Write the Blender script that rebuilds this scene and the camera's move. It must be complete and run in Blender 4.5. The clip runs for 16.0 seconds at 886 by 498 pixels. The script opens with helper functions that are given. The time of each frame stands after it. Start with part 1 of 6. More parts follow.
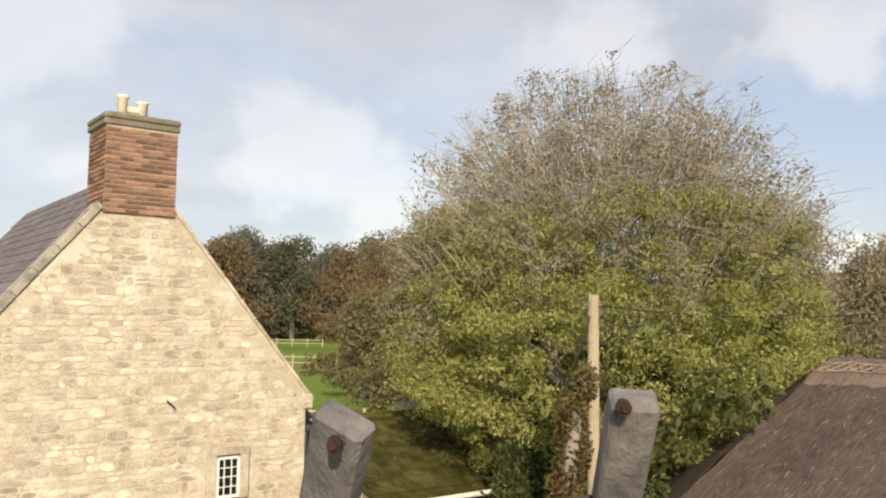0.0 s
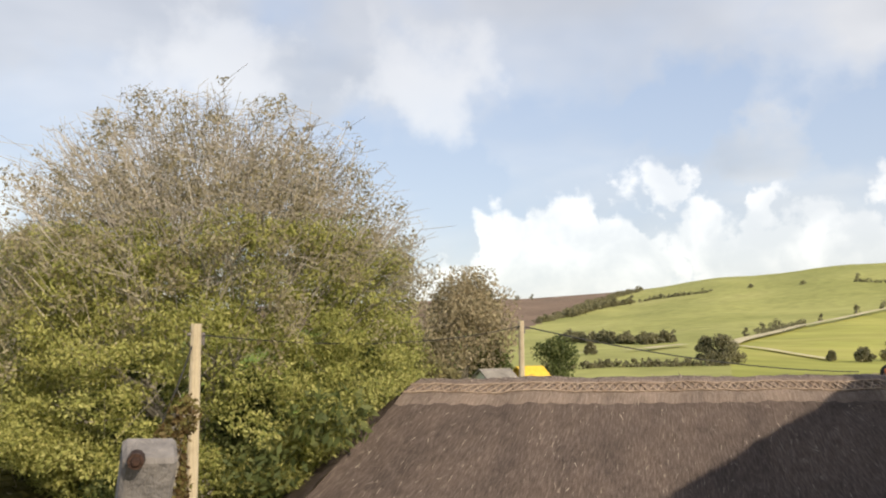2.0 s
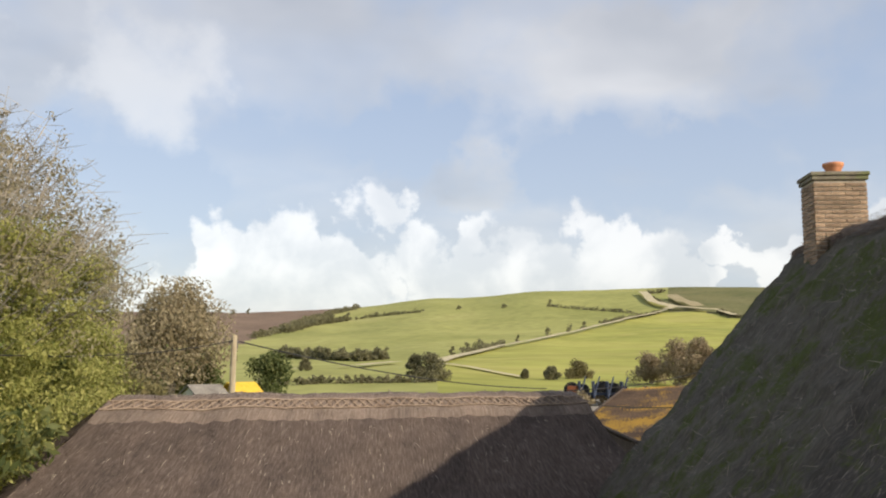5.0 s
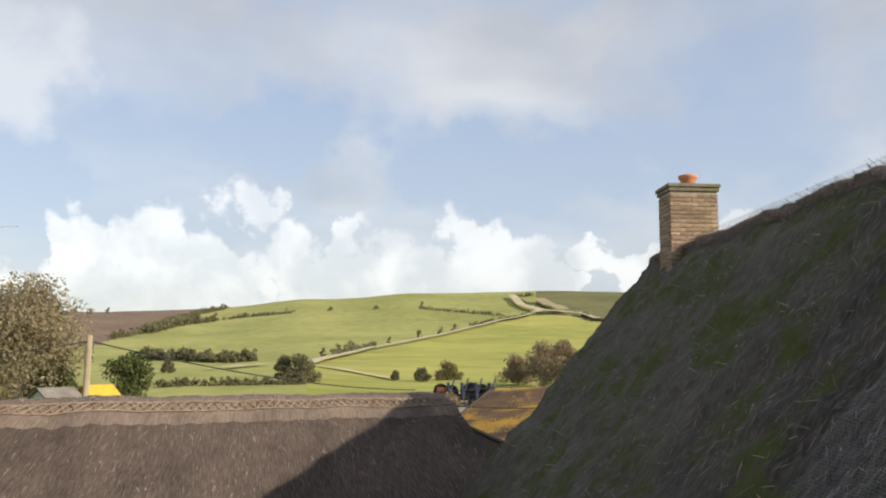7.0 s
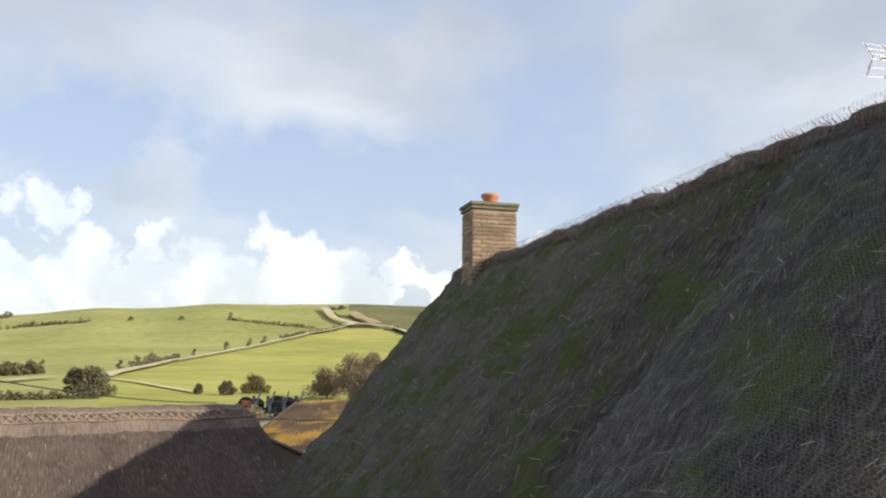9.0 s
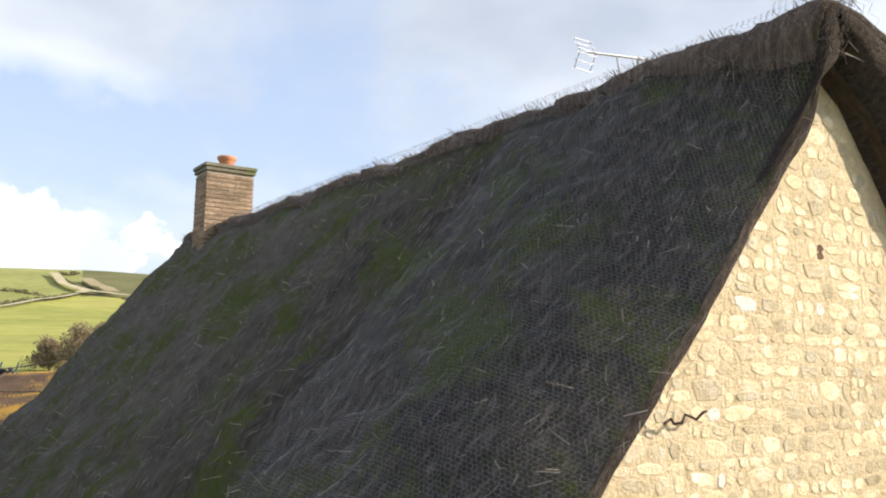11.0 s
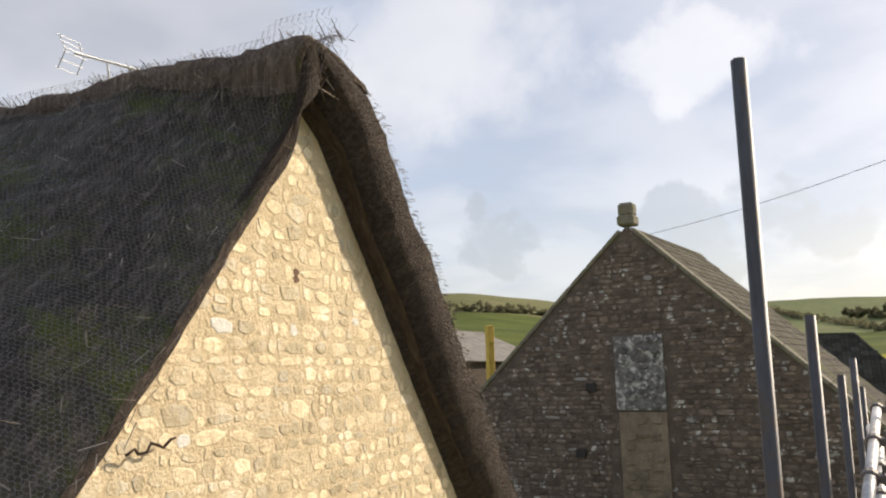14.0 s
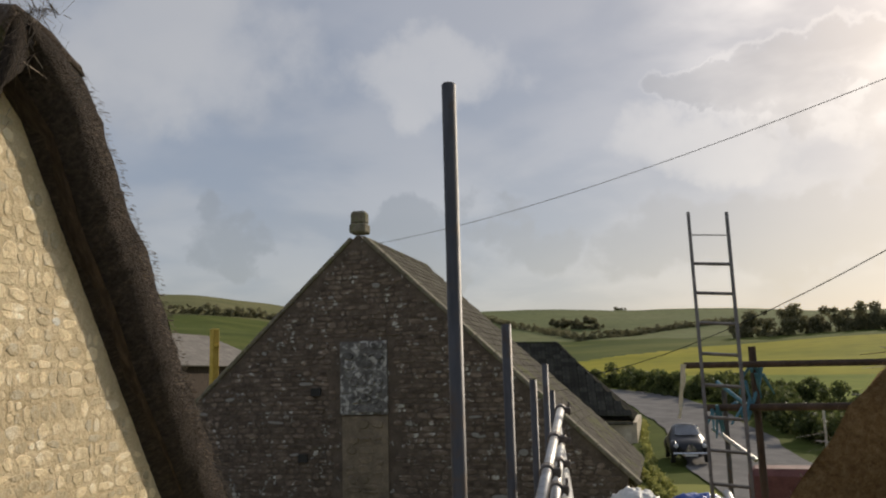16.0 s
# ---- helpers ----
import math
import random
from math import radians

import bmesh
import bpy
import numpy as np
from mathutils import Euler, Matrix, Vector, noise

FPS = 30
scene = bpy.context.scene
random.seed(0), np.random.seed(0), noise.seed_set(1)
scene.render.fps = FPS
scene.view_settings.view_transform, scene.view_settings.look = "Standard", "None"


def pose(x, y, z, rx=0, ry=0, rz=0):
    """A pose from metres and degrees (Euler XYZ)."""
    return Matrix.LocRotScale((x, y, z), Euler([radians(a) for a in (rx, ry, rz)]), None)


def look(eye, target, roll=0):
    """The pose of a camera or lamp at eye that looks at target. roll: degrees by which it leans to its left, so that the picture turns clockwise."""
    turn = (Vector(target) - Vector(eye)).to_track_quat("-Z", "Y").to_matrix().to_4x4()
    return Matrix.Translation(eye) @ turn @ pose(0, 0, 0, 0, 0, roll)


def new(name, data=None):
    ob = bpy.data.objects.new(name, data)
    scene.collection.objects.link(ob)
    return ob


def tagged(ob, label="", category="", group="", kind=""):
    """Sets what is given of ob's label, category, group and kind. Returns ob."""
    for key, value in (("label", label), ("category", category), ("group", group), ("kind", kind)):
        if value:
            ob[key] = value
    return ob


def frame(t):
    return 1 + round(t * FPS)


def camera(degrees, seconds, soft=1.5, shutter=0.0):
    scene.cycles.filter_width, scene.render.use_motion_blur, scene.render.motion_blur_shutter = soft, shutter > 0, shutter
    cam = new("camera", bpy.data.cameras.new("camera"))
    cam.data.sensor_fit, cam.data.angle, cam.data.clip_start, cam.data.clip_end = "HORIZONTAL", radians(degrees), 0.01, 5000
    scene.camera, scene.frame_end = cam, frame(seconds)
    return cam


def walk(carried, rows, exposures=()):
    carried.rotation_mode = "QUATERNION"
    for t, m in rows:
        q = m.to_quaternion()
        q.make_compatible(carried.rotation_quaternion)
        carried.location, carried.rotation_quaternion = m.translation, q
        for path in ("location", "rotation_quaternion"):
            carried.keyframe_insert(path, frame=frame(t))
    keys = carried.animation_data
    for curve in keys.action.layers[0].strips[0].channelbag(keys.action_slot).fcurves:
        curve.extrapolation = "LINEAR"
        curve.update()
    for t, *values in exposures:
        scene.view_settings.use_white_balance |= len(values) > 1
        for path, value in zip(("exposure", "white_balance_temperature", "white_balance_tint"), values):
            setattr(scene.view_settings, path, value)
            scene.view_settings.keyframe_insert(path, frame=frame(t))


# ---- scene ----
cam = camera(55.95, 16.0, soft=2.1, shutter=0.0)
PATH = [
    (0.0, pose(0.007, 0.527, 0.071, 94.36, -0.81, -0.10)),
    (0.5, pose(0.044, 0.500, 0.080, 94.74, -1.90, -10.58)),
    (1.0, pose(0.064, 0.545, 0.088, 95.64, -0.38, -18.81)),
    (1.5, pose(0.084, 0.568, 0.084, 95.93, 0.35, -22.63)),
    (2.0, pose(0.098, 0.539, 0.086, 96.37, 0.27, -26.31)),
    (2.5, pose(0.121, 0.564, 0.082, 96.57, 0.55, -30.41)),
    (3.0, pose(0.117, 0.557, 0.084, 96.71, 0.60, -34.22)),
    (3.5, pose(0.136, 0.577, 0.083, 96.79, 0.10, -37.95)),
    (4.0, pose(0.129, 0.571, 0.083, 97.00, -0.39, -41.33)),
    (6.5, pose(0.182, 0.534, 0.087, 97.77, -0.34, -51.24)),
    (7.0, pose(0.187, 0.537, 0.084, 97.70, -0.55, -54.30)),
    (7.5, pose(0.183, 0.528, 0.086, 97.81, -0.52, -56.77)),
    (8.0, pose(0.173, 0.514, 0.085, 98.17, -0.25, -59.92)),
    (10.5, pose(0.329, 0.125, -0.039, 97.83, -1.53, -79.36)),
    (11.0, pose(0.391, 0.098, -0.032, 97.26, -1.21, -84.15)),
    (11.5, pose(0.417, 0.045, -0.027, 98.53, -0.30, -89.85)),
    (12.0, pose(0.443, -0.019, -0.038, 99.29, 0.08, -94.86)),
    (12.5, pose(0.469, -0.065, -0.035, 98.53, 0.43, -101.02)),
    (13.0, pose(0.497, -0.092, -0.044, 97.32, 1.79, -106.70)),
    (13.5, pose(0.545, -0.105, -0.040, 97.61, 1.75, -110.95)),
    (14.0, pose(0.525, -0.105, -0.041, 98.92, 1.45, -116.86)),
    (14.5, pose(0.498, -0.119, -0.048, 98.88, 1.33, -122.79)),
    (15.0, pose(0.496, -0.131, -0.048, 98.56, 1.34, -127.88)),
    (15.5, pose(0.475, -0.137, -0.049, 98.91, 1.46, -131.75)),
    (16.0, pose(0.454, -0.143, -0.050, 98.81, 1.46, -135.17)),
]
walk(cam, PATH, [(0.0, 0.05, 7000, 13), (2.0, 0.14, 6900, 12), (4.0, 0.02, 6800, 12), (8.0, 0.05, 6700, 11), (10.5, 0.45, 6500, 11), (12.0, 0.42, 6600, 12), (13.0, 0.28, 6900, 14), (14.5, 0.0, 6900, 13), (16.0, -0.7, 6800, 12)])

# ---- light ----
SUN_BEARING, SUN_EL = 175.0, 26.5


def bearing(deg, d=1.0, z=0.0):
    """A point d metres away at a compass bearing (clockwise from +y)."""
    return Vector((d * math.sin(radians(deg)), d * math.cos(radians(deg)), z))


def stand(deg):
    """Where one stands when facing a bearing: the spot shifts as one turns."""
    a, b, c = Vector((0.02, 0.53, 0.07)), Vector((0.17, 0.55, 0.08)), Vector((0.46, -0.14, -0.05))
    return a if deg < 22 else b if deg < 75 else c


def sight(deg, el, d):
    """A point at a bearing, an elevation and a level distance from there."""
    return stand(deg) + bearing(deg, d, d * math.tan(radians(el)))


sun = new("sun", bpy.data.lights.new("sun", "SUN"))
sun.data.energy, sun.data.angle, sun.data.color = 4.8, radians(0.6), (1.0, 0.90, 0.74)
sun.matrix_world = look(bearing(SUN_BEARING, 50, 50 * math.tan(radians(SUN_EL))), (0, 0, 0))


def node(nt, kind, **sets):
    n = nt.nodes.new(kind)
    for k, v in sets.items():
        if k in n.inputs:
            n.inputs[k].default_value = v
        elif k == "op":
            n.operation = v
        elif k == "blend":
            n.blend_type = v
        elif k == "wtype":
            n.wave_type = v
    return n


def mathn(nt, op, a, b=None, clamp=False):
    n = nt.nodes.new("ShaderNodeMath")
    n.operation, n.use_clamp = op, clamp
    for i, v in enumerate((a, b)):
        if v is None:
            continue
        if isinstance(v, (int, float)):
            n.inputs[i].default_value = v
        else:
            nt.links.new(v, n.inputs[i])
    return n.outputs[0]


def ramp(nt, fac, stops):
    n = nt.nodes.new("ShaderNodeValToRGB")
    while len(n.color_ramp.elements) < len(stops):
        n.color_ramp.elements.new(0.5)
    for e, (p, c) in zip(n.color_ramp.elements, stops):
        e.position, e.color = p, (*c, 1) if len(c) == 3 else c
    nt.links.new(fac, n.inputs[0])
    return n.outputs[0]


def mixc(nt, fac, a, b, blend="MIX"):
    n = nt.nodes.new("ShaderNodeMix")
    n.data_type, n.blend_type = "RGBA", blend
    for i, v in ((0, fac), (6, a), (7, b)):
        if isinstance(v, (int, float)):
            n.inputs[i].default_value = v
        elif isinstance(v, tuple):
            n.inputs[i].default_value = (*v, 1) if len(v) == 3 else v
        else:
            nt.links.new(v, n.inputs[i])
    return n.outputs[2]


def noise_tex(nt, vec, scale, detail=4, rough=0.55, distort=0.0):
    n = nt.nodes.new("ShaderNodeTexNoise")
    n.inputs["Scale"].default_value, n.inputs["Detail"].default_value = scale, detail
    n.inputs["Roughness"].default_value, n.inputs["Distortion"].default_value = rough, distort
    if vec is not None:
        nt.links.new(vec, n.inputs["Vector"])
    return n.outputs["Fac"]


def smooth(nt, v, lo, hi):
    n = nt.nodes.new("ShaderNodeMapRange")
    n.interpolation_type = "SMOOTHSTEP"
    n.inputs[1].default_value, n.inputs[2].default_value = lo, hi
    nt.links.new(v, n.inputs[0])
    return n.outputs[0]


# Sky: clear blue under broken cloud, with cumulus standing low over the downs
world = bpy.data.worlds.new("sky")
scene.world = world
world.use_nodes = True
wt = world.node_tree
wt.nodes.clear()
sky = wt.nodes.new("ShaderNodeTexSky")
sky.sky_type, sky.sun_disc = "NISHITA", False
sky.sun_elevation, sky.sun_rotation = radians(SUN_EL), radians(SUN_BEARING)
sky.air_density, sky.dust_density = 1.0, 1.5
coord = wt.nodes.new("ShaderNodeTexCoord").outputs["Generated"]
sep = wt.nodes.new("ShaderNodeSeparateXYZ")
wt.links.new(coord, sep.inputs[0])
# flattened direction for a cloud deck: (x, y) / (z + 0.25)
den = mathn(wt, "ADD", mathn(wt, "MAXIMUM", sep.outputs[2], 0.0), 0.22)
deck = wt.nodes.new("ShaderNodeCombineXYZ")
wt.links.new(mathn(wt, "DIVIDE", sep.outputs[0], den), deck.inputs[0])
wt.links.new(mathn(wt, "DIVIDE", sep.outputs[1], den), deck.inputs[1])
azim = mathn(wt, "ARCTAN2", sep.outputs[0], sep.outputs[1])
elev = mathn(wt, "ARCSINE", sep.outputs[2])
d1 = noise_tex(wt, deck.outputs[0], 0.85, 4, 0.5, 0.3)
d2 = noise_tex(wt, deck.outputs[0], 2.4, 5, 0.5, 0.2)
wob = noise_tex(wt, coord, 19, 5, 0.55, 0.1)
wob2 = noise_tex(wt, coord, 7, 4, 0.5, 0.1)
soft_wob = mathn(wt, "MULTIPLY", mathn(wt, "SUBTRACT", wob2, 0.5), 2.6)


def sway(seed, k):
    """A slow drift of the cloud outlines, in radians."""
    mv = wt.nodes.new("ShaderNodeMapping")
    mv.inputs["Location"].default_value = (seed, seed * 0.7, -seed)
    wt.links.new(coord, mv.inputs[0])
    return mathn(wt, "MULTIPLY", mathn(wt, "SUBTRACT", noise_tex(wt, mv.outputs[0], 8.5, 6, 0.55), 0.5), k)


azim_w, elev_w = mathn(wt, "ADD", azim, sway(3.1, 0.30)), mathn(wt, "ADD", elev, sway(7.7, 0.20))


def heads(rows):
    """One field, above 0 inside a row of ellipses (bearing, elevation, half width, half height in degrees)."""
    f = None
    for b, e0, hw, ht in rows:
        u = mathn(wt, "DIVIDE", mathn(wt, "SUBTRACT", azim_w, radians(b)), radians(hw))
        v = mathn(wt, "DIVIDE", mathn(wt, "SUBTRACT", elev_w, radians(e0)), radians(ht))
        m = mathn(wt, "SUBTRACT", 1.0, mathn(wt, "ADD", mathn(wt, "MULTIPLY", u, u), mathn(wt, "MULTIPLY", v, v)))
        f = m if f is None else mathn(wt, "MAXIMUM", f, m)
    return mathn(wt, "MAXIMUM", f, -1.5)


# thin broken deck, with blue left open and greyer banks where they hang
big = mathn(wt, "ADD", mathn(wt, "MULTIPLY", d1, 0.65), mathn(wt, "MULTIPLY", d2, 0.35))
GAPS = [(58, 13.5, 10, 3.2), (26, 9, 6, 4), (74, 17, 9, 4.5), (120, 14, 9, 3.0), (44, 15, 4, 3), (-22, 5, 8, 3), (22, 10, 5, 4)]
BANKS = [(20, 19, 11, 5), (36, 21, 13, 5), (62, 20, 12, 3.4), (-19, 11, 8, 5), (-5, 21, 20, 5), (95, 22, 14, 6), (46, 12, 3.5, 1.6)]
gap = smooth(wt, mathn(wt, "ADD", heads(GAPS), soft_wob), -0.7, 0.9)
bank = smooth(wt, mathn(wt, "ADD", heads(BANKS), soft_wob), -0.7, 0.9)
cover = mathn(wt, "ADD", mathn(wt, "MULTIPLY", smooth(wt, big, 0.32, 0.62), 0.75), mathn(wt, "SUBTRACT", mathn(wt, "MULTIPLY", bank, 0.55), mathn(wt, "MULTIPLY", gap, 0.45)), True)
shade = mathn(wt, "ADD", mathn(wt, "MULTIPLY", noise_tex(wt, deck.outputs[0], 1.5, 4, 0.5, 0.2), 1.0), mathn(wt, "MULTIPLY", bank, -0.07))
cloud_col = ramp(wt, shade, [(0.30, (0.52, 0.54, 0.58)), (0.50, (0.72, 0.73, 0.75)), (0.68, (0.95, 0.95, 0.95))])
blue = mixc(wt, smooth(wt, elev, 0.0, 0.5), (0.56, 0.64, 0.76), (0.40, 0.52, 0.74))
skyc = mixc(wt, mathn(wt, "MULTIPLY", cover, 0.95), blue, cloud_col)
# the southern sky is a duller grey-blue, thickening towards the sun
south = mathn(wt, "MULTIPLY", smooth(wt, azim, radians(96), radians(128)), 0.72)
skyc = mixc(wt, south, skyc, mixc(wt, smooth(wt, d2, 0.38, 0.62), (0.39, 0.44, 0.53), (0.58, 0.61, 0.67)))
# cumulus heads over the downs
CUMULUS = [(30.3, 3.5, 3.0, 4.2), (34.5, 4.5, 4.2, 5.6), (39.8, 5.5, 2.6, 6.8), (43.8, 4.5, 3.4, 4.4), (47.6, 4.5, 2.4, 4.8), (51.3, 3.5, 3.2, 4.6), (55.0, 5.0, 2.3, 6.4), (58, 4.5, 3, 4.2),
           (61.0, 4.8, 2.5, 4.4), (63.5, 2.5, 2, 3.2), (26, 2.2, 4, 3), (66.8, 6.4, 2.2, 1.6), (75.5, 9.5, 2.6, 2.0)]
# softer bright banks elsewhere
BRIGHT = [(-10.5, 11, 5.0, 3.2), (-5.5, 8.5, 4.5, 2.6), (11.5, 18.5, 5.0, 3.2), (-27, 17, 5, 4), (25, 17, 4, 4), (133.2, 21.0, 6, 2.2), (116, 22, 8, 5), (153.5, 14.6, 6.0, 2.0), (158, 16.0, 3.5, 1.6)]
lit = smooth(wt, mathn(wt, "ADD", heads(BRIGHT), mathn(wt, "MULTIPLY", soft_wob, 0.8)), -0.8, 0.9)
skyc = mixc(wt, mathn(wt, "MULTIPLY", lit, 0.65), skyc, (0.96, 0.96, 0.95))
rough_edge = mathn(wt, "ADD", mathn(wt, "MULTIPLY", mathn(wt, "SUBTRACT", wob, 0.5), 2.6), mathn(wt, "MULTIPLY", mathn(wt, "SUBTRACT", wob2, 0.5), 2.4))
puff = mathn(wt, "ADD", heads(CUMULUS), rough_edge)
puffm = mathn(wt, "MULTIPLY", smooth(wt, puff, -0.12, 0.38), mathn(wt, "ADD", mathn(wt, "MULTIPLY", smooth(wt, elev, radians(2.5), radians(7)), 0.45), 0.55))
fold = noise_tex(wt, coord, 11, 5, 0.5, 0.2)
puff_col = mixc(wt, mathn(wt, "MULTIPLY", smooth(wt, fold, 0.40, 0.62), mathn(wt, "SUBTRACT", 1.0, mathn(wt, "MULTIPLY", smooth(wt, elev, radians(4), radians(12)), 0.45))), (1.10, 1.10, 1.10), (0.74, 0.77, 0.82))
skyc = mixc(wt, mathn(wt, "MULTIPLY", puffm, 0.95), skyc, puff_col)
# grey cumulus against the light, with lit rims
GREY = [(161.5, 18.0, 7.0, 3.6), (166, 14.5, 6, 3.5), (154.5, 18.6, 3.5, 1.7), (134.3, 9.2, 2.6, 2.2), (142, 9.6, 4.0, 2.0), (121.3, 9.4, 2.8, 1.9), (149, 8.5, 5, 2.6), (158, 8.5, 7, 3.2), (166, 8, 6, 4)]
dark = mathn(wt, "ADD", heads(GREY), rough_edge)
rim = mathn(wt, "MULTIPLY", smooth(wt, dark, -0.35, -0.02), mathn(wt, "SUBTRACT", 1.0, smooth(wt, dark, -0.02, 0.25)))
rim = mathn(wt, "MULTIPLY", rim, mathn(wt, "MULTIPLY", smooth(wt, elev, radians(13), radians(19)), smooth(wt, azim, radians(146), radians(154))))
skyc = mixc(wt, mathn(wt, "MULTIPLY", smooth(wt, dark, -0.3, 0.6), 0.8), skyc, (0.40, 0.43, 0.48))
skyc = mixc(wt, mathn(wt, "MULTIPLY", rim, 0.22), skyc, (1.5, 1.49, 1.45))
# thin bright veil round the sun
sd = bearing(SUN_BEARING, math.cos(radians(SUN_EL)), math.sin(radians(SUN_EL)))
dot = wt.nodes.new("ShaderNodeVectorMath")
dot.operation = "DOT_PRODUCT"
wt.links.new(coord, dot.inputs[0])
dot.inputs[1].default_value = sd
near_sun = mathn(wt, "MULTIPLY", smooth(wt, dot.outputs["Value"], 0.90, 1.0), smooth(wt, d2, 0.36, 0.62))
near_sun = mathn(wt, "MULTIPLY", near_sun, smooth(wt, elev, radians(11), radians(23)))
skyc = mixc(wt, mathn(wt, "MULTIPLY", near_sun, 0.8), skyc, (2.2, 2.12, 2.0))
bg1 = wt.nodes.new("ShaderNodeBackground")
bg2 = wt.nodes.new("ShaderNodeBackground")
wt.links.new(sky.outputs[0], bg1.inputs[0])
bg1.inputs[1].default_value = 0.05
wt.links.new(skyc, bg2.inputs[0])
bg2.inputs[1].default_value = 0.72
add = wt.nodes.new("ShaderNodeAddShader")
wout = wt.nodes.new("ShaderNodeOutputWorld")
wt.links.new(bg1.outputs[0], add.inputs[0])
wt.links.new(bg2.outputs[0], add.inputs[1])
wt.links.new(add.outputs[0], wout.inputs[0])


# ---- materials ----
def material(name, stops, scale=3.0, stretch=(1, 1, 1), rough=0.9, bump=0.3, bump_scale=None, fine=None, spec=0.3,
             stain=None, stain_scale=0.7, stain_range=(0.5, 0.65), random=0.0, metal=0.0, island=False, bump_dist=0.02, speck=0.0, placed=False):
    """A two-scale surface: a colour ramp over stretched noise, a fine grain, stains with their own outline, and bump."""
    m = bpy.data.materials.new(name)
    m.use_nodes = True
    nt = m.node_tree
    bs = nt.nodes["Principled BSDF"]
    tc = nt.nodes.new("ShaderNodeNewGeometry").outputs["Position"] if placed else nt.nodes.new("ShaderNodeTexCoord").outputs["Object"]
    mp = nt.nodes.new("ShaderNodeMapping")
    mp.inputs["Scale"].default_value = stretch
    nt.links.new(tc, mp.inputs[0])
    vec = mp.outputs[0]
    base = noise_tex(nt, vec, scale, 6, 0.6)
    col = ramp(nt, base, stops)
    grain = noise_tex(nt, vec, (fine or scale * 9), 3, 0.6)
    col = mixc(nt, 0.55, col, ramp(nt, grain, [(0.3, (0.35, 0.35, 0.35)), (0.7, (0.68, 0.68, 0.68))]), "OVERLAY")
    if stain:
        sn = noise_tex(nt, tc, stain_scale, 7, 0.68, 0.4)
        col = mixc(nt, smooth(nt, sn, *stain_range), col, stain)
    if random:
        src = nt.nodes.new("ShaderNodeNewGeometry").outputs["Random Per Island"] if island else nt.nodes.new("ShaderNodeObjectInfo").outputs["Random"]
        hsv = nt.nodes.new("ShaderNodeHueSaturation")
        nt.links.new(mathn(nt, "ADD", mathn(nt, "MULTIPLY", src, random), 1 - random * 0.5), hsv.inputs["Value"])
        nt.links.new(col, hsv.inputs["Color"])
        col = hsv.outputs[0]
        if speck:
            col = mixc(nt, mathn(nt, "GREATER_THAN", src, 1 - speck), col, (0.31, 0.29, 0.265))
    nt.links.new(col, bs.inputs["Base Color"])
    bs.inputs["Roughness"].default_value, bs.inputs["Metallic"].default_value = rough, metal
    bs.inputs["Specular IOR Level"].default_value = spec
    if bump:
        bp = nt.nodes.new("ShaderNodeBump")
        bp.inputs["Strength"].default_value, bp.inputs["Distance"].default_value = bump, bump_dist
        nt.links.new(noise_tex(nt, vec, bump_scale or scale * 6, 5, 0.65), bp.inputs["Height"])
        nt.links.new(bp.outputs[0], bs.inputs["Normal"])
    return m


M = {}
M["grass"] = material("grass", [(0.3, (0.10, 0.15, 0.030)), (0.5, (0.16, 0.22, 0.045)), (0.7, (0.24, 0.27, 0.07))], 0.03, fine=1.2, bump=0.2, bump_scale=2, bump_dist=0.1, stain=(0.26, 0.26, 0.08), stain_scale=0.012, spec=0.03)
M["field"] = material("pasture", [(0.3, (0.245, 0.255, 0.085)), (0.5, (0.315, 0.315, 0.112)), (0.7, (0.40, 0.375, 0.15))], 0.008, stretch=(1, 1, 1), fine=0.15, bump=0, stain=(0.38, 0.37, 0.135), stain_scale=0.006, spec=0.03)
M["yellow_field"] = material("stubble_field", [(0.3, (0.17, 0.175, 0.018)), (0.5, (0.25, 0.235, 0.026)), (0.7, (0.34, 0.30, 0.045))], 0.012, fine=0.2, bump=0, spec=0.03)
# Darker copy of the pasture green; cloud shade is put into the colour.
M["shaded_meadow"] = material("shaded_meadow", [(0.3, (0.055, 0.075, 0.018)), (0.5, (0.085, 0.105, 0.026)), (0.7, (0.13, 0.14, 0.04))], 0.03, fine=1.0, bump=0, spec=0.03)
M["plough"] = material("bare_hill", [(0.3, (0.16, 0.115, 0.085)), (0.6, (0.23, 0.165, 0.12)), (0.8, (0.27, 0.20, 0.14))], 0.02, fine=0.3, bump=0, spec=0.03)
M["heath"] = material("rough_grazing", [(0.3, (0.12, 0.13, 0.055)), (0.6, (0.18, 0.17, 0.08)), (0.8, (0.23, 0.205, 0.10))], 0.02, fine=0.3, bump=0, spec=0.03)
M["chalk"] = material("chalk_track", [(0.3, (0.40, 0.35, 0.21)), (0.7, (0.56, 0.49, 0.33))], 0.2, bump=0, spec=0.03)
M["chalk_dull"] = material("dun_track", [(0.3, (0.30, 0.25, 0.14)), (0.7, (0.42, 0.36, 0.22))], 0.2, bump=0, spec=0.03)
M["verge"] = material("lush_grass", [(0.3, (0.11, 0.15, 0.022)), (0.5, (0.17, 0.20, 0.032)), (0.7, (0.24, 0.25, 0.05))], 0.06, fine=1.0, bump=0, spec=0.03)
# Far southern green, dulled in the colour itself for haze and cloud shade.
M["down"] = material("hazy_downland", [(0.3, (0.105, 0.125, 0.055)), (0.5, (0.14, 0.16, 0.07)), (0.7, (0.19, 0.195, 0.095))], 0.004, fine=0.1, bump=0, spec=0.03)
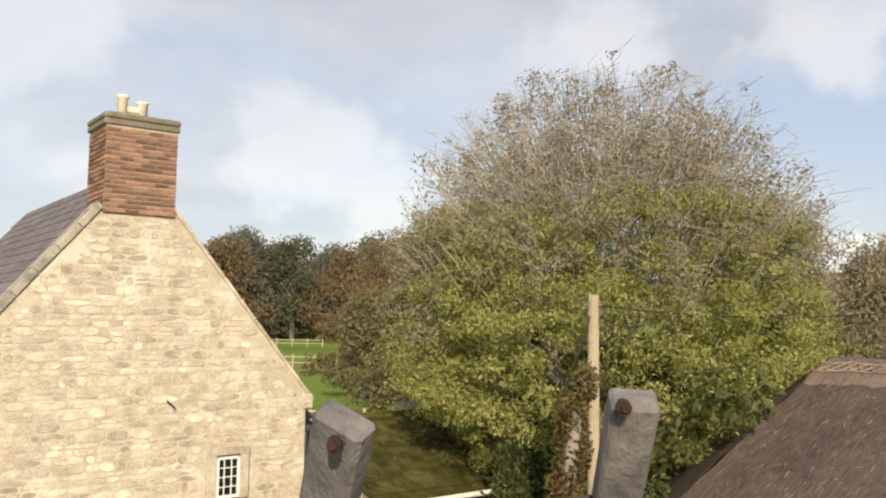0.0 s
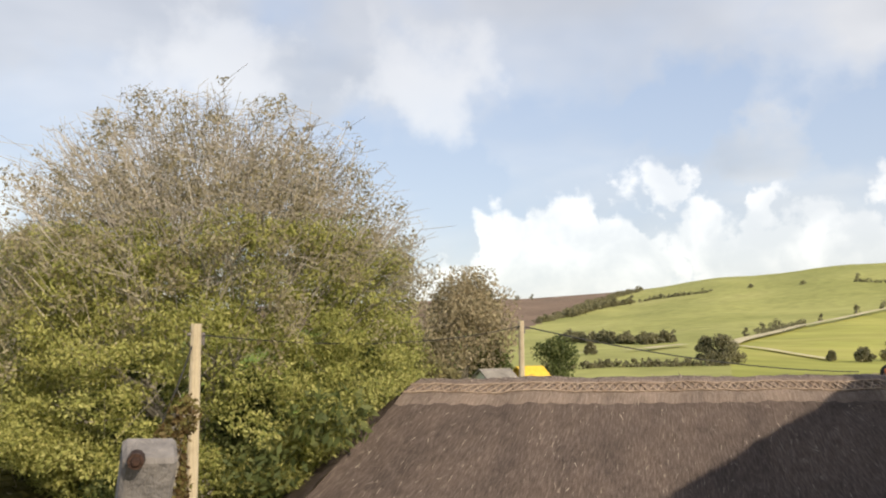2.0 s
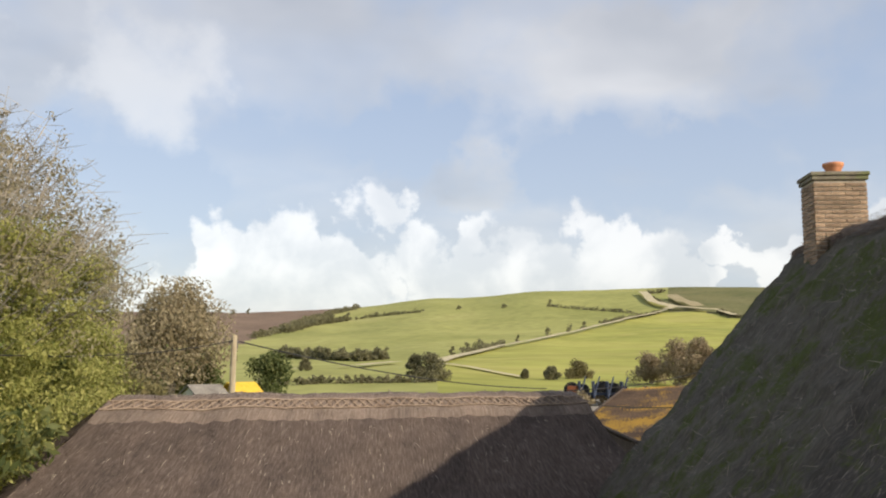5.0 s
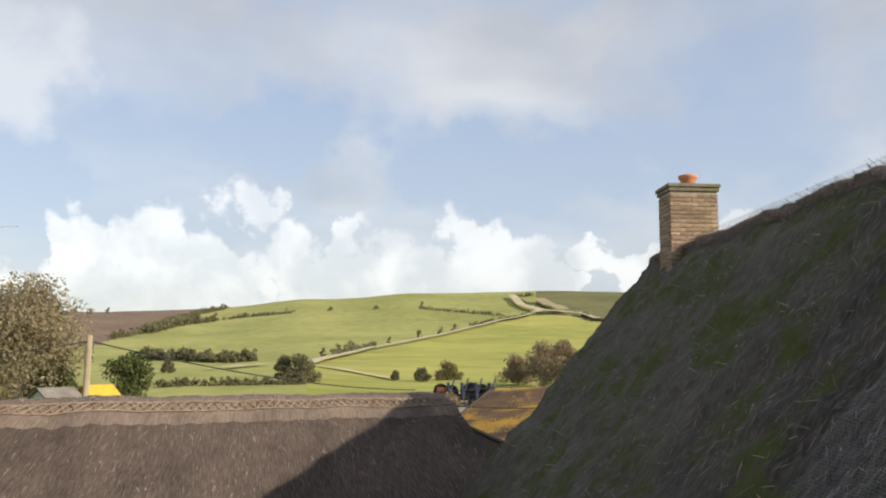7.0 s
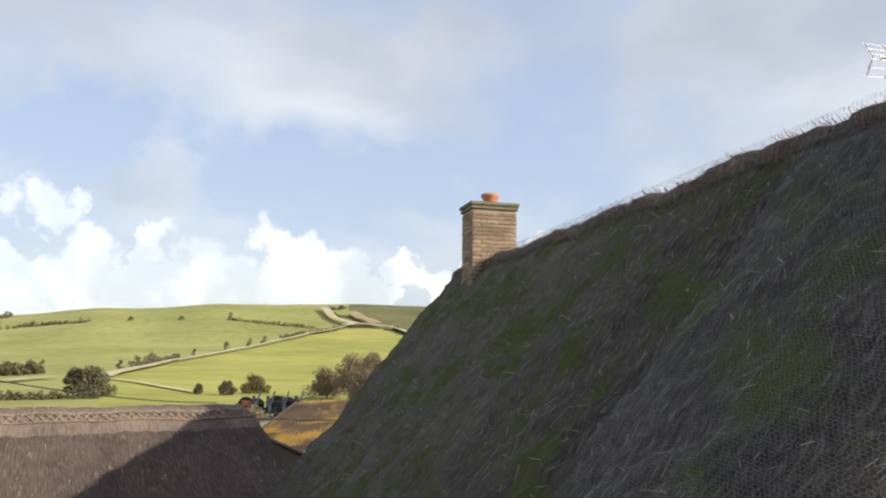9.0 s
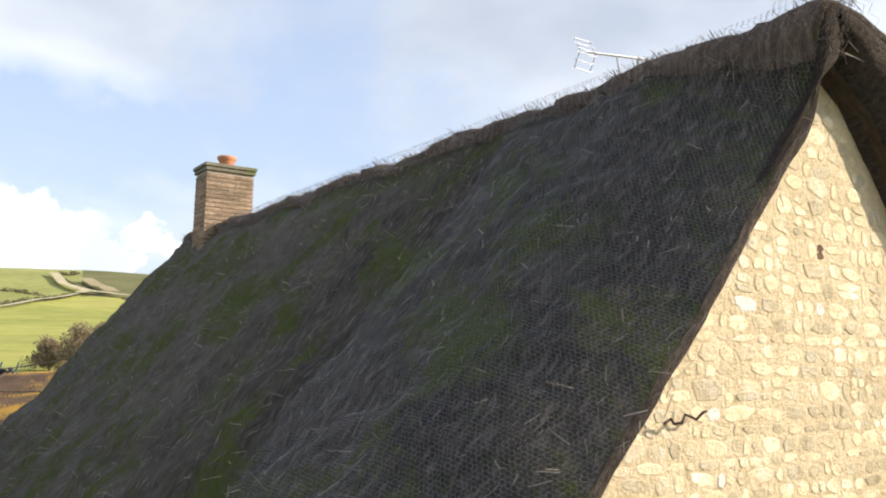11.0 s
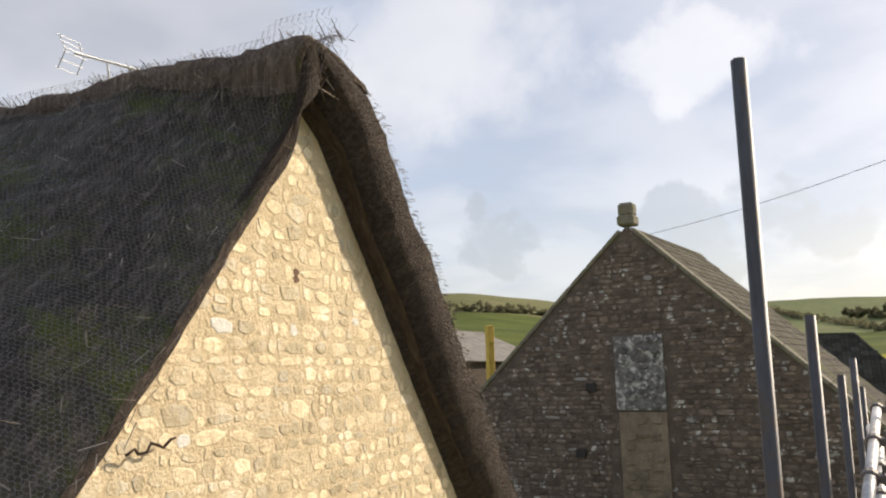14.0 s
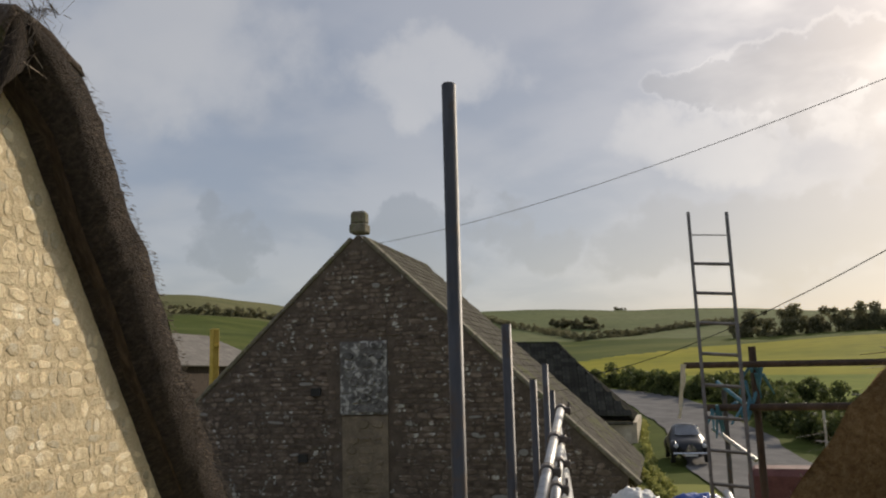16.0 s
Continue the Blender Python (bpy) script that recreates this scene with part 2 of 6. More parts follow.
M["field_low"] = material("bright_pasture", [(0.3, (0.26, 0.275, 0.075)), (0.5, (0.35, 0.345, 0.095)), (0.7, (0.45, 0.41, 0.13))], 0.012, stretch=(1.0, 0.5, 1), fine=0.15, bump=0, stain=(0.40, 0.37, 0.12), stain_scale=0.02, spec=0.03)
M["asphalt"] = material("asphalt", [(0.3, (0.14, 0.135, 0.13)), (0.7, (0.23, 0.22, 0.21))], 1.0, fine=30, bump=0.3, bump_scale=40, spec=0.03)
M["gravel"] = material("gravel", [(0.3, (0.20, 0.185, 0.16)), (0.7, (0.35, 0.325, 0.285))], 2.0, fine=30, bump=0.6, bump_scale=30, spec=0.03)


def thatch_mat(name, dark, mid, pale, moss=None, moss_range=(0.52, 0.66), moss_scale=0.9, hazed=None):
    """Straw seen end-on: streaks run down the slope (object y), with pale straws and moss."""
    m = bpy.data.materials.new(name)
    m.use_nodes = True
    nt = m.node_tree
    bs = nt.nodes["Principled BSDF"]
    tc = nt.nodes.new("ShaderNodeTexCoord").outputs["UV"]
    mp = nt.nodes.new("ShaderNodeMapping")
    mp.inputs["Scale"].default_value = (1.0, 0.26, 1.0)
    nt.links.new(tc, mp.inputs[0])
    streak = noise_tex(nt, mp.outputs[0], 24, 7, 0.7, 0.5)
    col = ramp(nt, streak, [(0.30, dark), (0.52, mid), (0.74, pale)])
    broad = noise_tex(nt, tc, 0.8, 5, 0.6, 0.4)
    col = mixc(nt, 0.8, col, ramp(nt, broad, [(0.3, (0.32, 0.32, 0.33)), (0.7, (0.66, 0.64, 0.62))]), "OVERLAY")
    straws = noise_tex(nt, mp.outputs[0], 60, 2, 0.5)
    col = mixc(nt, mathn(nt, "MULTIPLY", smooth(nt, straws, 0.64, 0.76), 0.6), col, pale)
    if hazed:
        # paler straw colour further along imitates a veil of light, in uneven drifts
        su = nt.nodes.new("ShaderNodeSeparateXYZ")
        nt.links.new(tc, su.inputs[0])
        drift = mathn(nt, "ADD", mathn(nt, "MULTIPLY", smooth(nt, su.outputs[0], 1.2, 7.5), 0.75), mathn(nt, "MULTIPLY", mathn(nt, "SUBTRACT", noise_tex(nt, tc, 1.4, 5, 0.6, 0.5), 0.5), 1.6), True)
        col = mixc(nt, mathn(nt, "MULTIPLY", drift, 0.75), col, mixc(nt, streak, (hazed[0] * 0.45, hazed[1] * 0.45, hazed[2] * 0.45), (hazed[0] * 1.5, hazed[1] * 1.5, hazed[2] * 1.5)))
    if moss:
        mn = noise_tex(nt, tc, moss_scale, 7, 0.66, 0.6)
        m2 = noise_tex(nt, tc, 16, 4, 0.7)
        fac = smooth(nt, mathn(nt, "ADD", mn, mathn(nt, "MULTIPLY", mathn(nt, "SUBTRACT", m2, 0.5), 0.35)), *moss_range)
        mcol = mixc(nt, m2, (moss[0] * 0.4, moss[1] * 0.45, moss[2] * 0.5), (moss[0] * 1.6, moss[1] * 1.5, moss[2]))
        col = mixc(nt, mathn(nt, "MULTIPLY", fac, 0.85), col, mcol)
    nt.links.new(col, bs.inputs["Base Color"])
    bs.inputs["Roughness"].default_value = 0.95
    bs.inputs["Specular IOR Level"].default_value = 0.15
    bp = nt.nodes.new("ShaderNodeBump")
    bp.inputs["Strength"].default_value, bp.inputs["Distance"].default_value = 0.9, 0.05
    h2 = mathn(nt, "ADD", noise_tex(nt, mp.outputs[0], 30, 5, 0.7), mathn(nt, "MULTIPLY", noise_tex(nt, tc, 9, 5, 0.7), 0.8))
    nt.links.new(h2, bp.inputs["Height"])
    nt.links.new(bp.outputs[0], bs.inputs["Normal"])
    return m


M["thatch_moss"] = thatch_mat("mossy_thatch", (0.027, 0.023, 0.021), (0.066, 0.057, 0.050), (0.20, 0.17, 0.145), (0.066, 0.085, 0.019), (0.46, 0.64), 1.05, (0.155, 0.14, 0.11))
M["thatch_cap"] = thatch_mat("old_ridge_thatch", (0.075, 0.056, 0.045), (0.16, 0.125, 0.102), (0.33, 0.27, 0.22), (0.07, 0.085, 0.02), (0.60, 0.74), 1.1)
M["thatch_barn"] = thatch_mat("weathered_thatch", (0.062, 0.048, 0.042), (0.115, 0.09, 0.078), (0.215, 0.175, 0.15))
M["thatch_ridge"] = thatch_mat("ridge_thatch", (0.13, 0.10, 0.082), (0.22, 0.175, 0.148), (0.34, 0.285, 0.24))
M["thatch_edge"] = thatch_mat("cut_thatch", (0.035, 0.028, 0.024), (0.075, 0.06, 0.05), (0.14, 0.11, 0.09))
M["thatch_new"] = thatch_mat("fresh_thatch", (0.17, 0.10, 0.045), (0.30, 0.19, 0.085), (0.46, 0.32, 0.16))
M["straw"] = material("straw", [(0.3, (0.10, 0.075, 0.055)), (0.7, (0.26, 0.205, 0.15))], 4, bump=0, random=0.9, island=True)
M["straw_pale"] = material("pale_straw", [(0.3, (0.22, 0.18, 0.145)), (0.7, (0.42, 0.36, 0.29))], 4, bump=0, random=0.8, island=True)
M["hazel"] = material("hazel_rod", [(0.3, (0.20, 0.14, 0.10)), (0.7, (0.36, 0.28, 0.21))], 6, bump=0.2)
M["wire"] = material("galvanised_wire", [(0.3, (0.17, 0.17, 0.17)), (0.7, (0.28, 0.28, 0.28))], 9, rough=0.5, metal=0.4, bump=0)
M["mortar_buff"] = material("lime_mortar", [(0.3, (0.56, 0.44, 0.27)), (0.7, (0.75, 0.61, 0.405))], 7, bump=0.9, bump_scale=28, stain=(0.48, 0.37, 0.22), stain_scale=3.5, stain_range=(0.55, 0.7), placed=True)
M["stone_buff"] = material("buff_limestone", [(0.3, (0.58, 0.47, 0.30)), (0.5, (0.74, 0.605, 0.40)), (0.75, (0.86, 0.79, 0.63))], 6, bump=0.7, bump_scale=30, random=0.58, stain=(0.46, 0.36, 0.22), stain_scale=9, stain_range=(0.56, 0.7), placed=True)
M["stone_buff_far"] = material("buff_rubble", [(0.3, (0.58, 0.47, 0.30)), (0.5, (0.74, 0.605, 0.40)), (0.75, (0.86, 0.79, 0.63))], 6, bump=0.7, bump_scale=30, random=0.58, island=True, stain=(0.46, 0.36, 0.22), stain_scale=9, stain_range=(0.56, 0.7), placed=True)
M["stone_white"] = material("white_limestone", [(0.3, (0.72, 0.68, 0.60)), (0.7, (0.85, 0.82, 0.75))], 6, bump=0.4)
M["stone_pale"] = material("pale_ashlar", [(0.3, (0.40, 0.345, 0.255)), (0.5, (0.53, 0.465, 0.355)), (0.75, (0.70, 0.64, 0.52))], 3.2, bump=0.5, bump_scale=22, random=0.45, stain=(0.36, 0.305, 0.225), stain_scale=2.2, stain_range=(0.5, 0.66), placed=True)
M["stone_pale_far"] = material("pale_rubble", [(0.3, (0.40, 0.345, 0.255)), (0.5, (0.53, 0.465, 0.355)), (0.75, (0.70, 0.64, 0.52))], 3.2, bump=0.5, bump_scale=22, random=0.45, island=True, stain=(0.36, 0.305, 0.225), stain_scale=2.2, stain_range=(0.5, 0.66), placed=True)
M["mortar_pale"] = material("weathered_mortar", [(0.3, (0.40, 0.345, 0.255)), (0.7, (0.58, 0.515, 0.40))], 4, bump=0.5, bump_scale=30, stain=(0.66, 0.61, 0.50), stain_scale=0.9, stain_range=(0.54, 0.66), placed=True)
M["stone_dark"] = material("lichened_stone", [(0.3, (0.092, 0.068, 0.052)), (0.5, (0.165, 0.124, 0.096)), (0.75, (0.265, 0.21, 0.165))], 4, stretch=(1, 1, 1.6), speck=0.02, bump=0.6, bump_scale=18, random=0.8, placed=True, stain=(0.46, 0.44, 0.40), stain_scale=3.6, stain_range=(0.575, 0.625))
M["stone_dark_far"] = material("lichened_rubble", [(0.3, (0.092, 0.068, 0.052)), (0.5, (0.165, 0.124, 0.096)), (0.75, (0.265, 0.21, 0.165))], 4, stretch=(1, 1, 1.6), speck=0.02, bump=0.6, bump_scale=18, random=0.8, placed=True, island=True, stain=(0.46, 0.44, 0.40), stain_scale=3.6, stain_range=(0.575, 0.625))
M["mortar_dark"] = material("sooty_mortar", [(0.3, (0.085, 0.066, 0.052)), (0.7, (0.165, 0.128, 0.10))], 3, bump=0.6, bump_scale=25, placed=True, stain=(0.40, 0.38, 0.35), stain_scale=4.2, stain_range=(0.62, 0.67))
M["stone_lichen"] = material("white_lichen_stone", [(0.3, (0.09, 0.08, 0.075)), (0.6, (0.19, 0.18, 0.17)), (0.8, (0.36, 0.34, 0.32))], 5, bump=0.4, random=0.6, placed=True, stain=(0.50, 0.48, 0.45), stain_scale=4.5, stain_range=(0.50, 0.58))
M["stone_tan"] = material("tan_ashlar", [(0.3, (0.16, 0.125, 0.09)), (0.7, (0.29, 0.23, 0.165))], 2.5, bump=0.4, random=0.35, placed=True)
M["brick"] = material("red_brick", [(0.3, (0.20, 0.105, 0.065)), (0.5, (0.29, 0.155, 0.095)), (0.75, (0.40, 0.25, 0.165))], 8, bump=0.4, bump_scale=40, random=0.95, stain=(0.13, 0.095, 0.075), stain_scale=2.2)
M["brick_buff"] = material("buff_brick", [(0.3, (0.25, 0.165, 0.105)), (0.5, (0.36, 0.25, 0.165)), (0.75, (0.46, 0.34, 0.23))], 8, bump=0.4, bump_scale=40, random=0.7, stain=(0.14, 0.105, 0.08), stain_scale=2.2)
M["brick_mortar"] = material("brick_mortar", [(0.3, (0.34, 0.29, 0.225)), (0.7, (0.48, 0.42, 0.34))], 9, bump=0.4)
M["cap_stone"] = material("lichened_cap", [(0.3, (0.14, 0.12, 0.085)), (0.7, (0.27, 0.24, 0.18))], 6, bump=0.5, stain=(0.16, 0.17, 0.08), stain_scale=3)
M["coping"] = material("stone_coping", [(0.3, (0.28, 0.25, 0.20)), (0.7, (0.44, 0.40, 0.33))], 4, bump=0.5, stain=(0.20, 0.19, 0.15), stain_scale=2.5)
M["terracotta"] = material("terracotta", [(0.3, (0.50, 0.20, 0.10)), (0.7, (0.66, 0.31, 0.17))], 8, bump=0.2)
M["cream_pot"] = material("cream_pot", [(0.3, (0.66, 0.58, 0.42)), (0.7, (0.80, 0.73, 0.58))], 8, bump=0.2)
M["slate"] = material("slate", [(0.3, (0.12, 0.105, 0.11)), (0.7, (0.22, 0.195, 0.20))], 3, bump=0.4, stain=(0.20, 0.18, 0.13), stain_scale=1.2, random=0.4)
M["stone_tile"] = material("mossed_stone_tile", [(0.3, (0.075, 0.068, 0.056)), (0.7, (0.15, 0.135, 0.11))], 2.5, bump=0.5, stain=(0.14, 0.14, 0.07), stain_scale=1.4, random=0.5, spec=0.03)
M["dark_tile"] = material("dark_mossed_tile", [(0.3, (0.035, 0.034, 0.03)), (0.7, (0.08, 0.075, 0.06))], 2.5, bump=0.5, random=0.6, stain=(0.05, 0.06, 0.025), stain_scale=1.5, spec=0.03)
M["moss_roof"] = material("mossy_roof", [(0.3, (0.032, 0.033, 0.010)), (0.5, (0.066, 0.062, 0.016)), (0.75, (0.135, 0.118, 0.042))], 2.6, bump=0.9, bump_scale=16, stain=(0.20, 0.185, 0.12), stain_scale=5.5, stain_range=(0.6, 0.7), random=0.6, fine=22, placed=True, spec=0.1)
M["rust_roof"] = material("rusted_sheet", [(0.3, (0.075, 0.052, 0.040)), (0.5, (0.125, 0.085, 0.058)), (0.75, (0.19, 0.125, 0.075))], 1.2, bump=0.3, stain=(0.44, 0.26, 0.055), stain_scale=0.5, stain_range=(0.45, 0.60), spec=0.05)
M["grey_sheet"] = material("asbestos_sheet", [(0.3, (0.15, 0.135, 0.12)), (0.7, (0.26, 0.24, 0.21))], 2, bump=0.3, spec=0.1)
M["timber"] = material("grey_timber", [(0.3, (0.10, 0.09, 0.084)), (0.5, (0.155, 0.143, 0.136)), (0.75, (0.24, 0.225, 0.215))], 9, stretch=(1, 1, 0.12), bump=0.5, stain=(0.13, 0.12, 0.11), stain_scale=9, stain_range=(0.55, 0.7), fine=60)
M["timber_dark"] = material("dark_timber", [(0.3, (0.045, 0.032, 0.024)), (0.7, (0.11, 0.08, 0.06))], 12, stretch=(1, 1, 0.2), bump=0.4)
M["pole_wood"] = material("pole_timber", [(0.3, (0.36, 0.30, 0.20)), (0.7, (0.56, 0.49, 0.36))], 6, stretch=(1, 1, 0.05), bump=0.3, stain=(0.30, 0.25, 0.17), stain_scale=2)
M["rust_bolt"] = material("rusted_iron", [(0.3, (0.025, 0.013, 0.009)), (0.7, (0.075, 0.038, 0.024))], 30, bump=0.5, rough=0.8)
M["tube_dark"] = material("weathered_tube", [(0.3, (0.055, 0.055, 0.058)), (0.7, (0.12, 0.12, 0.125))], 5, stretch=(1, 1, 0.2), rough=0.55, metal=0.5, bump=0.1, stain=(0.10, 0.08, 0.065), stain_scale=6)
M["tube"] = material("galvanised_tube", [(0.3, (0.36, 0.36, 0.36)), (0.7, (0.55, 0.55, 0.54))], 5, rough=0.45, metal=0.6, bump=0.1, stain=(0.30, 0.27, 0.23), stain_scale=7)
M["clamp"] = material("scaffold_clamp", [(0.3, (0.10, 0.09, 0.085)), (0.7, (0.20, 0.18, 0.165))], 20, rough=0.6, metal=0.5)
M["aluminium"] = material("dull_aluminium", [(0.3, (0.13, 0.125, 0.12)), (0.7, (0.23, 0.22, 0.21))], 8, rough=0.6, metal=0.5, bump=0.05)
M["antenna_metal"] = material("antenna_alloy", [(0.3, (0.42, 0.42, 0.42)), (0.7, (0.56, 0.56, 0.56))], 8, rough=0.5, metal=0.5, bump=0)
M["teal"] = material("teal_netting", [(0.3, (0.045, 0.14, 0.18)), (0.7, (0.10, 0.25, 0.31))], 12, rough=0.7, bump=0.2)
M["rag"] = material("pale_rag", [(0.3, (0.50, 0.46, 0.34)), (0.7, (0.66, 0.62, 0.50))], 12, bump=0.3)
M["blue_tarp"] = material("blue_tarpaulin", [(0.3, (0.03, 0.07, 0.28)), (0.7, (0.07, 0.13, 0.42))], 6, rough=0.35, bump=0.5, spec=0.5)
M["white_tarp"] = material("white_sheeting", [(0.3, (0.60, 0.58, 0.54)), (0.7, (0.76, 0.74, 0.70))], 5, rough=0.5, bump=0.4)
M["car_paint"] = material("black_paint", [(0.3, (0.012, 0.013, 0.016)), (0.7, (0.02, 0.021, 0.025))], 5, rough=0.28, bump=0, spec=0.4)
M["chrome"] = material("chrome", [(0.3, (0.6, 0.6, 0.6)), (0.7, (0.72, 0.72, 0.72))], 5, rough=0.18, metal=1.0, bump=0)
M["tyre"] = material("tyre_rubber", [(0.3, (0.015, 0.015, 0.015)), (0.7, (0.035, 0.034, 0.033))], 20, rough=0.8)
M["lamp_glass"] = material("lamp_glass", [(0.3, (0.55, 0.56, 0.58)), (0.7, (0.7, 0.7, 0.7))], 20, rough=0.12, bump=0, spec=0.6)
M["orange"] = material("orange_paint", [(0.3, (0.45, 0.12, 0.04)), (0.7, (0.60, 0.20, 0.08))], 6, rough=0.6, bump=0.1)
M["yellow_paint"] = material("ochre_paint", [(0.3, (0.50, 0.33, 0.05)), (0.7, (0.66, 0.46, 0.10))], 6, rough=0.6, bump=0.1)
M["machine_blue"] = material("dark_blue_paint", [(0.3, (0.022, 0.032, 0.055)), (0.7, (0.05, 0.065, 0.10))], 6, rough=0.5, bump=0.1)
M["maroon"] = material("maroon_paint", [(0.3, (0.10, 0.035, 0.03)), (0.7, (0.19, 0.075, 0.06))], 4, rough=0.6, bump=0.3)
M["canvas_yellow"] = material("ochre_canvas", [(0.3, (0.56, 0.35, 0.03)), (0.7, (0.70, 0.46, 0.06))], 3, rough=0.7, bump=0.2)
M["white_paint"] = material("white_paint", [(0.3, (0.74, 0.73, 0.70)), (0.7, (0.82, 0.81, 0.78))], 12, rough=0.5, bump=0.1)
M["whitewash"] = material("whitewashed_wall", [(0.3, (0.66, 0.63, 0.57)), (0.7, (0.80, 0.77, 0.71))], 3, bump=0.3)
M["cable"] = material("black_cable", [(0.3, (0.02, 0.02, 0.02)), (0.7, (0.04, 0.04, 0.04))], 6, bump=0)
M["curtain"] = material("net_curtain", [(0.3, (0.55, 0.55, 0.55)), (0.7, (0.70, 0.70, 0.70))], 20, bump=0)
# Near-black colour standing in for shade inside the window and wall holes.
M["room_dark"] = material("dark_interior", [(0.3, (0.03, 0.028, 0.026)), (0.7, (0.05, 0.048, 0.045))], 2, bump=0)
M["bark"] = material("ash_bark", [(0.3, (0.16, 0.14, 0.11)), (0.7, (0.32, 0.29, 0.24))], 6, stretch=(1, 1, 0.3), bump=0.6)
M["twig"] = material("pale_twig", [(0.3, (0.25, 0.22, 0.175)), (0.7, (0.41, 0.37, 0.305))], 6, bump=0, random=0.5, island=True)


def leaf_mat(name, a, b, c, lo=0.0):
    m = bpy.data.materials.new(name)
    m.use_nodes = True
    nt = m.node_tree
    bs = nt.nodes["Principled BSDF"]
    rnd = nt.nodes.new("ShaderNodeNewGeometry").outputs["Random Per Island"]
    tc = nt.nodes.new("ShaderNodeTexCoord").outputs["Object"]
    zone = noise_tex(nt, tc, 0.55, 4, 0.6)
    f2 = mathn(nt, "ADD", mathn(nt, "MULTIPLY", rnd, 0.55), mathn(nt, "MULTIPLY", zone, 0.5))
    col = ramp(nt, f2, [(0.25, a), (0.52, b), (0.82, c)])
    nt.links.new(col, bs.inputs["Base Color"])
    bs.inputs["Roughness"].default_value = 0.6
    bs.inputs["Specular IOR Level"].default_value = 0.25
    tr = nt.nodes.new("ShaderNodeBsdfTranslucent")
    nt.links.new(col, tr.inputs[0])
    mx = nt.nodes.new("ShaderNodeMixShader")
    mx.inputs[0].default_value = 0.45
    out = nt.nodes["Material Output"]
    nt.links.new(bs.outputs[0], mx.inputs[1])
    nt.links.new(tr.outputs[0], mx.inputs[2])
    nt.links.new(mx.outputs[0], out.inputs[0])
    return m


M["leaf_green"] = leaf_mat("ash_leaf", (0.195, 0.215, 0.055), (0.365, 0.375, 0.115), (0.53, 0.50, 0.185))
M["leaf_dry"] = leaf_mat("withered_leaf", (0.20, 0.17, 0.085), (0.31, 0.27, 0.16), (0.42, 0.38, 0.26))
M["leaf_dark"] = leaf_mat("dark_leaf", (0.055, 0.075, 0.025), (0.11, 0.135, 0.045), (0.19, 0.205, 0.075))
M["leaf_brown"] = leaf_mat("autumn_leaf", (0.235, 0.195, 0.11), (0.35, 0.29, 0.18), (0.46, 0.395, 0.26))
M["leaf_olive"] = leaf_mat("olive_leaf", (0.13, 0.12, 0.055), (0.22, 0.195, 0.09), (0.32, 0.275, 0.135))
M["leaf_ivy"] = leaf_mat("ivy_leaf", (0.09, 0.055, 0.025), (0.17, 0.12, 0.05), (0.20, 0.19, 0.06))
M["leaf_far"] = leaf_mat("hedge_leaf", (0.135, 0.13, 0.075), (0.21, 0.20, 0.11), (0.29, 0.265, 0.15))
M["leaf_bare"] = leaf_mat("thin_brown_leaf", (0.21, 0.165, 0.10), (0.30, 0.24, 0.15), (0.40, 0.32, 0.21))
M["leaf_wood"] = leaf_mat("woodland_leaf", (0.085, 0.095, 0.055), (0.14, 0.15, 0.085), (0.21, 0.21, 0.13))
M["leaf_grey"] = leaf_mat("grey_woodland_leaf", (0.13, 0.135, 0.105), (0.20, 0.205, 0.16), (0.29, 0.285, 0.225))
M["leaf_russet"] = leaf_mat("russet_woodland_leaf", (0.145, 0.105, 0.055), (0.23, 0.165, 0.085), (0.32, 0.235, 0.125))
M["leaf_rust"] = leaf_mat("rust_leaf", (0.16, 0.11, 0.05), (0.27, 0.19, 0.085), (0.37, 0.27, 0.135))

mg = bpy.data.materials.new("window_glass")
mg.use_nodes = True
mg.node_tree.nodes["Principled BSDF"].inputs["Base Color"].default_value = (0.02, 0.022, 0.025, 1)
mg.node_tree.nodes["Principled BSDF"].inputs["Roughness"].default_value = 0.06
mg.node_tree.nodes["Principled BSDF"].inputs["Transmission Weight"].default_value = 0.5
M["glass"] = mg


# ---- building blocks ----
UP = Vector((0, 0, 1))


def mesh_of(name, bm):
    me = bpy.data.meshes.new(name)
    bm.normal_update()
    bm.to_mesh(me)
    bm.free()
    return me


def part(name, bm, mat, parent=None, label="", soft=False):
    """Link a bmesh as one mesh object, under a thing if given."""
    me = mesh_of(name, bm) if isinstance(bm, bmesh.types.BMesh) else bm
    ob = new(name, me)
    if not me.materials:
        me.materials.append(mat)
    if soft:
        me.polygons.foreach_set("use_smooth", [True] * len(me.polygons))
    if parent:
        ob.parent = parent
    if label:
        ob["label"] = label
    if name in ("loose_straw", "netting"):
        ob["kind"] = "stuff"
    return ob


def thing(name, at, label, category, group="", kind=""):
    ob = new(name)
    ob.empty_display_size = 0.2
    ob.matrix_world = at if isinstance(at, Matrix) else Matrix.Translation(at)
    return tagged(ob, label, category, group, kind)


def frame_at(origin, bear):
    """x along the bearing, y to its left, z up."""
    x = bearing(bear)
    y = UP.cross(x)
    m = Matrix((x, y, UP)).transposed().to_4x4()
    m.translation = origin
    return m


def box(bm, c, s, m=None, bevel=0.0):
    r = bmesh.ops.create_cube(bm, size=1.0, matrix=(m or Matrix()) @ Matrix.Translation(c) @ Matrix.Diagonal((*s, 1)))
    if bevel:
        es = list({e for v in r["verts"] for e in v.link_edges})
        bmesh.ops.bevel(bm, geom=es, offset=bevel, segments=1, affect="EDGES")
    return bm


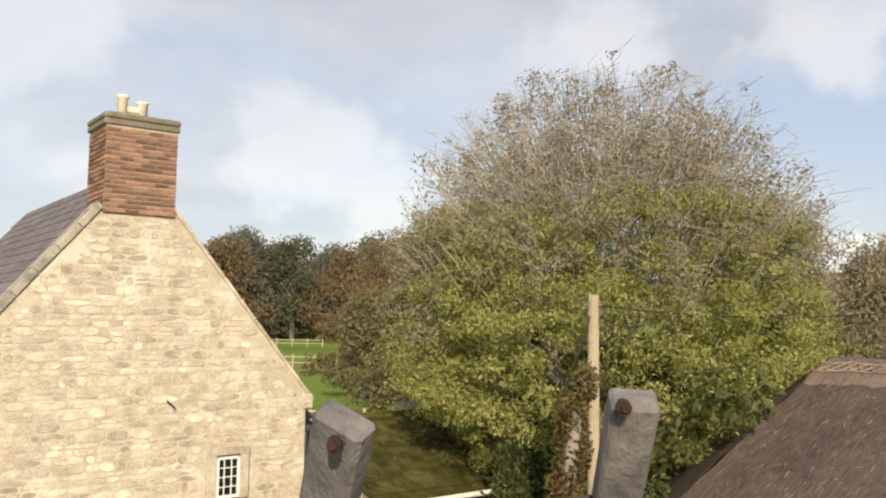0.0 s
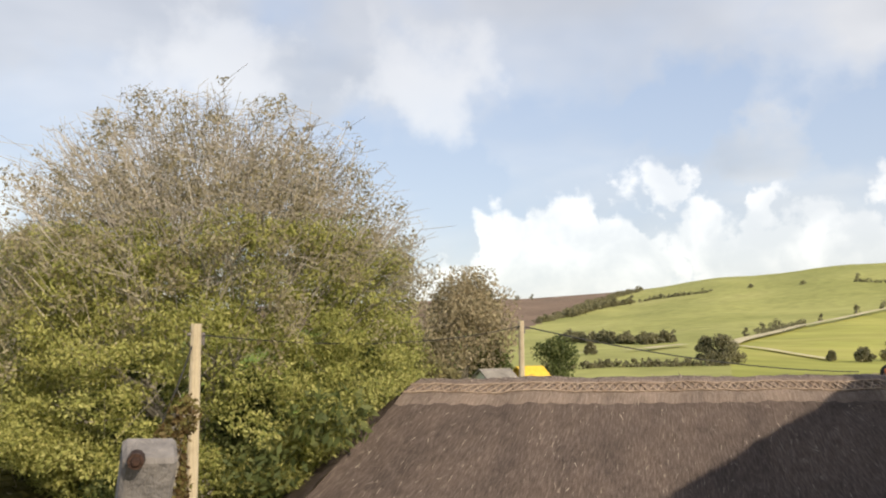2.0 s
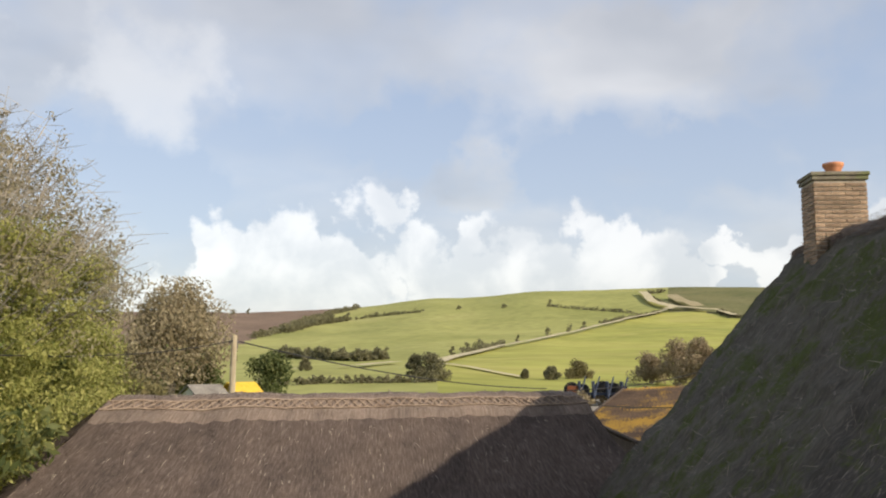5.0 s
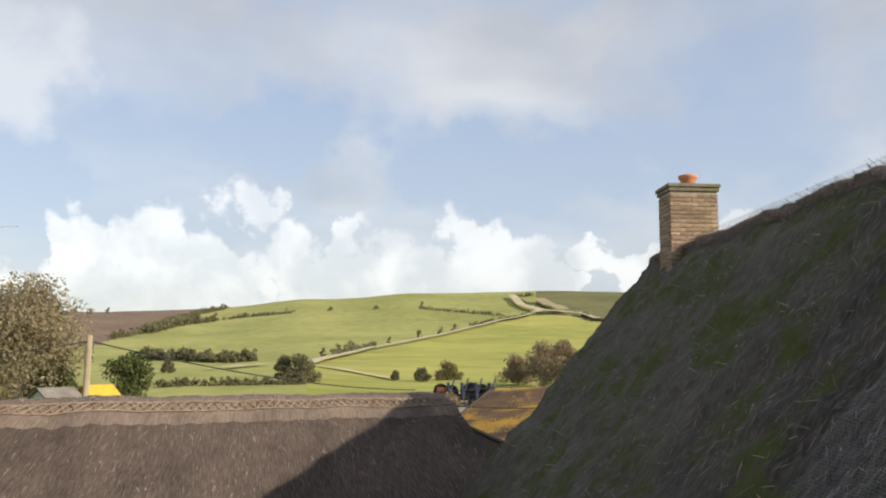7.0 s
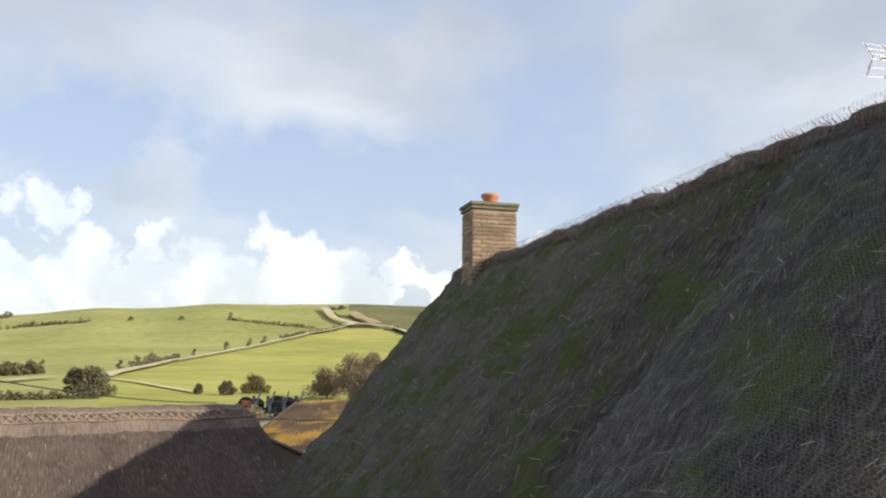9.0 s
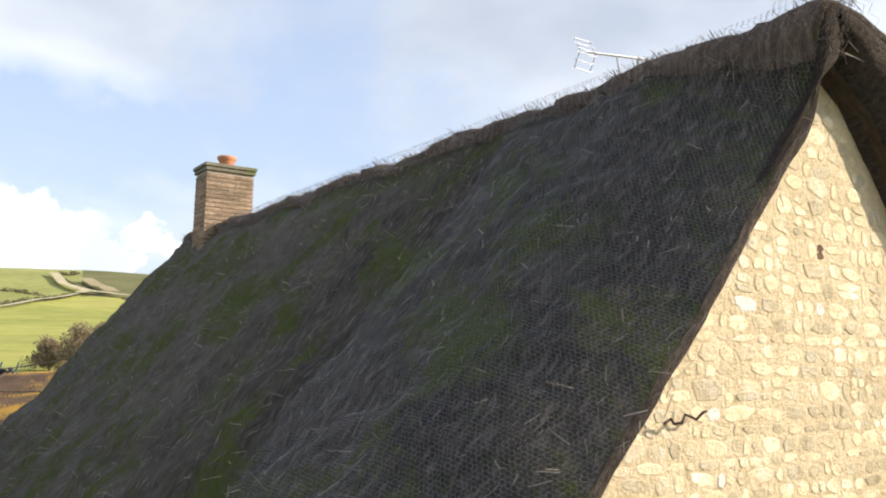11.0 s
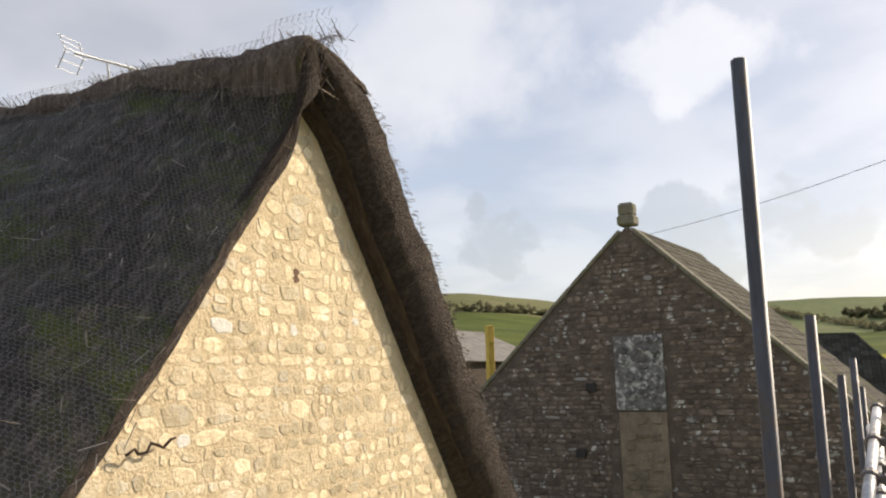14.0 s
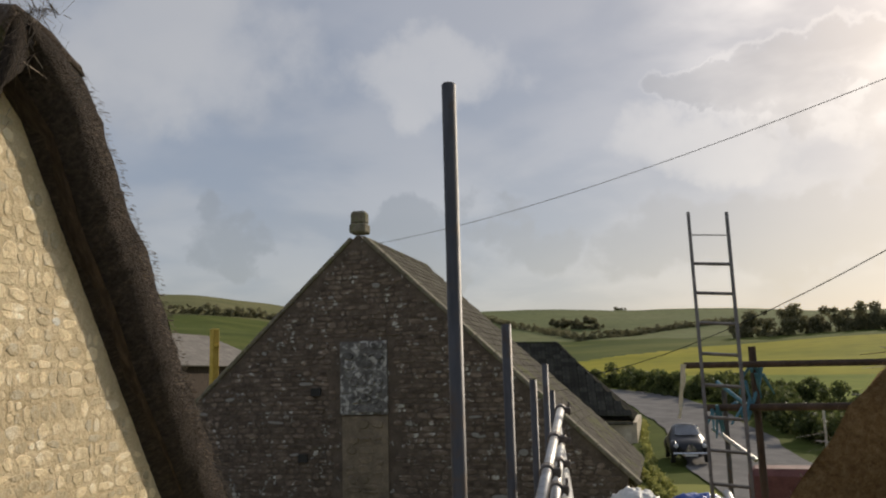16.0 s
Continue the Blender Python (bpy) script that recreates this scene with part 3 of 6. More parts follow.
def tube(bm, a, b, r0, r1=None, n=8, cap=True):
    a, b = Vector(a), Vector(b)
    r1 = r0 if r1 is None else r1
    d = (b - a).normalized()
    s = d.cross(UP if abs(d.z) < 0.9 else Vector((1, 0, 0))).normalized()
    u = s.cross(d)
    rings = []
    for p, r in ((a, r0), (b, r1)):
        rings.append([bm.verts.new(p + (s * math.cos(i * math.tau / n) + u * math.sin(i * math.tau / n)) * r) for i in range(n)])
    for i in range(n):
        bm.faces.new((rings[0][i], rings[0][(i + 1) % n], rings[1][(i + 1) % n], rings[1][i]))
    if cap:
        bm.faces.new(rings[0][::-1])
        bm.faces.new(rings[1])
    return bm


def rope(bm, pts, r, n=5):
    """One unbroken round line through points."""
    rings = []
    for i, p in enumerate(pts):
        d = (pts[min(i + 1, len(pts) - 1)] - pts[max(i - 1, 0)]).normalized()
        s = d.cross(UP).normalized()
        u = s.cross(d)
        rings.append([bm.verts.new(p + (s * math.cos(k * math.tau / n) + u * math.sin(k * math.tau / n)) * r) for k in range(n)])
    for a, b in zip(rings, rings[1:]):
        for k in range(n):
            bm.faces.new((a[k], a[(k + 1) % n], b[(k + 1) % n], b[k]))
    return bm


def lathe(bm, profile, n=16, m=None):
    rings = []
    for r, z in profile:
        rings.append([bm.verts.new((m or Matrix()) @ Vector((r * math.cos(i * math.tau / n), r * math.sin(i * math.tau / n), z))) for i in range(n)])
    for a, b in zip(rings, rings[1:]):
        for i in range(n):
            bm.faces.new((a[i], a[(i + 1) % n], b[(i + 1) % n], b[i]))
    bm.faces.new(rings[-1])
    bm.faces.new(rings[0][::-1])
    return bm


def prism(bm, outline, x0, x1):
    """An outline in (y, z), pushed out along x."""
    a = [bm.verts.new((x0, y, z)) for y, z in outline]
    b = [bm.verts.new((x1, y, z)) for y, z in outline]
    n = len(outline)
    for i in range(n):
        bm.faces.new((a[i], a[(i + 1) % n], b[(i + 1) % n], b[i]))
    bm.faces.new(a[::-1])
    bm.faces.new(b)
    bmesh.ops.recalc_face_normals(bm, faces=bm.faces)
    return bm


def sheet(nu, nv, place, uv=None, mats=None):
    """A grid of points place(i, j) as a mesh, with UVs in metres."""
    co = [place(i, j) for i in range(nu + 1) for j in range(nv + 1)]
    fs = [(i * (nv + 1) + j, (i + 1) * (nv + 1) + j, (i + 1) * (nv + 1) + j + 1, i * (nv + 1) + j + 1) for i in range(nu) for j in range(nv)]
    me = bpy.data.meshes.new("sheet")
    me.from_pydata(co, [], fs)
    if uv:
        lay = me.uv_layers.new(name="UVMap")
        for p in me.polygons:
            for li in p.loop_indices:
                k = me.loops[li].vertex_index
                lay.data[li].uv = uv(k // (nv + 1), k % (nv + 1))
    me.polygons.foreach_set("use_smooth", [True] * len(me.polygons))
    return me


def fbm(p, s, octaves=4):
    return noise.fractal(Vector(p) * s, 0.6, 2.1, octaves)


# ---- ground ----
# heights of the land at set distances, by bearing: (bearing, [(distance, z)])
LAND = [
    (-180, [(0, -4.3), (40, -4.0), (300, 8), (1500, 100), (3600, 80)]),
    (-60, [(0, -4.3), (40, -4.4), (160, -4.5), (400, 4), (1500, 40), (3600, 40)]),
    (-5, [(0, -4.3), (40, -4.4), (130, -5.0), (300, -1), (1500, 30), (3600, 40)]),
    (20, [(0, -4.3), (40, -4.3), (150, -3.0), (400, 5), (1100, 50), (3600, 50)]),
    (31, [(0, -4.3), (40, -4.2), (150, -2.0), (330, 1.5), (1100, 55), (3600, 50)]),
    (38, [(0, -4.3), (40, -4.2), (150, -1.4), (330, 3.0), (1050, 59), (3600, 45)]),
    (46, [(0, -4.3), (40, -4.1), (150, -1.0), (330, 5.0), (1000, 71), (3600, 40)]),
    (53, [(0, -4.3), (40, -3.6), (90, -2.6), (330, 6.0), (1000, 80), (3600, 30)]),
    (61, [(0, -4.3), (40, -3.6), (90, -2.4), (330, 7.0), (1000, 82), (3600, 30)]),
    (80, [(0, -4.3), (40, -3.6), (90, -2.2), (330, 8.0), (1000, 80), (3600, 30)]),
    (117, [(0, -4.3), (40, -4.5), (90, -1.0), (350, 22), (900, 90), (3600, 60)]),
    (140, [(0, -4.3), (28, -3.5), (62, -1.4), (110, 0.5), (330, 9.0), (600, 16), (1500, 116), (3600, 60)]),
    (150, [(0, -4.3), (28, -3.3), (62, -1.6), (110, 0.5), (330, 11.5), (600, 16), (1500, 108), (3600, 60)]),
    (163, [(0, -4.3), (28, -3.5), (62, -2.0), (110, 0.4), (330, 15), (600, 20), (1500, 90), (3600, 60)]),
    (180, [(0, -4.3), (28, -4.0), (300, 8), (1500, 100), (3600, 80)]),
]


def profile(rows, d):
    for (d0, z0), (d1, z1) in zip(rows, rows[1:]):
        if d <= d1:
            s = (d - d0) / (d1 - d0)
            return z0 + (z1 - z0) * (s * s * (3 - 2 * s) * 0.6 + s * 0.4)
    return rows[-1][1]


def land(b, d):
    b = (b + 180) % 360 - 180
    for (b0, r0), (b1, r1) in zip(LAND, LAND[1:]):
        if b <= b1:
            s = (b - b0) / (b1 - b0)
            s = s * s * (3 - 2 * s)
            z = profile(r0, d) * (1 - s) + profile(r1, d) * s
            break
    if d > 60:
        p = bearing(b, d)
        z += fbm((p.x, p.y, 0), 0.006, 3) * min(1.0, (d - 60) / 400) * 2.2
    return z


def land_at(x, y):
    return land(math.degrees(math.atan2(x, y)), math.hypot(x, y))


RINGS = [0.5 * 1.075 ** i for i in range(64)]
while RINGS[-1] < 3600:
    RINGS.append(RINGS[-1] * (1.035 if RINGS[-1] < 1200 else 1.08))
BEARS = [-180.0]
while BEARS[-1] < 179.9:
    b = BEARS[-1]
    BEARS.append(min(180.0, b + (0.4 if 28 < b < 72 or 112 < b < 170 else 1.0 if -20 < b <= 28 else 2.0)))
gme = sheet(len(BEARS) - 1, len(RINGS) - 1, lambda i, j: tuple(bearing(BEARS[i], RINGS[j], land(BEARS[i], RINGS[j]))))
for key in ("grass", "field", "yellow_field", "plough", "heath", "gravel", "shaded_meadow", "verge", "down", "field_low"):
    gme.materials.append(M[key])


def between(rows, b):
    """A value read off rows of (bearing, value)."""
    return float(np.interp(b, [r[0] for r in rows], [r[1] for r in rows]))


TRACK = [(45.1, 157), (45.67, 177), (47.18, 217), (48.7, 257), (51.0, 350), (52.93, 400), (54.86, 449), (56.79, 500), (58.72, 540), (60.45, 590), (62.5, 585), (64.8, 528), (68, 470)]
YELLOW_TOP = [(138, 130), (143.3, 154), (147.1, 182), (152.5, 220), (157.7, 217), (163, 219), (176, 220)]
for p in gme.polygons:
    c = p.center
    b, d = math.degrees(math.atan2(c.x, c.y)), math.hypot(c.x, c.y)
    w = fbm((c.x, c.y, 3), 0.01, 2)
    k = 0
    if d < 27 and not (118 < b < 180) or 50 < b < 70 and d < 76:
        k = 5
    elif 5 < b < between([(450, 32), (486, 32.8), (557, 34.5), (643, 35.9), (742, 37.6), (884, 39.7), (1200, 41)], d) + w * 0.3 and d > 430:
        k = 3
    elif b > 60.6 + w * 0.3 and b < 100 and d > between(TRACK, b):
        k = 4
    elif 45 < b < 100 and 55 < d < between(TRACK, b):
        k = 9
    elif 28 < b < 100 and d > 55:
        k = 1
    elif 138 < b < 176 and 88 < d < between(YELLOW_TOP, b):
        k = 2
    elif 138 < b < 176 and 52 < d <= 88:
        k = 7
    elif 100 < b <= 128 and d > 540:
        k = 4
    elif 100 < b <= 180 and d > 760:
        k = 8
    elif 100 < b <= 180 and d > 26:
        k = 6
    p.material_index = k
ground = tagged(new("ground", gme), "rolling green downland with pasture and bare brown hillside", "ground", kind="structure")


def draped(name, pts, width, mat, label, lift=0.05, steps=14):
    """A strip of surface laid over the land along bearing/distance points."""
    line = []
    for (b0, d0), (b1, d1) in zip(pts, pts[1:]):
        for s in range(steps):
            f = s / steps
            line.append((b0 + (b1 - b0) * f, math.exp(math.log(d0) + (math.log(d1) - math.log(d0)) * f)))
    line.append(pts[-1])
    P = [bearing(b, d) for b, d in line]

    def at(i, j):
        t = (P[min(i + 1, len(P) - 1)] - P[max(i - 1, 0)]).normalized()
        q = P[i] + UP.cross(t) * (j / 4 - 0.5) * width * (1 + 0.15 * fbm(P[i] + Vector((j, 0, 0)), 0.2, 2))
        return (q.x, q.y, land_at(q.x, q.y) + lift * max(1.0, q.length / 60))
    me = sheet(len(P) - 1, 4, at)
    me.materials.append(mat)
    return tagged(new(name, me), label, name, kind="structure")


draped("road", [(170, 16), (158.0, 23), (154.2, 30.5), (152.4, 39), (150.6, 48), (148.6, 57), (146.4, 65), (142, 74), (128, 92)], 4.2, M["asphalt"], "grey country lane bending between grass banks", 0.05)
draped("track", TRACK[:10], 3.0, M["chalk"], "pale chalk farm track climbing the green hillside", 0.2, 8)
draped("track", [(60.45, 590), (60.95, 603), (60.2, 622), (59.6, 660), (59.3, 702), (58.9, 778)], 7.0, M["chalk"], "chalk track winding up to the skyline", 0.25, 8)
draped("track", [(60.95, 603), (62.1, 592), (62.9, 580), (63.7, 577), (64.8, 530)], 6.0, M["chalk"], "worn chalk track branching across the hill", 0.25, 8)
draped("track", [(60.8, 707), (61.6, 640), (62.5, 597)], 9.0, M["chalk_dull"], "trodden dun track down the rough grazing", 0.3, 8)
draped("track", [(45.1, 157), (46.4, 139), (48.7, 119), (50.9, 106)], 1.3, M["chalk"], "narrow chalk path along the foot of the hill", 0.12, 8)
draped("track", [(39.8, 137), (41.2, 154), (42.3, 161)], 2.6, M["chalk"], "pale chalk bank below the hedge", 0.2, 8)
draped("track", [(35.2, 124), (36.3, 126)], 1.2, M["chalk"], "scrape of bare chalk in the pasture", 0.2, 8)
draped("track", [(38.5, 131), (39.4, 136)], 1.2, M["chalk"], "scrape of bare chalk in the pasture", 0.2, 8)


# ---- foliage ----
def leaf_cloud(centres, n, size, rng, squash=0.8, spread=1.0, aspect=2.4):
    """Many small leaves, each a folded diamond, scattered through clumps (centre, radius)."""
    co, fs = [], []
    weights = np.array([r ** 2 for _, r in centres])
    picks = rng.choice(len(centres), n, p=weights / weights.sum())
    dirs = rng.normal(size=(n, 3))
    dirs /= np.linalg.norm(dirs, axis=1)[:, None]
    rad = rng.random(n) ** 0.45
    ax = rng.normal(size=(n, 3))
    ax[:, 2] -= 0.5
    ax /= np.linalg.norm(ax, axis=1)[:, None]
    sd = np.cross(ax, rng.normal(size=(n, 3)))
    sd /= np.linalg.norm(sd, axis=1)[:, None]
    sz = size * (0.6 + 0.8 * rng.random(n))
    for i in range(n):
        c, r = centres[picks[i]]
        p = np.array(c) + dirs[i] * np.array((1, 1, squash)) * r * rad[i] * spread
        a, s = ax[i] * sz[i], sd[i] * sz[i] / aspect
        b = len(co)
        co += [p - a, p + s, p + a, p - s]
        fs.append((b, b + 1, b + 2, b + 3))
    me = bpy.data.meshes.new("leaves")
    me.from_pydata([tuple(c) for c in co], [], fs)
    return me


def limbs(rng, base, height, spread, levels=3, r0=0.22, kids=5, lean=0.9):
    """A trunk that forks into limbs and twigs; returns the bmesh of wood and the tips."""
    wood, twigs, tips = bmesh.new(), bmesh.new(), []

    def grow(p, d, length, r, level):
        steps = 3
        for s in range(steps):
            d2 = (d + Vector(rng.normal(size=3)) * 0.12 + UP * 0.06).normalized()
            q = p + d2 * length / steps
            tube(wood if level < 2 else twigs, p, q, r, r * 0.82, 7 if level < 2 else 3, False)
            p, d, r = q, d2, r * 0.82
            if level >= 1:
                tips.append((p.copy(), level))
        if level < levels:
            for k in range(kids if level else kids + 3):
                a = k * 2.4 + rng.random()
                side = d.orthogonal().normalized()
                side.rotate(Matrix.Rotation(a, 3, d))
                d3 = (d * (1.15 - 0.25 * level) + side * lean * (0.5 + 0.7 * rng.random())).normalized()
                grow(p - d * length * 0.35 * rng.random(), d3, length * (0.62 + 0.25 * rng.random()), r * 0.62, level + 1)
    grow(Vector(base), UP.copy(), height, r0, 0)
    return wood, twigs, tips


def bush(name, label, at, size, mat, n, leaf, seed, category="bush", kind="", clumps=14, trunk=True, group=""):
    """A tree or bush far enough off to be trunk, stems and a leafy crown with gaps."""
    rng = np.random.default_rng(seed)
    w, h = size
    cs = []
    for i in range(clumps):
        a, z = rng.random() * math.tau, rng.random()
        rr = w * 0.5 * math.sqrt(rng.random()) * (1.0 - 0.75 * max(0, z - 0.35) / 0.65)
        cs.append(((rr * math.cos(a), rr * math.sin(a), h * (0.10 + 0.78 * z)), w * (0.13 + 0.12 * rng.random())))
    t = thing(name, at, label, category, group, kind)
    if trunk:
        bm = bmesh.new()
        tube(bm, (0, 0, -0.4), (0, 0, h * 0.4), w * 0.035, w * 0.022, 7)
        for c, r in cs[:10]:
            tube(bm, (0, 0, h * (0.15 + 0.2 * rng.random())), c, w * 0.014, w * 0.004, 4, False)
        part("trunk", bm, M["bark"], t)
    part("crown", leaf_cloud(cs, n, leaf, rng), mat, t)
    return t


def hedge(label, pts, height, mat, n, leaf, seed, gap=0.25, name="hedge"):
    """A run of hedge over the land, as one mass of leaves with an uneven top."""
    rng = np.random.default_rng(seed)
    cs = []
    for (b0, d0), (b1, d1) in zip(pts, pts[1:]):
        L = (bearing(b1, d1) - bearing(b0, d0)).length
        for s in range(max(4, int(L / (height * 0.06)))):
            f = rng.random()
            if fbm((s * 0.37, seed, 0), 1, 2) < -gap:
                continue
            p = bearing(b0 + (b1 - b0) * f, d0 + (d1 - d0) * f)
            p = p + Vector((rng.normal(), rng.normal(), 0)) * height * 0.2
            hh = height * (0.35 + 0.65 * rng.random())
            cs.append(((p.x, p.y, land_at(p.x, p.y) + hh * 0.85 * rng.random()), height * 0.19 * (0.5 + rng.random())))
    ob = new(name, leaf_cloud(cs, n, leaf, rng, 0.85))
    ob.data.materials.append(mat)
    return tagged(ob, label, "hedge", kind="stuff")


# ---- masonry ----
def stone_mesh(w, h, d, rng, n=8, square=6, uneven=0.30):
    """One rough rubble stone: an uneven rounded outline whose front is drawn in and knocked about."""
    bm = bmesh.new()
    rings = [[], [], []]
    for i in range(n):
        a = (i + 0.5 + (rng.random() - 0.5) * 0.6) * math.tau / n
        c, s = math.cos(a), math.sin(a)
        k = (abs(c) ** square + abs(s) ** square) ** (-1 / square) * (1.0 - uneven * 0.66 + uneven * rng.random())
        for ring, x, f in zip(rings, (0.0, d * 0.55, d * (0.85 + 0.4 * rng.random())), (1.0, 0.97, 0.82 + 0.12 * rng.random())):
            ring.append(bm.verts.new((x, c * k * f * w / 2, s * k * f * h / 2)))
    for a, b in zip(rings, rings[1:]):
        for i in range(n):
            bm.faces.new((a[i], a[(i + 1) % n], b[(i + 1) % n], b[i]))
    bm.faces.new(rings[2])
    bmesh.ops.recalc_face_normals(bm, faces=bm.faces)
    return mesh_of("stone", bm)


def rubble(wall, inside, y0, y1, z0, z1, row, width, depth, mat, far_mat, seed, limit=300, face=0.0, first=None, special=None, name="stone", loose=0.5, square=6, uneven=0.30):
    """Courses of uneven stones on the face x = face of a wall; those past the limit are joined."""
    rng = np.random.default_rng(seed)
    shapes = [stone_mesh(1, 1, 1, rng, 8, square, uneven) for _ in range(14)]
    for s in shapes:
        s.materials.append(mat)
    placed = []
    z = z0
    while z < z1:
        h = row[0] + (row[1] - row[0]) * rng.random()
        y = y0 - rng.random() * width[1]
        while y < y1:
            w = width[0] + (width[1] - width[0]) * rng.random() ** 1.6
            hh = h * (0.8 + 0.25 * rng.random())
            n = 2 if h > row[1] * 0.8 and rng.random() < 0.35 else 1
            for q in range(n):
                zc = z + h * (q + 0.5) / n + (rng.random() - 0.5) * h * 0.30 * loose
                if inside(y + w / 2, zc, w, hh / n):
                    g1, g2 = 1 - 0.42 * loose * rng.random(), 1 - 0.40 * loose * rng.random()
                    placed.append((y + w / 2, zc, w * 0.95 * g1, hh / n * 0.97 * g2, depth * (0.4 + 1.1 * rng.random()), (rng.random() - 0.5) * (0.06 + 0.35 * loose), int(rng.integers(14))))
            y += w
        z += h
    if first:
        placed.sort(key=lambda s: (s[0] - first[0]) ** 2 + (s[1] - first[1]) ** 2)
    for s in placed[:limit]:
        y, zc, w, h, d, tilt, k = s
        ob = new(name, shapes[k])
        ob.parent = wall
        ob.matrix_basis = Matrix.Translation((face, y, zc)) @ Matrix.Rotation(tilt, 4, "X") @ Matrix.Diagonal((-d, w, h, 1))
        if special:
            m = special(y, zc, w, h, rng)
            if m:
                me = shapes[k].copy()
                me.materials[0] = m
                ob.data = me
    co, fs = [], []
    for s in placed[limit:]:
        y, zc, w, h, d, tilt, k = s
        mt = Matrix.Translation((face, y, zc)) @ Matrix.Rotation(tilt, 4, "X") @ Matrix.Diagonal((-d, w, h, 1))
        b = len(co)
        co += [tuple(mt @ v.co) for v in shapes[k].vertices]
        fs += [tuple(b + i for i in p.vertices) for p in shapes[k].polygons]
    if co:
        me = bpy.data.meshes.new("rubble")
        me.from_pydata(co, [], fs)
        me.materials.append(far_mat)
        ob = tagged(new("rubble", me), kind="stuff")
        ob.parent = wall


def brick_shaft(stack, x, y, z0, z1, course, brick, mat, seed):
    """Bricks in bond on the four faces of a shaft of size x by y, round a mortar core."""
    rng = np.random.default_rng(seed)
    bm = bmesh.new()
    box(bm, (0, 0, (z0 + z1) / 2), (x - 0.016, y - 0.016, z1 - z0))
    part("core", bm, M["brick_mortar"], stack)
    bm = bmesh.new()
    box(bm, (0, 0, 0), (1, 1, 1))
    me = mesh_of("brick", bm)
    me.materials.append(mat)
    n = int((z1 - z0) / course)
    for i in range(n):
        z = z0 + (i + 0.5) * course
        for ax, L, D in ((0, y, x), (1, x, y)):
            for sgn in (-1, 1):
                p = -L / 2 + (0.0 if (i + ax) % 2 else -brick * 0.5)
                while p < L / 2 - 0.01:
                    a, b = max(p, -L / 2), min(p + brick, L / 2)
                    if b - a > 0.03:
                        c, s = (a + b) / 2, (b - a) - 0.012
                        off = sgn * (D / 2 - 0.02 + rng.random() * 0.004)
                        ob = new("brick", me)
                        ob.parent = stack
                        loc, sc = ((off, c, z), (0.05, s, course - 0.02)) if ax == 0 else ((c, off, z), (s, 0.05, course - 0.02))
                        ob.matrix_basis = Matrix.Translation(loc) @ Matrix.Rotation((rng.random() - 0.5) * 0.012, 4, "Z") @ Matrix.Diagonal((*sc, 1))
                    p += brick


def tiles(roof, u0, u1, length, place, size, mat, seed, limit=300, name="tile", thick=0.018):
    """Overlapping tiles on a slope; place(u, v) gives the point u along and v down the slope, and the axes."""
    rng = np.random.default_rng(seed)
    w, h = size
    bm = bmesh.new()
    box(bm, (0, 0, 0), (1, 1, 1))
    me = mesh_of(name, bm)
    me.materials.append(mat)
    rows, cols = int(length / h), int((u1 - u0) / w)
    co, fs, count = [], [], 0
    cube = [(v.co.copy(), None) for v in me.vertices]
    polys = [tuple(p.vertices) for p in me.polygons]
    for r in range(rows):
        for c in range(cols + 1):
            u = u0 + (c + (0.5 if r % 2 else 0)) * w
            if u > u1:
                continue
            m = place(u, (r + 0.5) * h) @ Matrix.Rotation(0.05 + (rng.random() - 0.5) * 0.03, 4, "X") @ Matrix.Rotation((rng.random() - 0.5) * 0.03, 4, "Z") @ Matrix.Diagonal((w * 0.96, h * 1.12, thick * (0.7 + 0.8 * rng.random()), 1))
            if count < limit:
                ob = new(name, me)
                ob.parent = roof
                ob.matrix_basis = m
            else:
                b = len(co)
                co += [tuple(m @ v) for v, _ in cube]
                fs += [tuple(b + i for i in p) for p in polys]
            count += 1
    if co:
        rest = bpy.data.meshes.new("tiling")
        rest.from_pydata(co, [], fs)
        rest.materials.append(mat)
        ob = tagged(new("tiling", rest), kind="stuff")
        ob.parent = roof


# ---- thatch ----
def straws(spots, n, length, width, rng, flat=0.35):
    """Loose straws: thin slivers lying near set points, pointing roughly down given directions."""
    co, fs = [], []
    for _ in range(n):
        p, d, nr = spots(rng)
        d = (d + Vector(rng.normal(size=3)) * flat).normalized()
        s = d.cross(nr).normalized() * width * (0.6 + 0.8 * rng.random())
        L = length * (0.4 + 1.0 * rng.random())
        a = p + nr * 0.012
        b = a + d * L + nr * 0.03 * rng.random()
        k = len(co)
        co += [tuple(a - s), tuple(a + s), tuple(b + s * 0.6), tuple(b - s * 0.6)]
        fs.append((k, k + 1, k + 2, k + 3))
    me = bpy.data.meshes.new("loose_straw")
    me.from_pydata(co, [], fs)
    return me


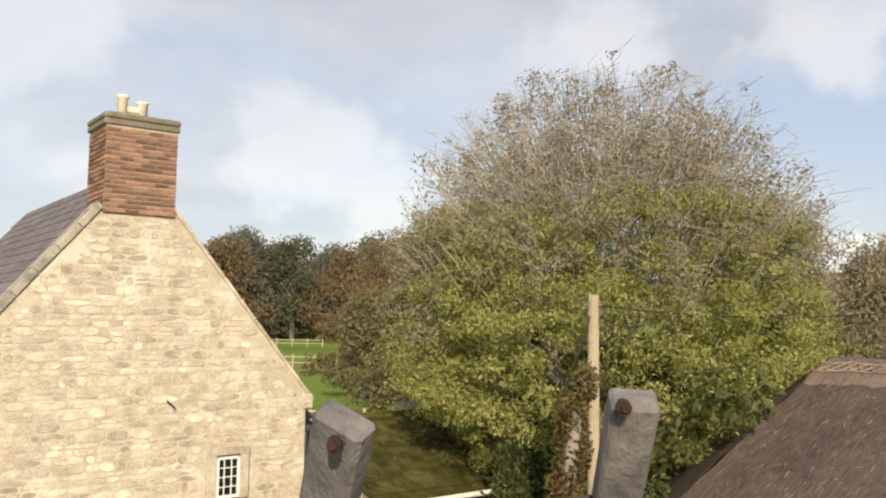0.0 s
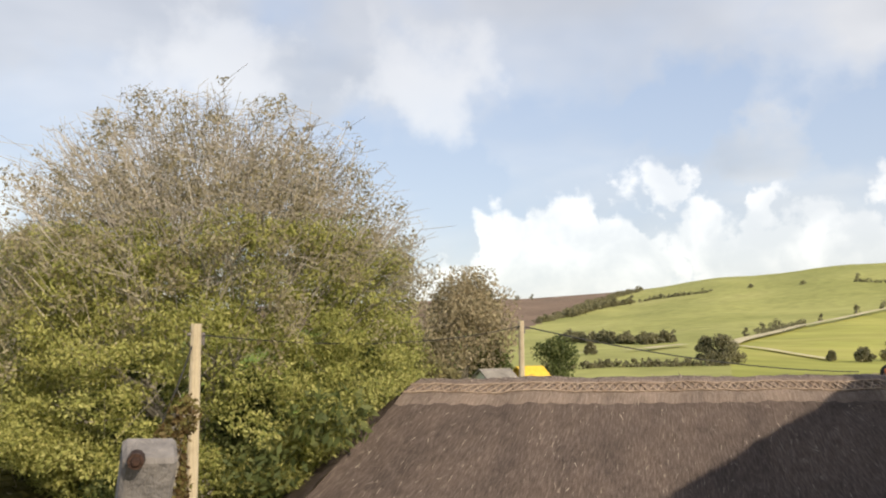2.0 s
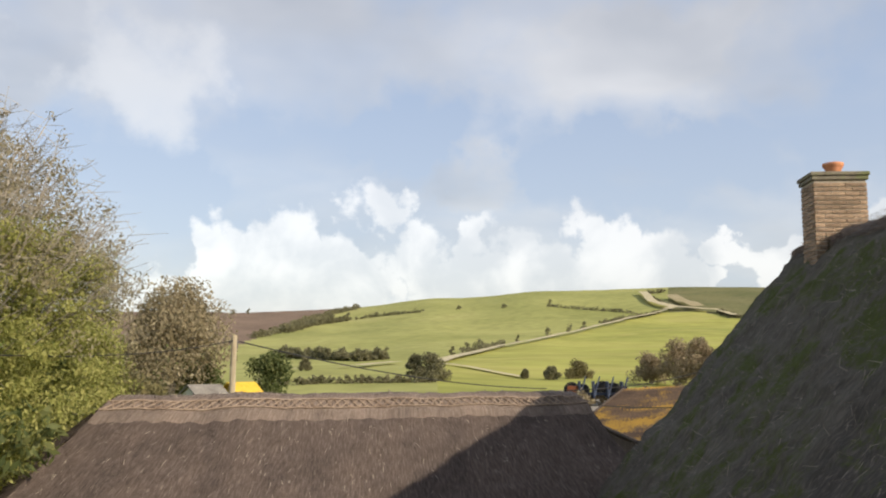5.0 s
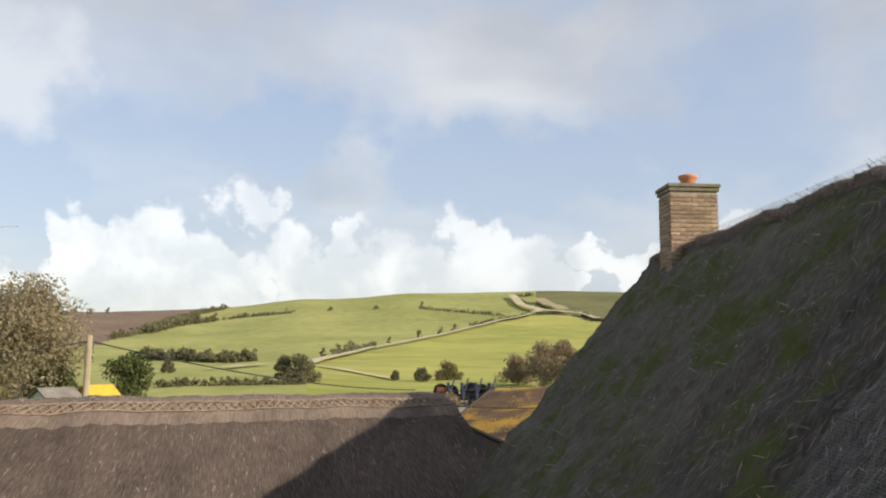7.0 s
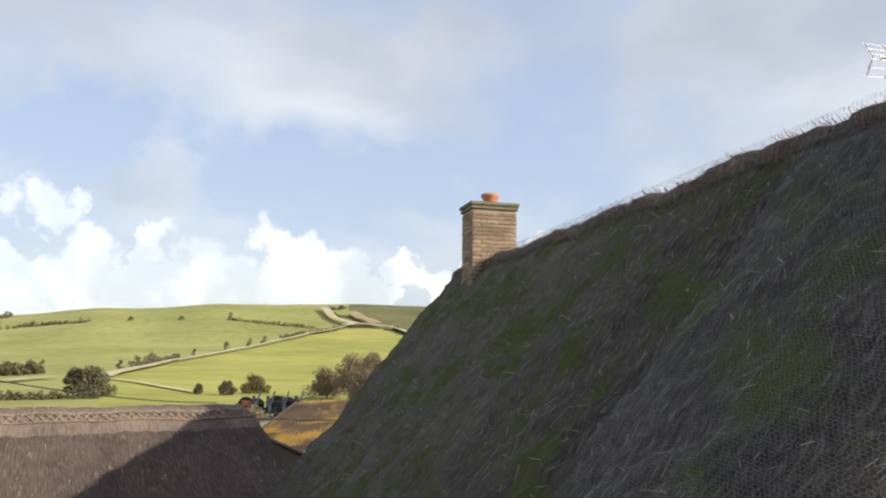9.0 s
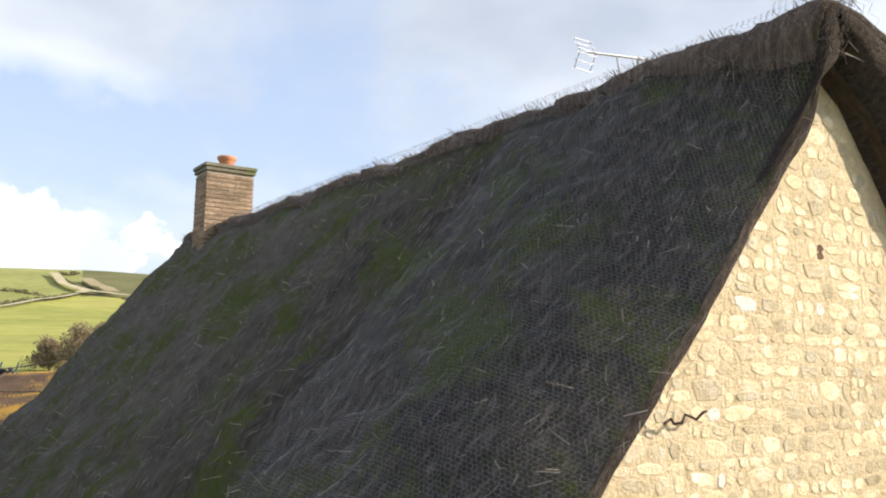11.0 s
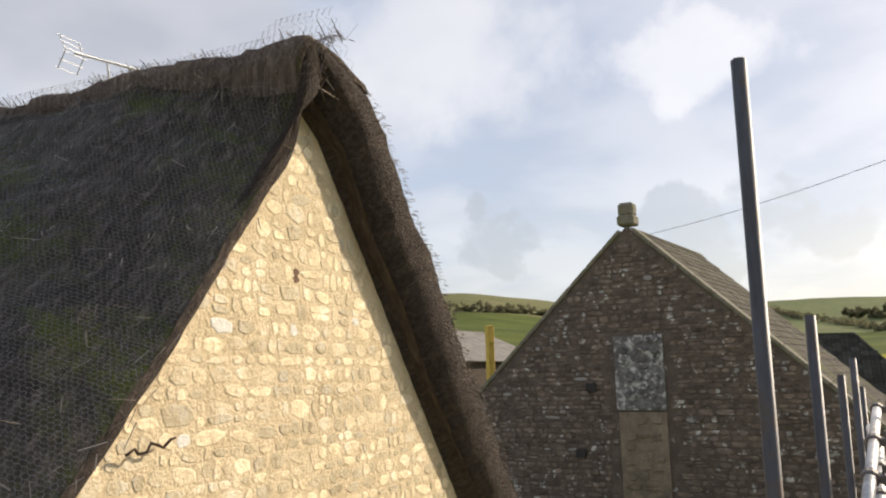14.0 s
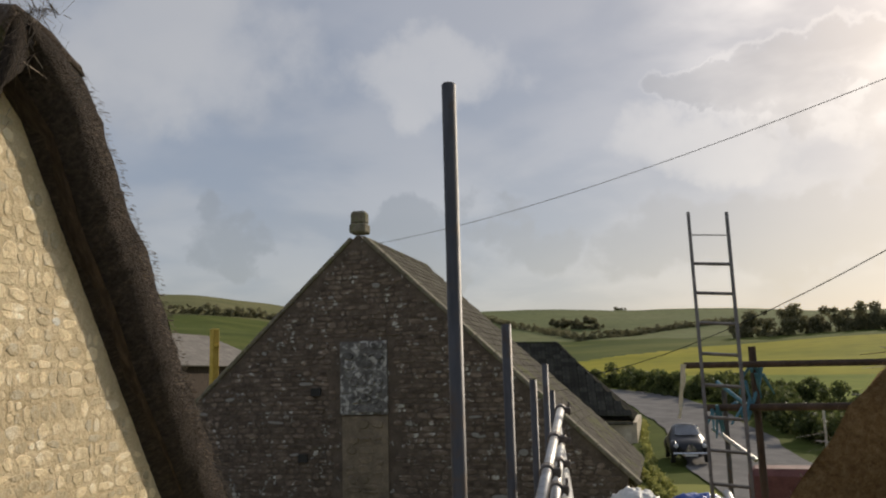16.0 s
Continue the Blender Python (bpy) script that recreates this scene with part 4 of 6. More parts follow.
def thatch_roof(t, x0, x1, half, ridge_z, slope, thick, mat, edge_mat, ridge_mat, seed, hip0=0.0, hip1=0.0, ridge_h=0.7, sag=0.12, lump=0.05, ridge_t=0.06, step=0.12, rd=0.32, fat=0.0, drop=None):
    """A thatched roof along local x, ridge at y = 0. hip0/hip1: how far the ridge stands in from each end at the eaves."""
    tan = math.tan(radians(slope))
    L = half / math.cos(radians(slope))
    nrm = {s: Vector((0, s * math.sin(radians(slope)), math.cos(radians(slope)))) for s in (-1, 1)}

    def surf(x, v, s, up=0.0):
        """A point of the outer face: x along, v metres down the slope from the ridge on side s."""
        f = max(0.0, min(1.0, v / L))
        xa = x0 + hip0 * (1 - f) if hip0 else x0
        xb = x1 - hip1 * (1 - f) if hip1 else x1
        xx = xa + (x - x0) / (x1 - x0) * (xb - xa)
        y = v * math.cos(radians(slope))
        z = ridge_z - y * tan
        if v < rd:
            z -= (rd - v) ** 2 * 0.75
        z += sag * (4 * ((xx - x0) / (x1 - x0) - 0.5) ** 2 - 1) * 0.5
        if s < 0 and fat:
            g = min(1.0, v / 0.9)
            y += fat * g * (2 - g) + 0.05 * max(0.0, v - 0.9)
            z += 0.10 * g * (1 - g)
        bend = 0.0
        if drop and s > 0:
            # towards the gable the straw bends down until it lies on the wall
            q = max(0.0, min(1.0, (x0 + drop[0] - xx) / drop[0]))
            g = max(0.0, min(1.0, (v - 0.12) / 0.75))
            g = g * g * (3 - 2 * g)
            bend = g * q ** 1.6
            xx += drop[2] * bend
        p = Vector((xx, s * y, z))
        e = 0.0
        if v > L - 0.25:
            e = -((v - L + 0.25) / 0.25) ** 2 * 0.12
        n2 = lump * fbm((xx, p.y * 1.3 + seed, p.z), 0.9, 4) + lump * 0.45 * fbm((xx * 1.0, p.y, p.z + seed), 4.0, 3)
        return p + nrm[s] * (n2 * (1 - 0.7 * bend) + e + up - (drop[1] * bend if bend else 0.0))
    nx, nv = max(8, int((x1 - x0) / step)), max(8, int(L / step))

    def hood(v, f, s):
        """The straw end from its outer edge (f = 0) in to the wall (f = 1)."""
        a = surf(x0, v, s)
        b = Vector((0.03, s * v * math.cos(radians(slope)), 0))
        b.z = (drop[3] if s < 0 else drop[4]) - abs(b.y) * tan
        p = a.lerp(b, f)
        rag = 0.02 * fbm((v * 3, s * 7, f * 4), 1.7, 3)
        turn = max(0.0, (f - 0.62) / 0.38)
        p.x = a.x + (b.x - a.x) * turn ** 1.5 - 0.04 * math.sin(math.pi * min(1.0, f / 0.7)) * (s < 0) + rag
        return p
    for s, nm in ((-1, "thatch_slope"), (1, "thatch_slope")):
        me = sheet(nx, nv, (lambda i, j, s=s: tuple(surf(x0 + (x1 - x0) * i / nx, L * j / nv, s))), uv=lambda i, j: ((x1 - x0) * i / nx, L * j / nv))
        me.materials.append(mat)
        part(nm, me, mat, t)
    for end, hip in ((x0, hip0), (x1, hip1)):
        if hip:
            # hipped end: from the ridge end down to the end eave
            def hipface(i, j):
                f = j / nv
                a, b = surf(end, L * f, -1), surf(end, L * f, 1)
                g = i / 16
                p = a.lerp(b, g)
                out = -1 if end == x0 else 1
                bulge = math.sin(math.pi * g) * 0.25 * min(1, f * 3)
                return tuple(p + Vector((out * (bulge + lump * fbm(p, 1.2, 3)), 0, 0)))
            me = sheet(16, nv, hipface, uv=lambda i, j: (half * 2 * i / 16, L * j / nv))
            part("thatch_hip", me, mat, t)
        else:
            # cut verge: the thick straw edge, both sides, and its underside
            out = -1 if end == x0 else 1
            for s in (-1, 1):
                if drop and s > 0 and end == x0:
                    rim = sheet(nv, 2, lambda i, j: tuple(surf(end, L * i / nv, 1) + Vector((-0.012 * (j == 1), 0, 0)) - nrm[1] * 0.035 * j), uv=lambda i, j: (j * 0.04 + 3.0, L * i / nv))
                    part("verge", rim, edge_mat, t, "thin straw edge lying on the wall")
                    continue

                if drop and end == x0:
                    part("verge", sheet(nv, 10, lambda i, j: tuple(hood(L * i / nv, j / 10, -1)), uv=lambda i, j: (j * 0.07 + 37.0, L * i / nv * 5 + 11.0)), edge_mat, t, "thick cut straw edge")
                    part("hood", sheet(14, 10, lambda i, j: tuple(hood(1.0 * i / 14, j / 10, 1)), uv=lambda i, j: (j * 0.07 + 3.0, i * 0.4)), edge_mat, t, "straw hood over the gable point")
                    continue

                def verge(i, j, s=s):
                    v = L * i / nv
                    a = surf(end, v, s)
                    rag = 0.035 * fbm((v * 3, s * 7, j), 1.7, 3)
                    dn = -nrm[s] * (thick + (fat * 0.62 * min(1.0, v / 0.9) if s < 0 else 0)) * (j / 5) if v > 0.0 else Vector((0, 0, -thick * (j / 5)))
                    b = a + dn
                    if s * b.y < 0:
                        b.y, b.z = 0.0, a.z - thick * 1.25 * (j / 5)
                    tuck = 0.10 * (j / 5)
                    return tuple(b + Vector((out * (0.05 * math.sin(math.pi * j / 5) + rag - tuck), 0, 0)))
                me = sheet(nv, 5, verge, uv=lambda i, j: (j * 0.12 + 37.0, L * i / nv * 6 + 11.0))
                part("verge", me, edge_mat, t, "cut straw edge")
    # underside
    for s in (-1, 1):
        def under(i, j, s=s):
            v = (0.05 if fat else 0.35) + (L - 0.35) * j / 10
            xa = x0 + (drop[0] + 0.1 if drop and s > 0 else 0.08)
            return tuple(surf(xa + (x1 - 0.16 - xa) * i / 12, v, s) - nrm[s] * (thick + (fat * 0.62 * min(1.0, v / 0.9) if s < 0 else 0)))
        part("soffit", sheet(12, 10, under, uv=lambda i, j: (i * 0.8, j * 0.5)), edge_mat, t)
        def lip(i, j, s=s):
            a = surf(x0 + 0.02 + (x1 - x0 - 0.04) * i / nx, L, s)
            return tuple(a - nrm[s] * thick * j / 3)
        part("eave", sheet(nx, 3, lip, uv=lambda i, j: (i * 0.12, j * 0.15)), edge_mat, t)
    # raised ridge cap
    def cap(i, j):
        v = (j / 12 - 0.5) * 2 * ridge_h
        s = -1 if v < 0 else 1
        scal = 0.045 * abs(math.sin(i * step * 5.2)) if abs(v) > ridge_h * 0.95 else 0
        edge = min(1.0, (ridge_h - abs(v)) / 0.06)
        a = surf(x0 + (x1 - x0) * i / nx, abs(v) + scal, s, ridge_t * edge)
        return tuple(a)
    part("ridge_cap", sheet(nx, 12, cap, uv=lambda i, j: ((x1 - x0) * i / nx, j * ridge_h / 6)), ridge_mat, t, "thatched ridge cap")
    if drop:
        # the cap's open end
        def cap_end(i, j):
            v = (i / 16 - 0.5) * 2 * ridge_h
            sd2 = -1 if v < 0 else 1
            return tuple(surf(x0, abs(v), sd2, ridge_t * min(1.0, (ridge_h - abs(v)) / 0.06) * (1 - j / 2)) + Vector((-0.02 * (j == 1), 0, 0)))
        part("ridge_end", sheet(16, 2, cap_end, uv=lambda i, j: (i * 0.1, j * 0.05)), ridge_mat, t)
    return surf, L, nrm


# ================= the thatched house =================
HB = 51
house_m = frame_at((5.8, -1.7, 0), HB)
house = thing("thatched_house", house_m, "stone house with a steep mossy thatched roof under wire netting", "house")
H_SLOPE, H_HALF, H_TOP, H_THICK = 50, 4.4, 2.42, 0.30
h_surf, h_L, h_n = thatch_roof(house, -0.20, 13.0, H_HALF, H_TOP, H_SLOPE, H_THICK, M["thatch_moss"], M["thatch_edge"], M["thatch_cap"], 3, ridge_h=0.50, sag=0.10, lump=0.07, step=0.08, ridge_t=0.065, rd=0.55, fat=0.40, drop=(1.35, 0.50, 0.17, 2.06, 1.73))
tanh = math.tan(radians(H_SLOPE))
H_APEX = H_TOP - 0.08 - H_THICK / math.cos(radians(H_SLOPE)) - 0.02
WH = 3.75
bm = bmesh.new()
LIFT = -0.18
prism(bm, [(-WH, -4.6), (WH, -4.6), (WH, H_APEX + LIFT - WH * tanh), (0.12, H_APEX + LIFT - 0.12 * tanh), (0.0, H_APEX - 0.1), (-0.15, H_APEX + 0.05), (-WH, H_APEX + 0.22 - WH * tanh)], 0.03, 12.6)
house_wall = part("wall", bm, M["mortar_buff"], house, "buff rubble stone wall")

rng = np.random.default_rng(5)


def spot_on(surf, L, nrm, x0, x1, v0, v1, sides=(1,)):
    def pick(r):
        s = sides[int(r.integers(len(sides)))]
        x, v = x0 + (x1 - x0) * r.random(), v0 + (v1 - v0) * r.random()
        p, q = surf(x, v, s), surf(x, v + 0.1, s)
        return p + nrm[s] * 0.01, (q - p).normalized(), nrm[s]
    return pick


part("loose_straw", straws(spot_on(h_surf, h_L, h_n, -0.4, 12.8, 0.5, 6.0), 2600, 0.11, 0.0028, rng, 0.55), M["straw_pale"], house)
part("loose_straw", straws(spot_on(h_surf, h_L, h_n, -0.45, 12.8, 0.0, 0.56, (1,)), 9500, 0.10, 0.0032, rng, 0.6), M["straw"], house)
part("loose_straw", straws(spot_on(h_surf, h_L, h_n, -0.3, 12.6, 0.0, 0.25, (1,)), 160, 0.10, 0.004, rng, 1.2), M["straw_pale"], house)


def verge_tufts(s):
    def pick(r):
        v = 0.4 + (h_L - 0.6) * r.random()
        p = h_surf(-0.20, v, s) - h_n[s] * H_THICK * 0.9 * r.random() + Vector((-0.04, 0, 0))
        q = h_surf(-0.20, v + 0.1, s) - h_surf(-0.20, v, s)
        return p, (q.normalized() + Vector((-0.35, 0, 0)) + h_n[s] * 0.4), Vector((-1, 0, 0))
    return pick


part("loose_straw", straws(verge_tufts(-1), 1800, 0.022, 0.003, rng, 0.3), M["straw"], house)


def netting(surf, s, x0, x1, v0, v1, cell, width, lift):
    """Twisted hexagon wire laid over the thatch."""
    co, fs = [], []

    def seg(a, b):
        (xa, va), (xb, vb) = a, b
        if not (v0 <= va <= v1 and v0 <= vb <= v1):
            return
        p, q = surf(xa, va, s, lift), surf(xb, vb, s, lift)
        w = (q - p).cross(h_n[s]).normalized() * width
        k = len(co)
        co.extend([tuple(p - w), tuple(p + w), tuple(q + w), tuple(q - w)])
        fs.append((k, k + 1, k + 2, k + 3))
    nx, nv = int((x1 - x0) / cell), int((v1 - v0) / (cell * 0.75))
    for j in range(nv):
        for i in range(nx):
            x = x0 + (i + 0.5 * (j % 2)) * cell
            v = v0 + j * cell * 0.75
            seg((x, v), (x + cell / 2, v + cell * 0.25))
            seg((x, v), (x - cell / 2, v + cell * 0.25))
            seg((x + cell / 2, v + cell * 0.25), (x + cell / 2, v + cell * 0.75))
    me = bpy.data.meshes.new("netting")
    me.from_pydata(co, [], fs)
    return me


part("netting", netting(h_surf, 1, -0.20, 2.6, 0.05, 6.0, 0.034, 0.0009, 0.025), M["wire"], house, "galvanised wire netting")
# netting that bridges clear of the ridge
co, fs = [], []


def loft(x, g):
    y = (g - 0.5) * 1.0
    z = H_TOP - 0.16 + 0.16 * (1 - (2 * abs(g - 0.5)) ** 1.5) * (1.3 if x < 0.2 else 0.55) - abs(y) * 0.75
    return Vector((x, y, z))


nxx, nyy = 260, 14
for i in range(nxx):
    for j in range(nyy):
        x, g = -0.3 + i * 0.05, j / nyy
        for (dx, dg) in ((0.05, 0.5 / nyy), (0.05, -0.5 / nyy)):
            p, q = loft(x, g), loft(x + dx, g + dg)
            w = (q - p).cross(UP).normalized() * 0.0011
            k = len(co)
            co.extend([tuple(p - w), tuple(p + w), tuple(q + w), tuple(q - w)])
            fs.append((k, k + 1, k + 2, k + 3))
me = bpy.data.meshes.new("netting")
me.from_pydata(co, [], fs)
part("netting", me, M["wire"], house, "slack wire netting over the ridge")

# dark scratch mark, added as a thin rod on the wall, and rubble
bm = bmesh.new()
rope(bm, [Vector((-0.03 - 0.015 * (i % 2), 1.45 - i * 0.042, -0.36 + 0.022 * math.sin(i * 1.9) + i * 0.006)) for i in range(9)], 0.008)
part("iron_tie", bm, M["rust_bolt"], house, "dark scratch mark built as a thin rod")


def house_special(y, z, w, h, r):
    if abs(y + 0.13) < 0.07 and abs(z - 0.70) < 0.06:
        return M["brick"]
    if r.random() < 0.025:
        return M["stone_white"]
    return None


def in_house(y, z, w, h):
    return z - h / 2 > -3.2 and abs(y) + w / 2 < (H_APEX + (LIFT if y > 0 else 0.22) - z - h / 2) / tanh


# chimney on the house ridge
stack = thing("chimney_stack", house_m @ Matrix.Translation((11.35, 0.12, 0)), "square buff brick chimney with an orange clay pot", "chimney")
bm = bmesh.new()
for z, s in ((3.10, 0.03), (3.17, 0.05)):
    box(bm, (0, 0, z), (0.62 + 2 * s, 0.84 + 2 * s, 0.065), None, 0.01)
part("cap", bm, M["cap_stone"], stack, "weathered corbelled cap")
bm = bmesh.new()
lathe(bm, [(0.13, 3.2), (0.125, 3.30), (0.15, 3.34), (0.17, 3.37), (0.17, 3.41), (0.13, 3.42), (0.12, 3.36)], 18, Matrix.Translation((0, -0.02, 0)))
part("chimney_pot", bm, M["terracotta"], stack, "squat orange clay pot", True)

# television aerial behind the ridge
aer = thing("television_aerial", house_m @ Matrix.Translation((1.93, -0.45, 1.6)), "pale metal television aerial standing behind the ridge", "aerial")
bm = bmesh.new()
tube(bm, (0, 0, 0), (0, 0, 1.0), 0.016)
part("mast", bm, M["antenna_metal"], aer)
BO = lambda f: Vector((-0.33 + 0.97 * f, 0, 0.86 + 0.38 * f))
bm = bmesh.new()
tube(bm, BO(0), BO(1), 0.010)
tube(bm, (0, 0, 0.86), (0.22, 0, 0.90), 0.010)
tube(bm, (0.22, 0, 0.90), (0.26, 0, 1.08), 0.010)
part("boom", bm, M["antenna_metal"], aer)
for i in range(12):
    bm = bmesh.new()
    tube(bm, BO(i / 12) + Vector((0, -0.10, 0)), BO(i / 12) + Vector((0, 0.10, 0)), 0.003, None, 5)
    part("element", bm, M["antenna_metal"], aer)
for sg in (-1, 1):
    bm = bmesh.new()
    for j in (0, 2, 4):
        c = BO(1) + Vector((0.02 * j, 0, sg * (0.02 + 0.032 * j)))
        tube(bm, c + Vector((0, -0.13, 0)), c + Vector((0, 0.13, 0)), 0.003, None, 5)
    for yy in (-0.1, 0.1):
        tube(bm, BO(1) + Vector((0, yy, 0)), BO(1) + Vector((0.08, yy, sg * 0.15)), 0.005, None, 5)
    part("reflector", bm, M["antenna_metal"], aer)

# ================= the thatched barn across the yard =================
BL = Vector((6.35, 14.04, 0))
barn_m = frame_at(BL, 112)
barn = thing("thatched_barn", barn_m, "long low barn with a weathered brown thatched roof and patterned ridge", "barn")
b_surf, b_L, b_n = thatch_roof(barn, -4.0, 10.55, 3.3, -0.50, 49, 0.35, M["thatch_barn"], M["thatch_edge"], M["thatch_ridge"], 11, hip0=4.0, hip1=1.9, ridge_h=0.62, sag=0.0, lump=0.05, step=0.12, ridge_t=0.05)
bm = bmesh.new()
prism(bm, [(-2.7, -4.6), (2.7, -4.6), (2.7, -4.0), (-2.7, -4.0)], -3.2, 9.8)
part("wall", bm, M["stone_pale_far"], barn, "low stone wall under the thatch")
# hazel spars: two liggers and a lattice on the ridge
for s in (-1, 1):
    bm = bmesh.new()
    for v in (0.24, 0.42):
        for i in range(60):
            x = -4.0 + i * 14.5 / 60
            tube(bm, b_surf(x, v, s, 0.07), b_surf(x + 14.5 / 60, v, s, 0.07), 0.014, None, 4, False)
    for i in range(58):
        x = -3.9 + i * 0.25
        tube(bm, b_surf(x, 0.24, s, 0.075), b_surf(x + 0.25, 0.42, s, 0.075), 0.013, None, 4, False)
        tube(bm, b_surf(x + 0.25, 0.24, s, 0.08), b_surf(x, 0.42, s, 0.08), 0.013, None, 4, False)
    part("ligger_lattice", bm, M["hazel"], barn, "crossed hazel rods pinned along the ridge")
part("loose_straw", straws(spot_on(b_surf, b_L, b_n, -4, 10.4, 0.6, 4.9, (-1,)), 900, 0.10, 0.0035, rng, 0.25), M["straw_pale"], barn)
part("loose_straw", straws(spot_on(b_surf, b_L, b_n, -4, 10.4, 0.0, 0.12, (1, -1)), 1500, 0.05, 0.004, rng, 1.2), M["straw_pale"], barn)

# ================= the pale stone cottage =================
cot_m = frame_at((-4.81, 13.68, 0), -37)
cot = thing("stone_cottage", cot_m, "pale stone cottage gable with a slate roof and raised coping", "house")
CS = 1.22
CT, CW = 2.36, 3.05
bm = bmesh.new()
prism(bm, [(-CW, -4.6), (CW, -4.6), (CW, CT - CW * CS), (0, CT), (-CW, CT - CW * CS)], 0.03, 0.45)
cot_wall = part("gable_wall", bm, M["mortar_pale"], cot, "pale coursed rubble gable wall")
bm = bmesh.new()
prism(bm, [(-CW, -4.6), (CW, -4.6), (CW, CT - 0.2 - CW * CS), (0, CT - 0.2), (-CW, CT - 0.2 - CW * CS)], 0.45, 9.0)
part("body", bm, M["stone_pale_far"], cot)
for s in (-1, 1):
    n = 9
    for i in range(n):
        a, b = 0.58 + i / n * 2.62, 0.58 + (i + 1) / n * 2.62 - 0.004
        m = Matrix.Translation((0.2, s * (a + b) / 2, CT + 0.02 - (a + b) / 2 * CS)) @ Matrix.Rotation(-s * math.atan(CS), 4, "X")
        bm = bmesh.new()
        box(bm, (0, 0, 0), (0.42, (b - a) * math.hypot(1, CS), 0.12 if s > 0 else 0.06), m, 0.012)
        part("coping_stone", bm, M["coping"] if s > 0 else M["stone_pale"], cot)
    bm = bmesh.new()
    box(bm, (0.18, s * (CW + 0.03), CT - CW * CS - 0.17), (0.40, 0.20, 0.26), None, 0.02)
    part("kneeler", bm, M["stone_pale"], cot)
cot_roof = {}
for s in (-1, 1):
    bm = bmesh.new()
    m = Matrix.Translation((4.7, s * 1.72, CT - 0.06 - 1.72 * CS)) @ Matrix.Rotation(-s * math.atan(CS), 4, "X")
    box(bm, (0, 0, -0.05), (8.6, 3.45 * math.hypot(1, CS), 0.08), m)
    cot_roof[s] = part("roof_slope", bm, M["slate"], cot, "grey slate roof slope")
# gutter end and window
bm = bmesh.new()
tube(bm, (0.02, -3.12, -2.0), (6, -3.12, -2.0), 0.06, None, 8)
tube(bm, (0.10, -3.10, -2.0), (0.10, -3.10, -4.2), 0.04, None, 8)
part("gutter", bm, M["tube_dark"], cot, "dark gutter and downpipe")
win = part("window", box(bmesh.new(), (0.02, -1.62, -2.70), (0.02, 0.34, 0.62)), M["room_dark"], cot, "small white casement window")
bm = bmesh.new()
for yy, zz, w, h in ((-1.44, -2.7, 0.04, 0.66), (-1.80, -2.7, 0.04, 0.66), (-1.62, -2.39, 0.40, 0.04), (-1.62, -3.02, 0.40, 0.05)):
    box(bm, (-0.015, yy, zz), (0.06, w, h), None, 0.004)
part("window_frame", bm, M["white_paint"], win)
for yy in (-1.555, -1.68):
    part("glazing_bar", box(bmesh.new(), (-0.012, yy, -2.7), (0.03, 0.014, 0.6)), M["white_paint"], win)
for zz in (-2.55, -2.70, -2.86):
    part("glazing_bar", box(bmesh.new(), (-0.012, -1.62, zz), (0.03, 0.34, 0.014)), M["white_paint"], win)
part("pane", box(bmesh.new(), (-0.003, -1.62, -2.7), (0.004, 0.34, 0.62)), M["glass"], win)
bm = bmesh.new()
for i in range(7):
    tube(bm, (0.004, -1.72 - i * 0.012, -2.42), (0.004, -1.70 - i * 0.016, -3.0), 0.008, None, 4)
part("curtain", bm, M["curtain"], win)
bm = bmesh.new()
for yy in (-1.34, -1.90):
    box(bm, (-0.02, yy, -2.7), (0.06, 0.16, 0.72), None, 0.01)
box(bm, (-0.02, -1.62, -2.28), (0.06, 0.74, 0.12), None, 0.01)
part("surround", bm, M["stone_pale"], win, "dressed stone surround")
bm = bmesh.new()
tube(bm, (-0.03, -0.55, -1.40), (-0.05, -0.68, -1.52), 0.02, 0.015, 6)
part("iron_tie", bm, M["rust_bolt"], cot)


def in_cot(y, z, w, h):
    if abs(y + 1.62) < 0.42 + w / 2 and abs(z + 2.68) < 0.46 + h / 2:
        return False
    return abs(y) + w / 2 < min(CW + 0.02, (CT - z - h / 2) / CS - 0.02)


stack2 = thing("chimney_stack", cot_m @ Matrix.Translation((0.465, 0.0, 0)), "broad red brick chimney with a stone cap and pots", "chimney")
bm = bmesh.new()
box(bm, (0, 0, 2.98), (1.02, 1.20, 0.10), None, 0.02)
box(bm, (0, 0, 3.08), (1.05, 1.21, 0.11), None, 0.03)
part("cap", bm, M["cap_stone"], stack2, "lichened oversailing cap")
for yy, hh in ((0.16, 0.40), (-0.16, 0.33)):
    bm = bmesh.new()
    lathe(bm, [(0.085, 3.12), (0.08, 3.12 + hh * 0.85), (0.10, 3.12 + hh * 0.9), (0.10, 3.12 + hh), (0.07, 3.12 + hh)], 14, Matrix.Translation((-0.05, yy + 0.05, 0)))
    part("chimney_pot", bm, M["cream_pot"], stack2, "cream clay pot", True)
bm = bmesh.new()
box(bm, (-0.05, 0.05, 3.30), (0.10, 0.26, 0.09), None, 0.01)
box(bm, (-0.05, 0.05, 3.17), (0.14, 0.14, 0.12), None, 0.01)
part("pot_bridge", bm, M["cream_pot"], stack2)

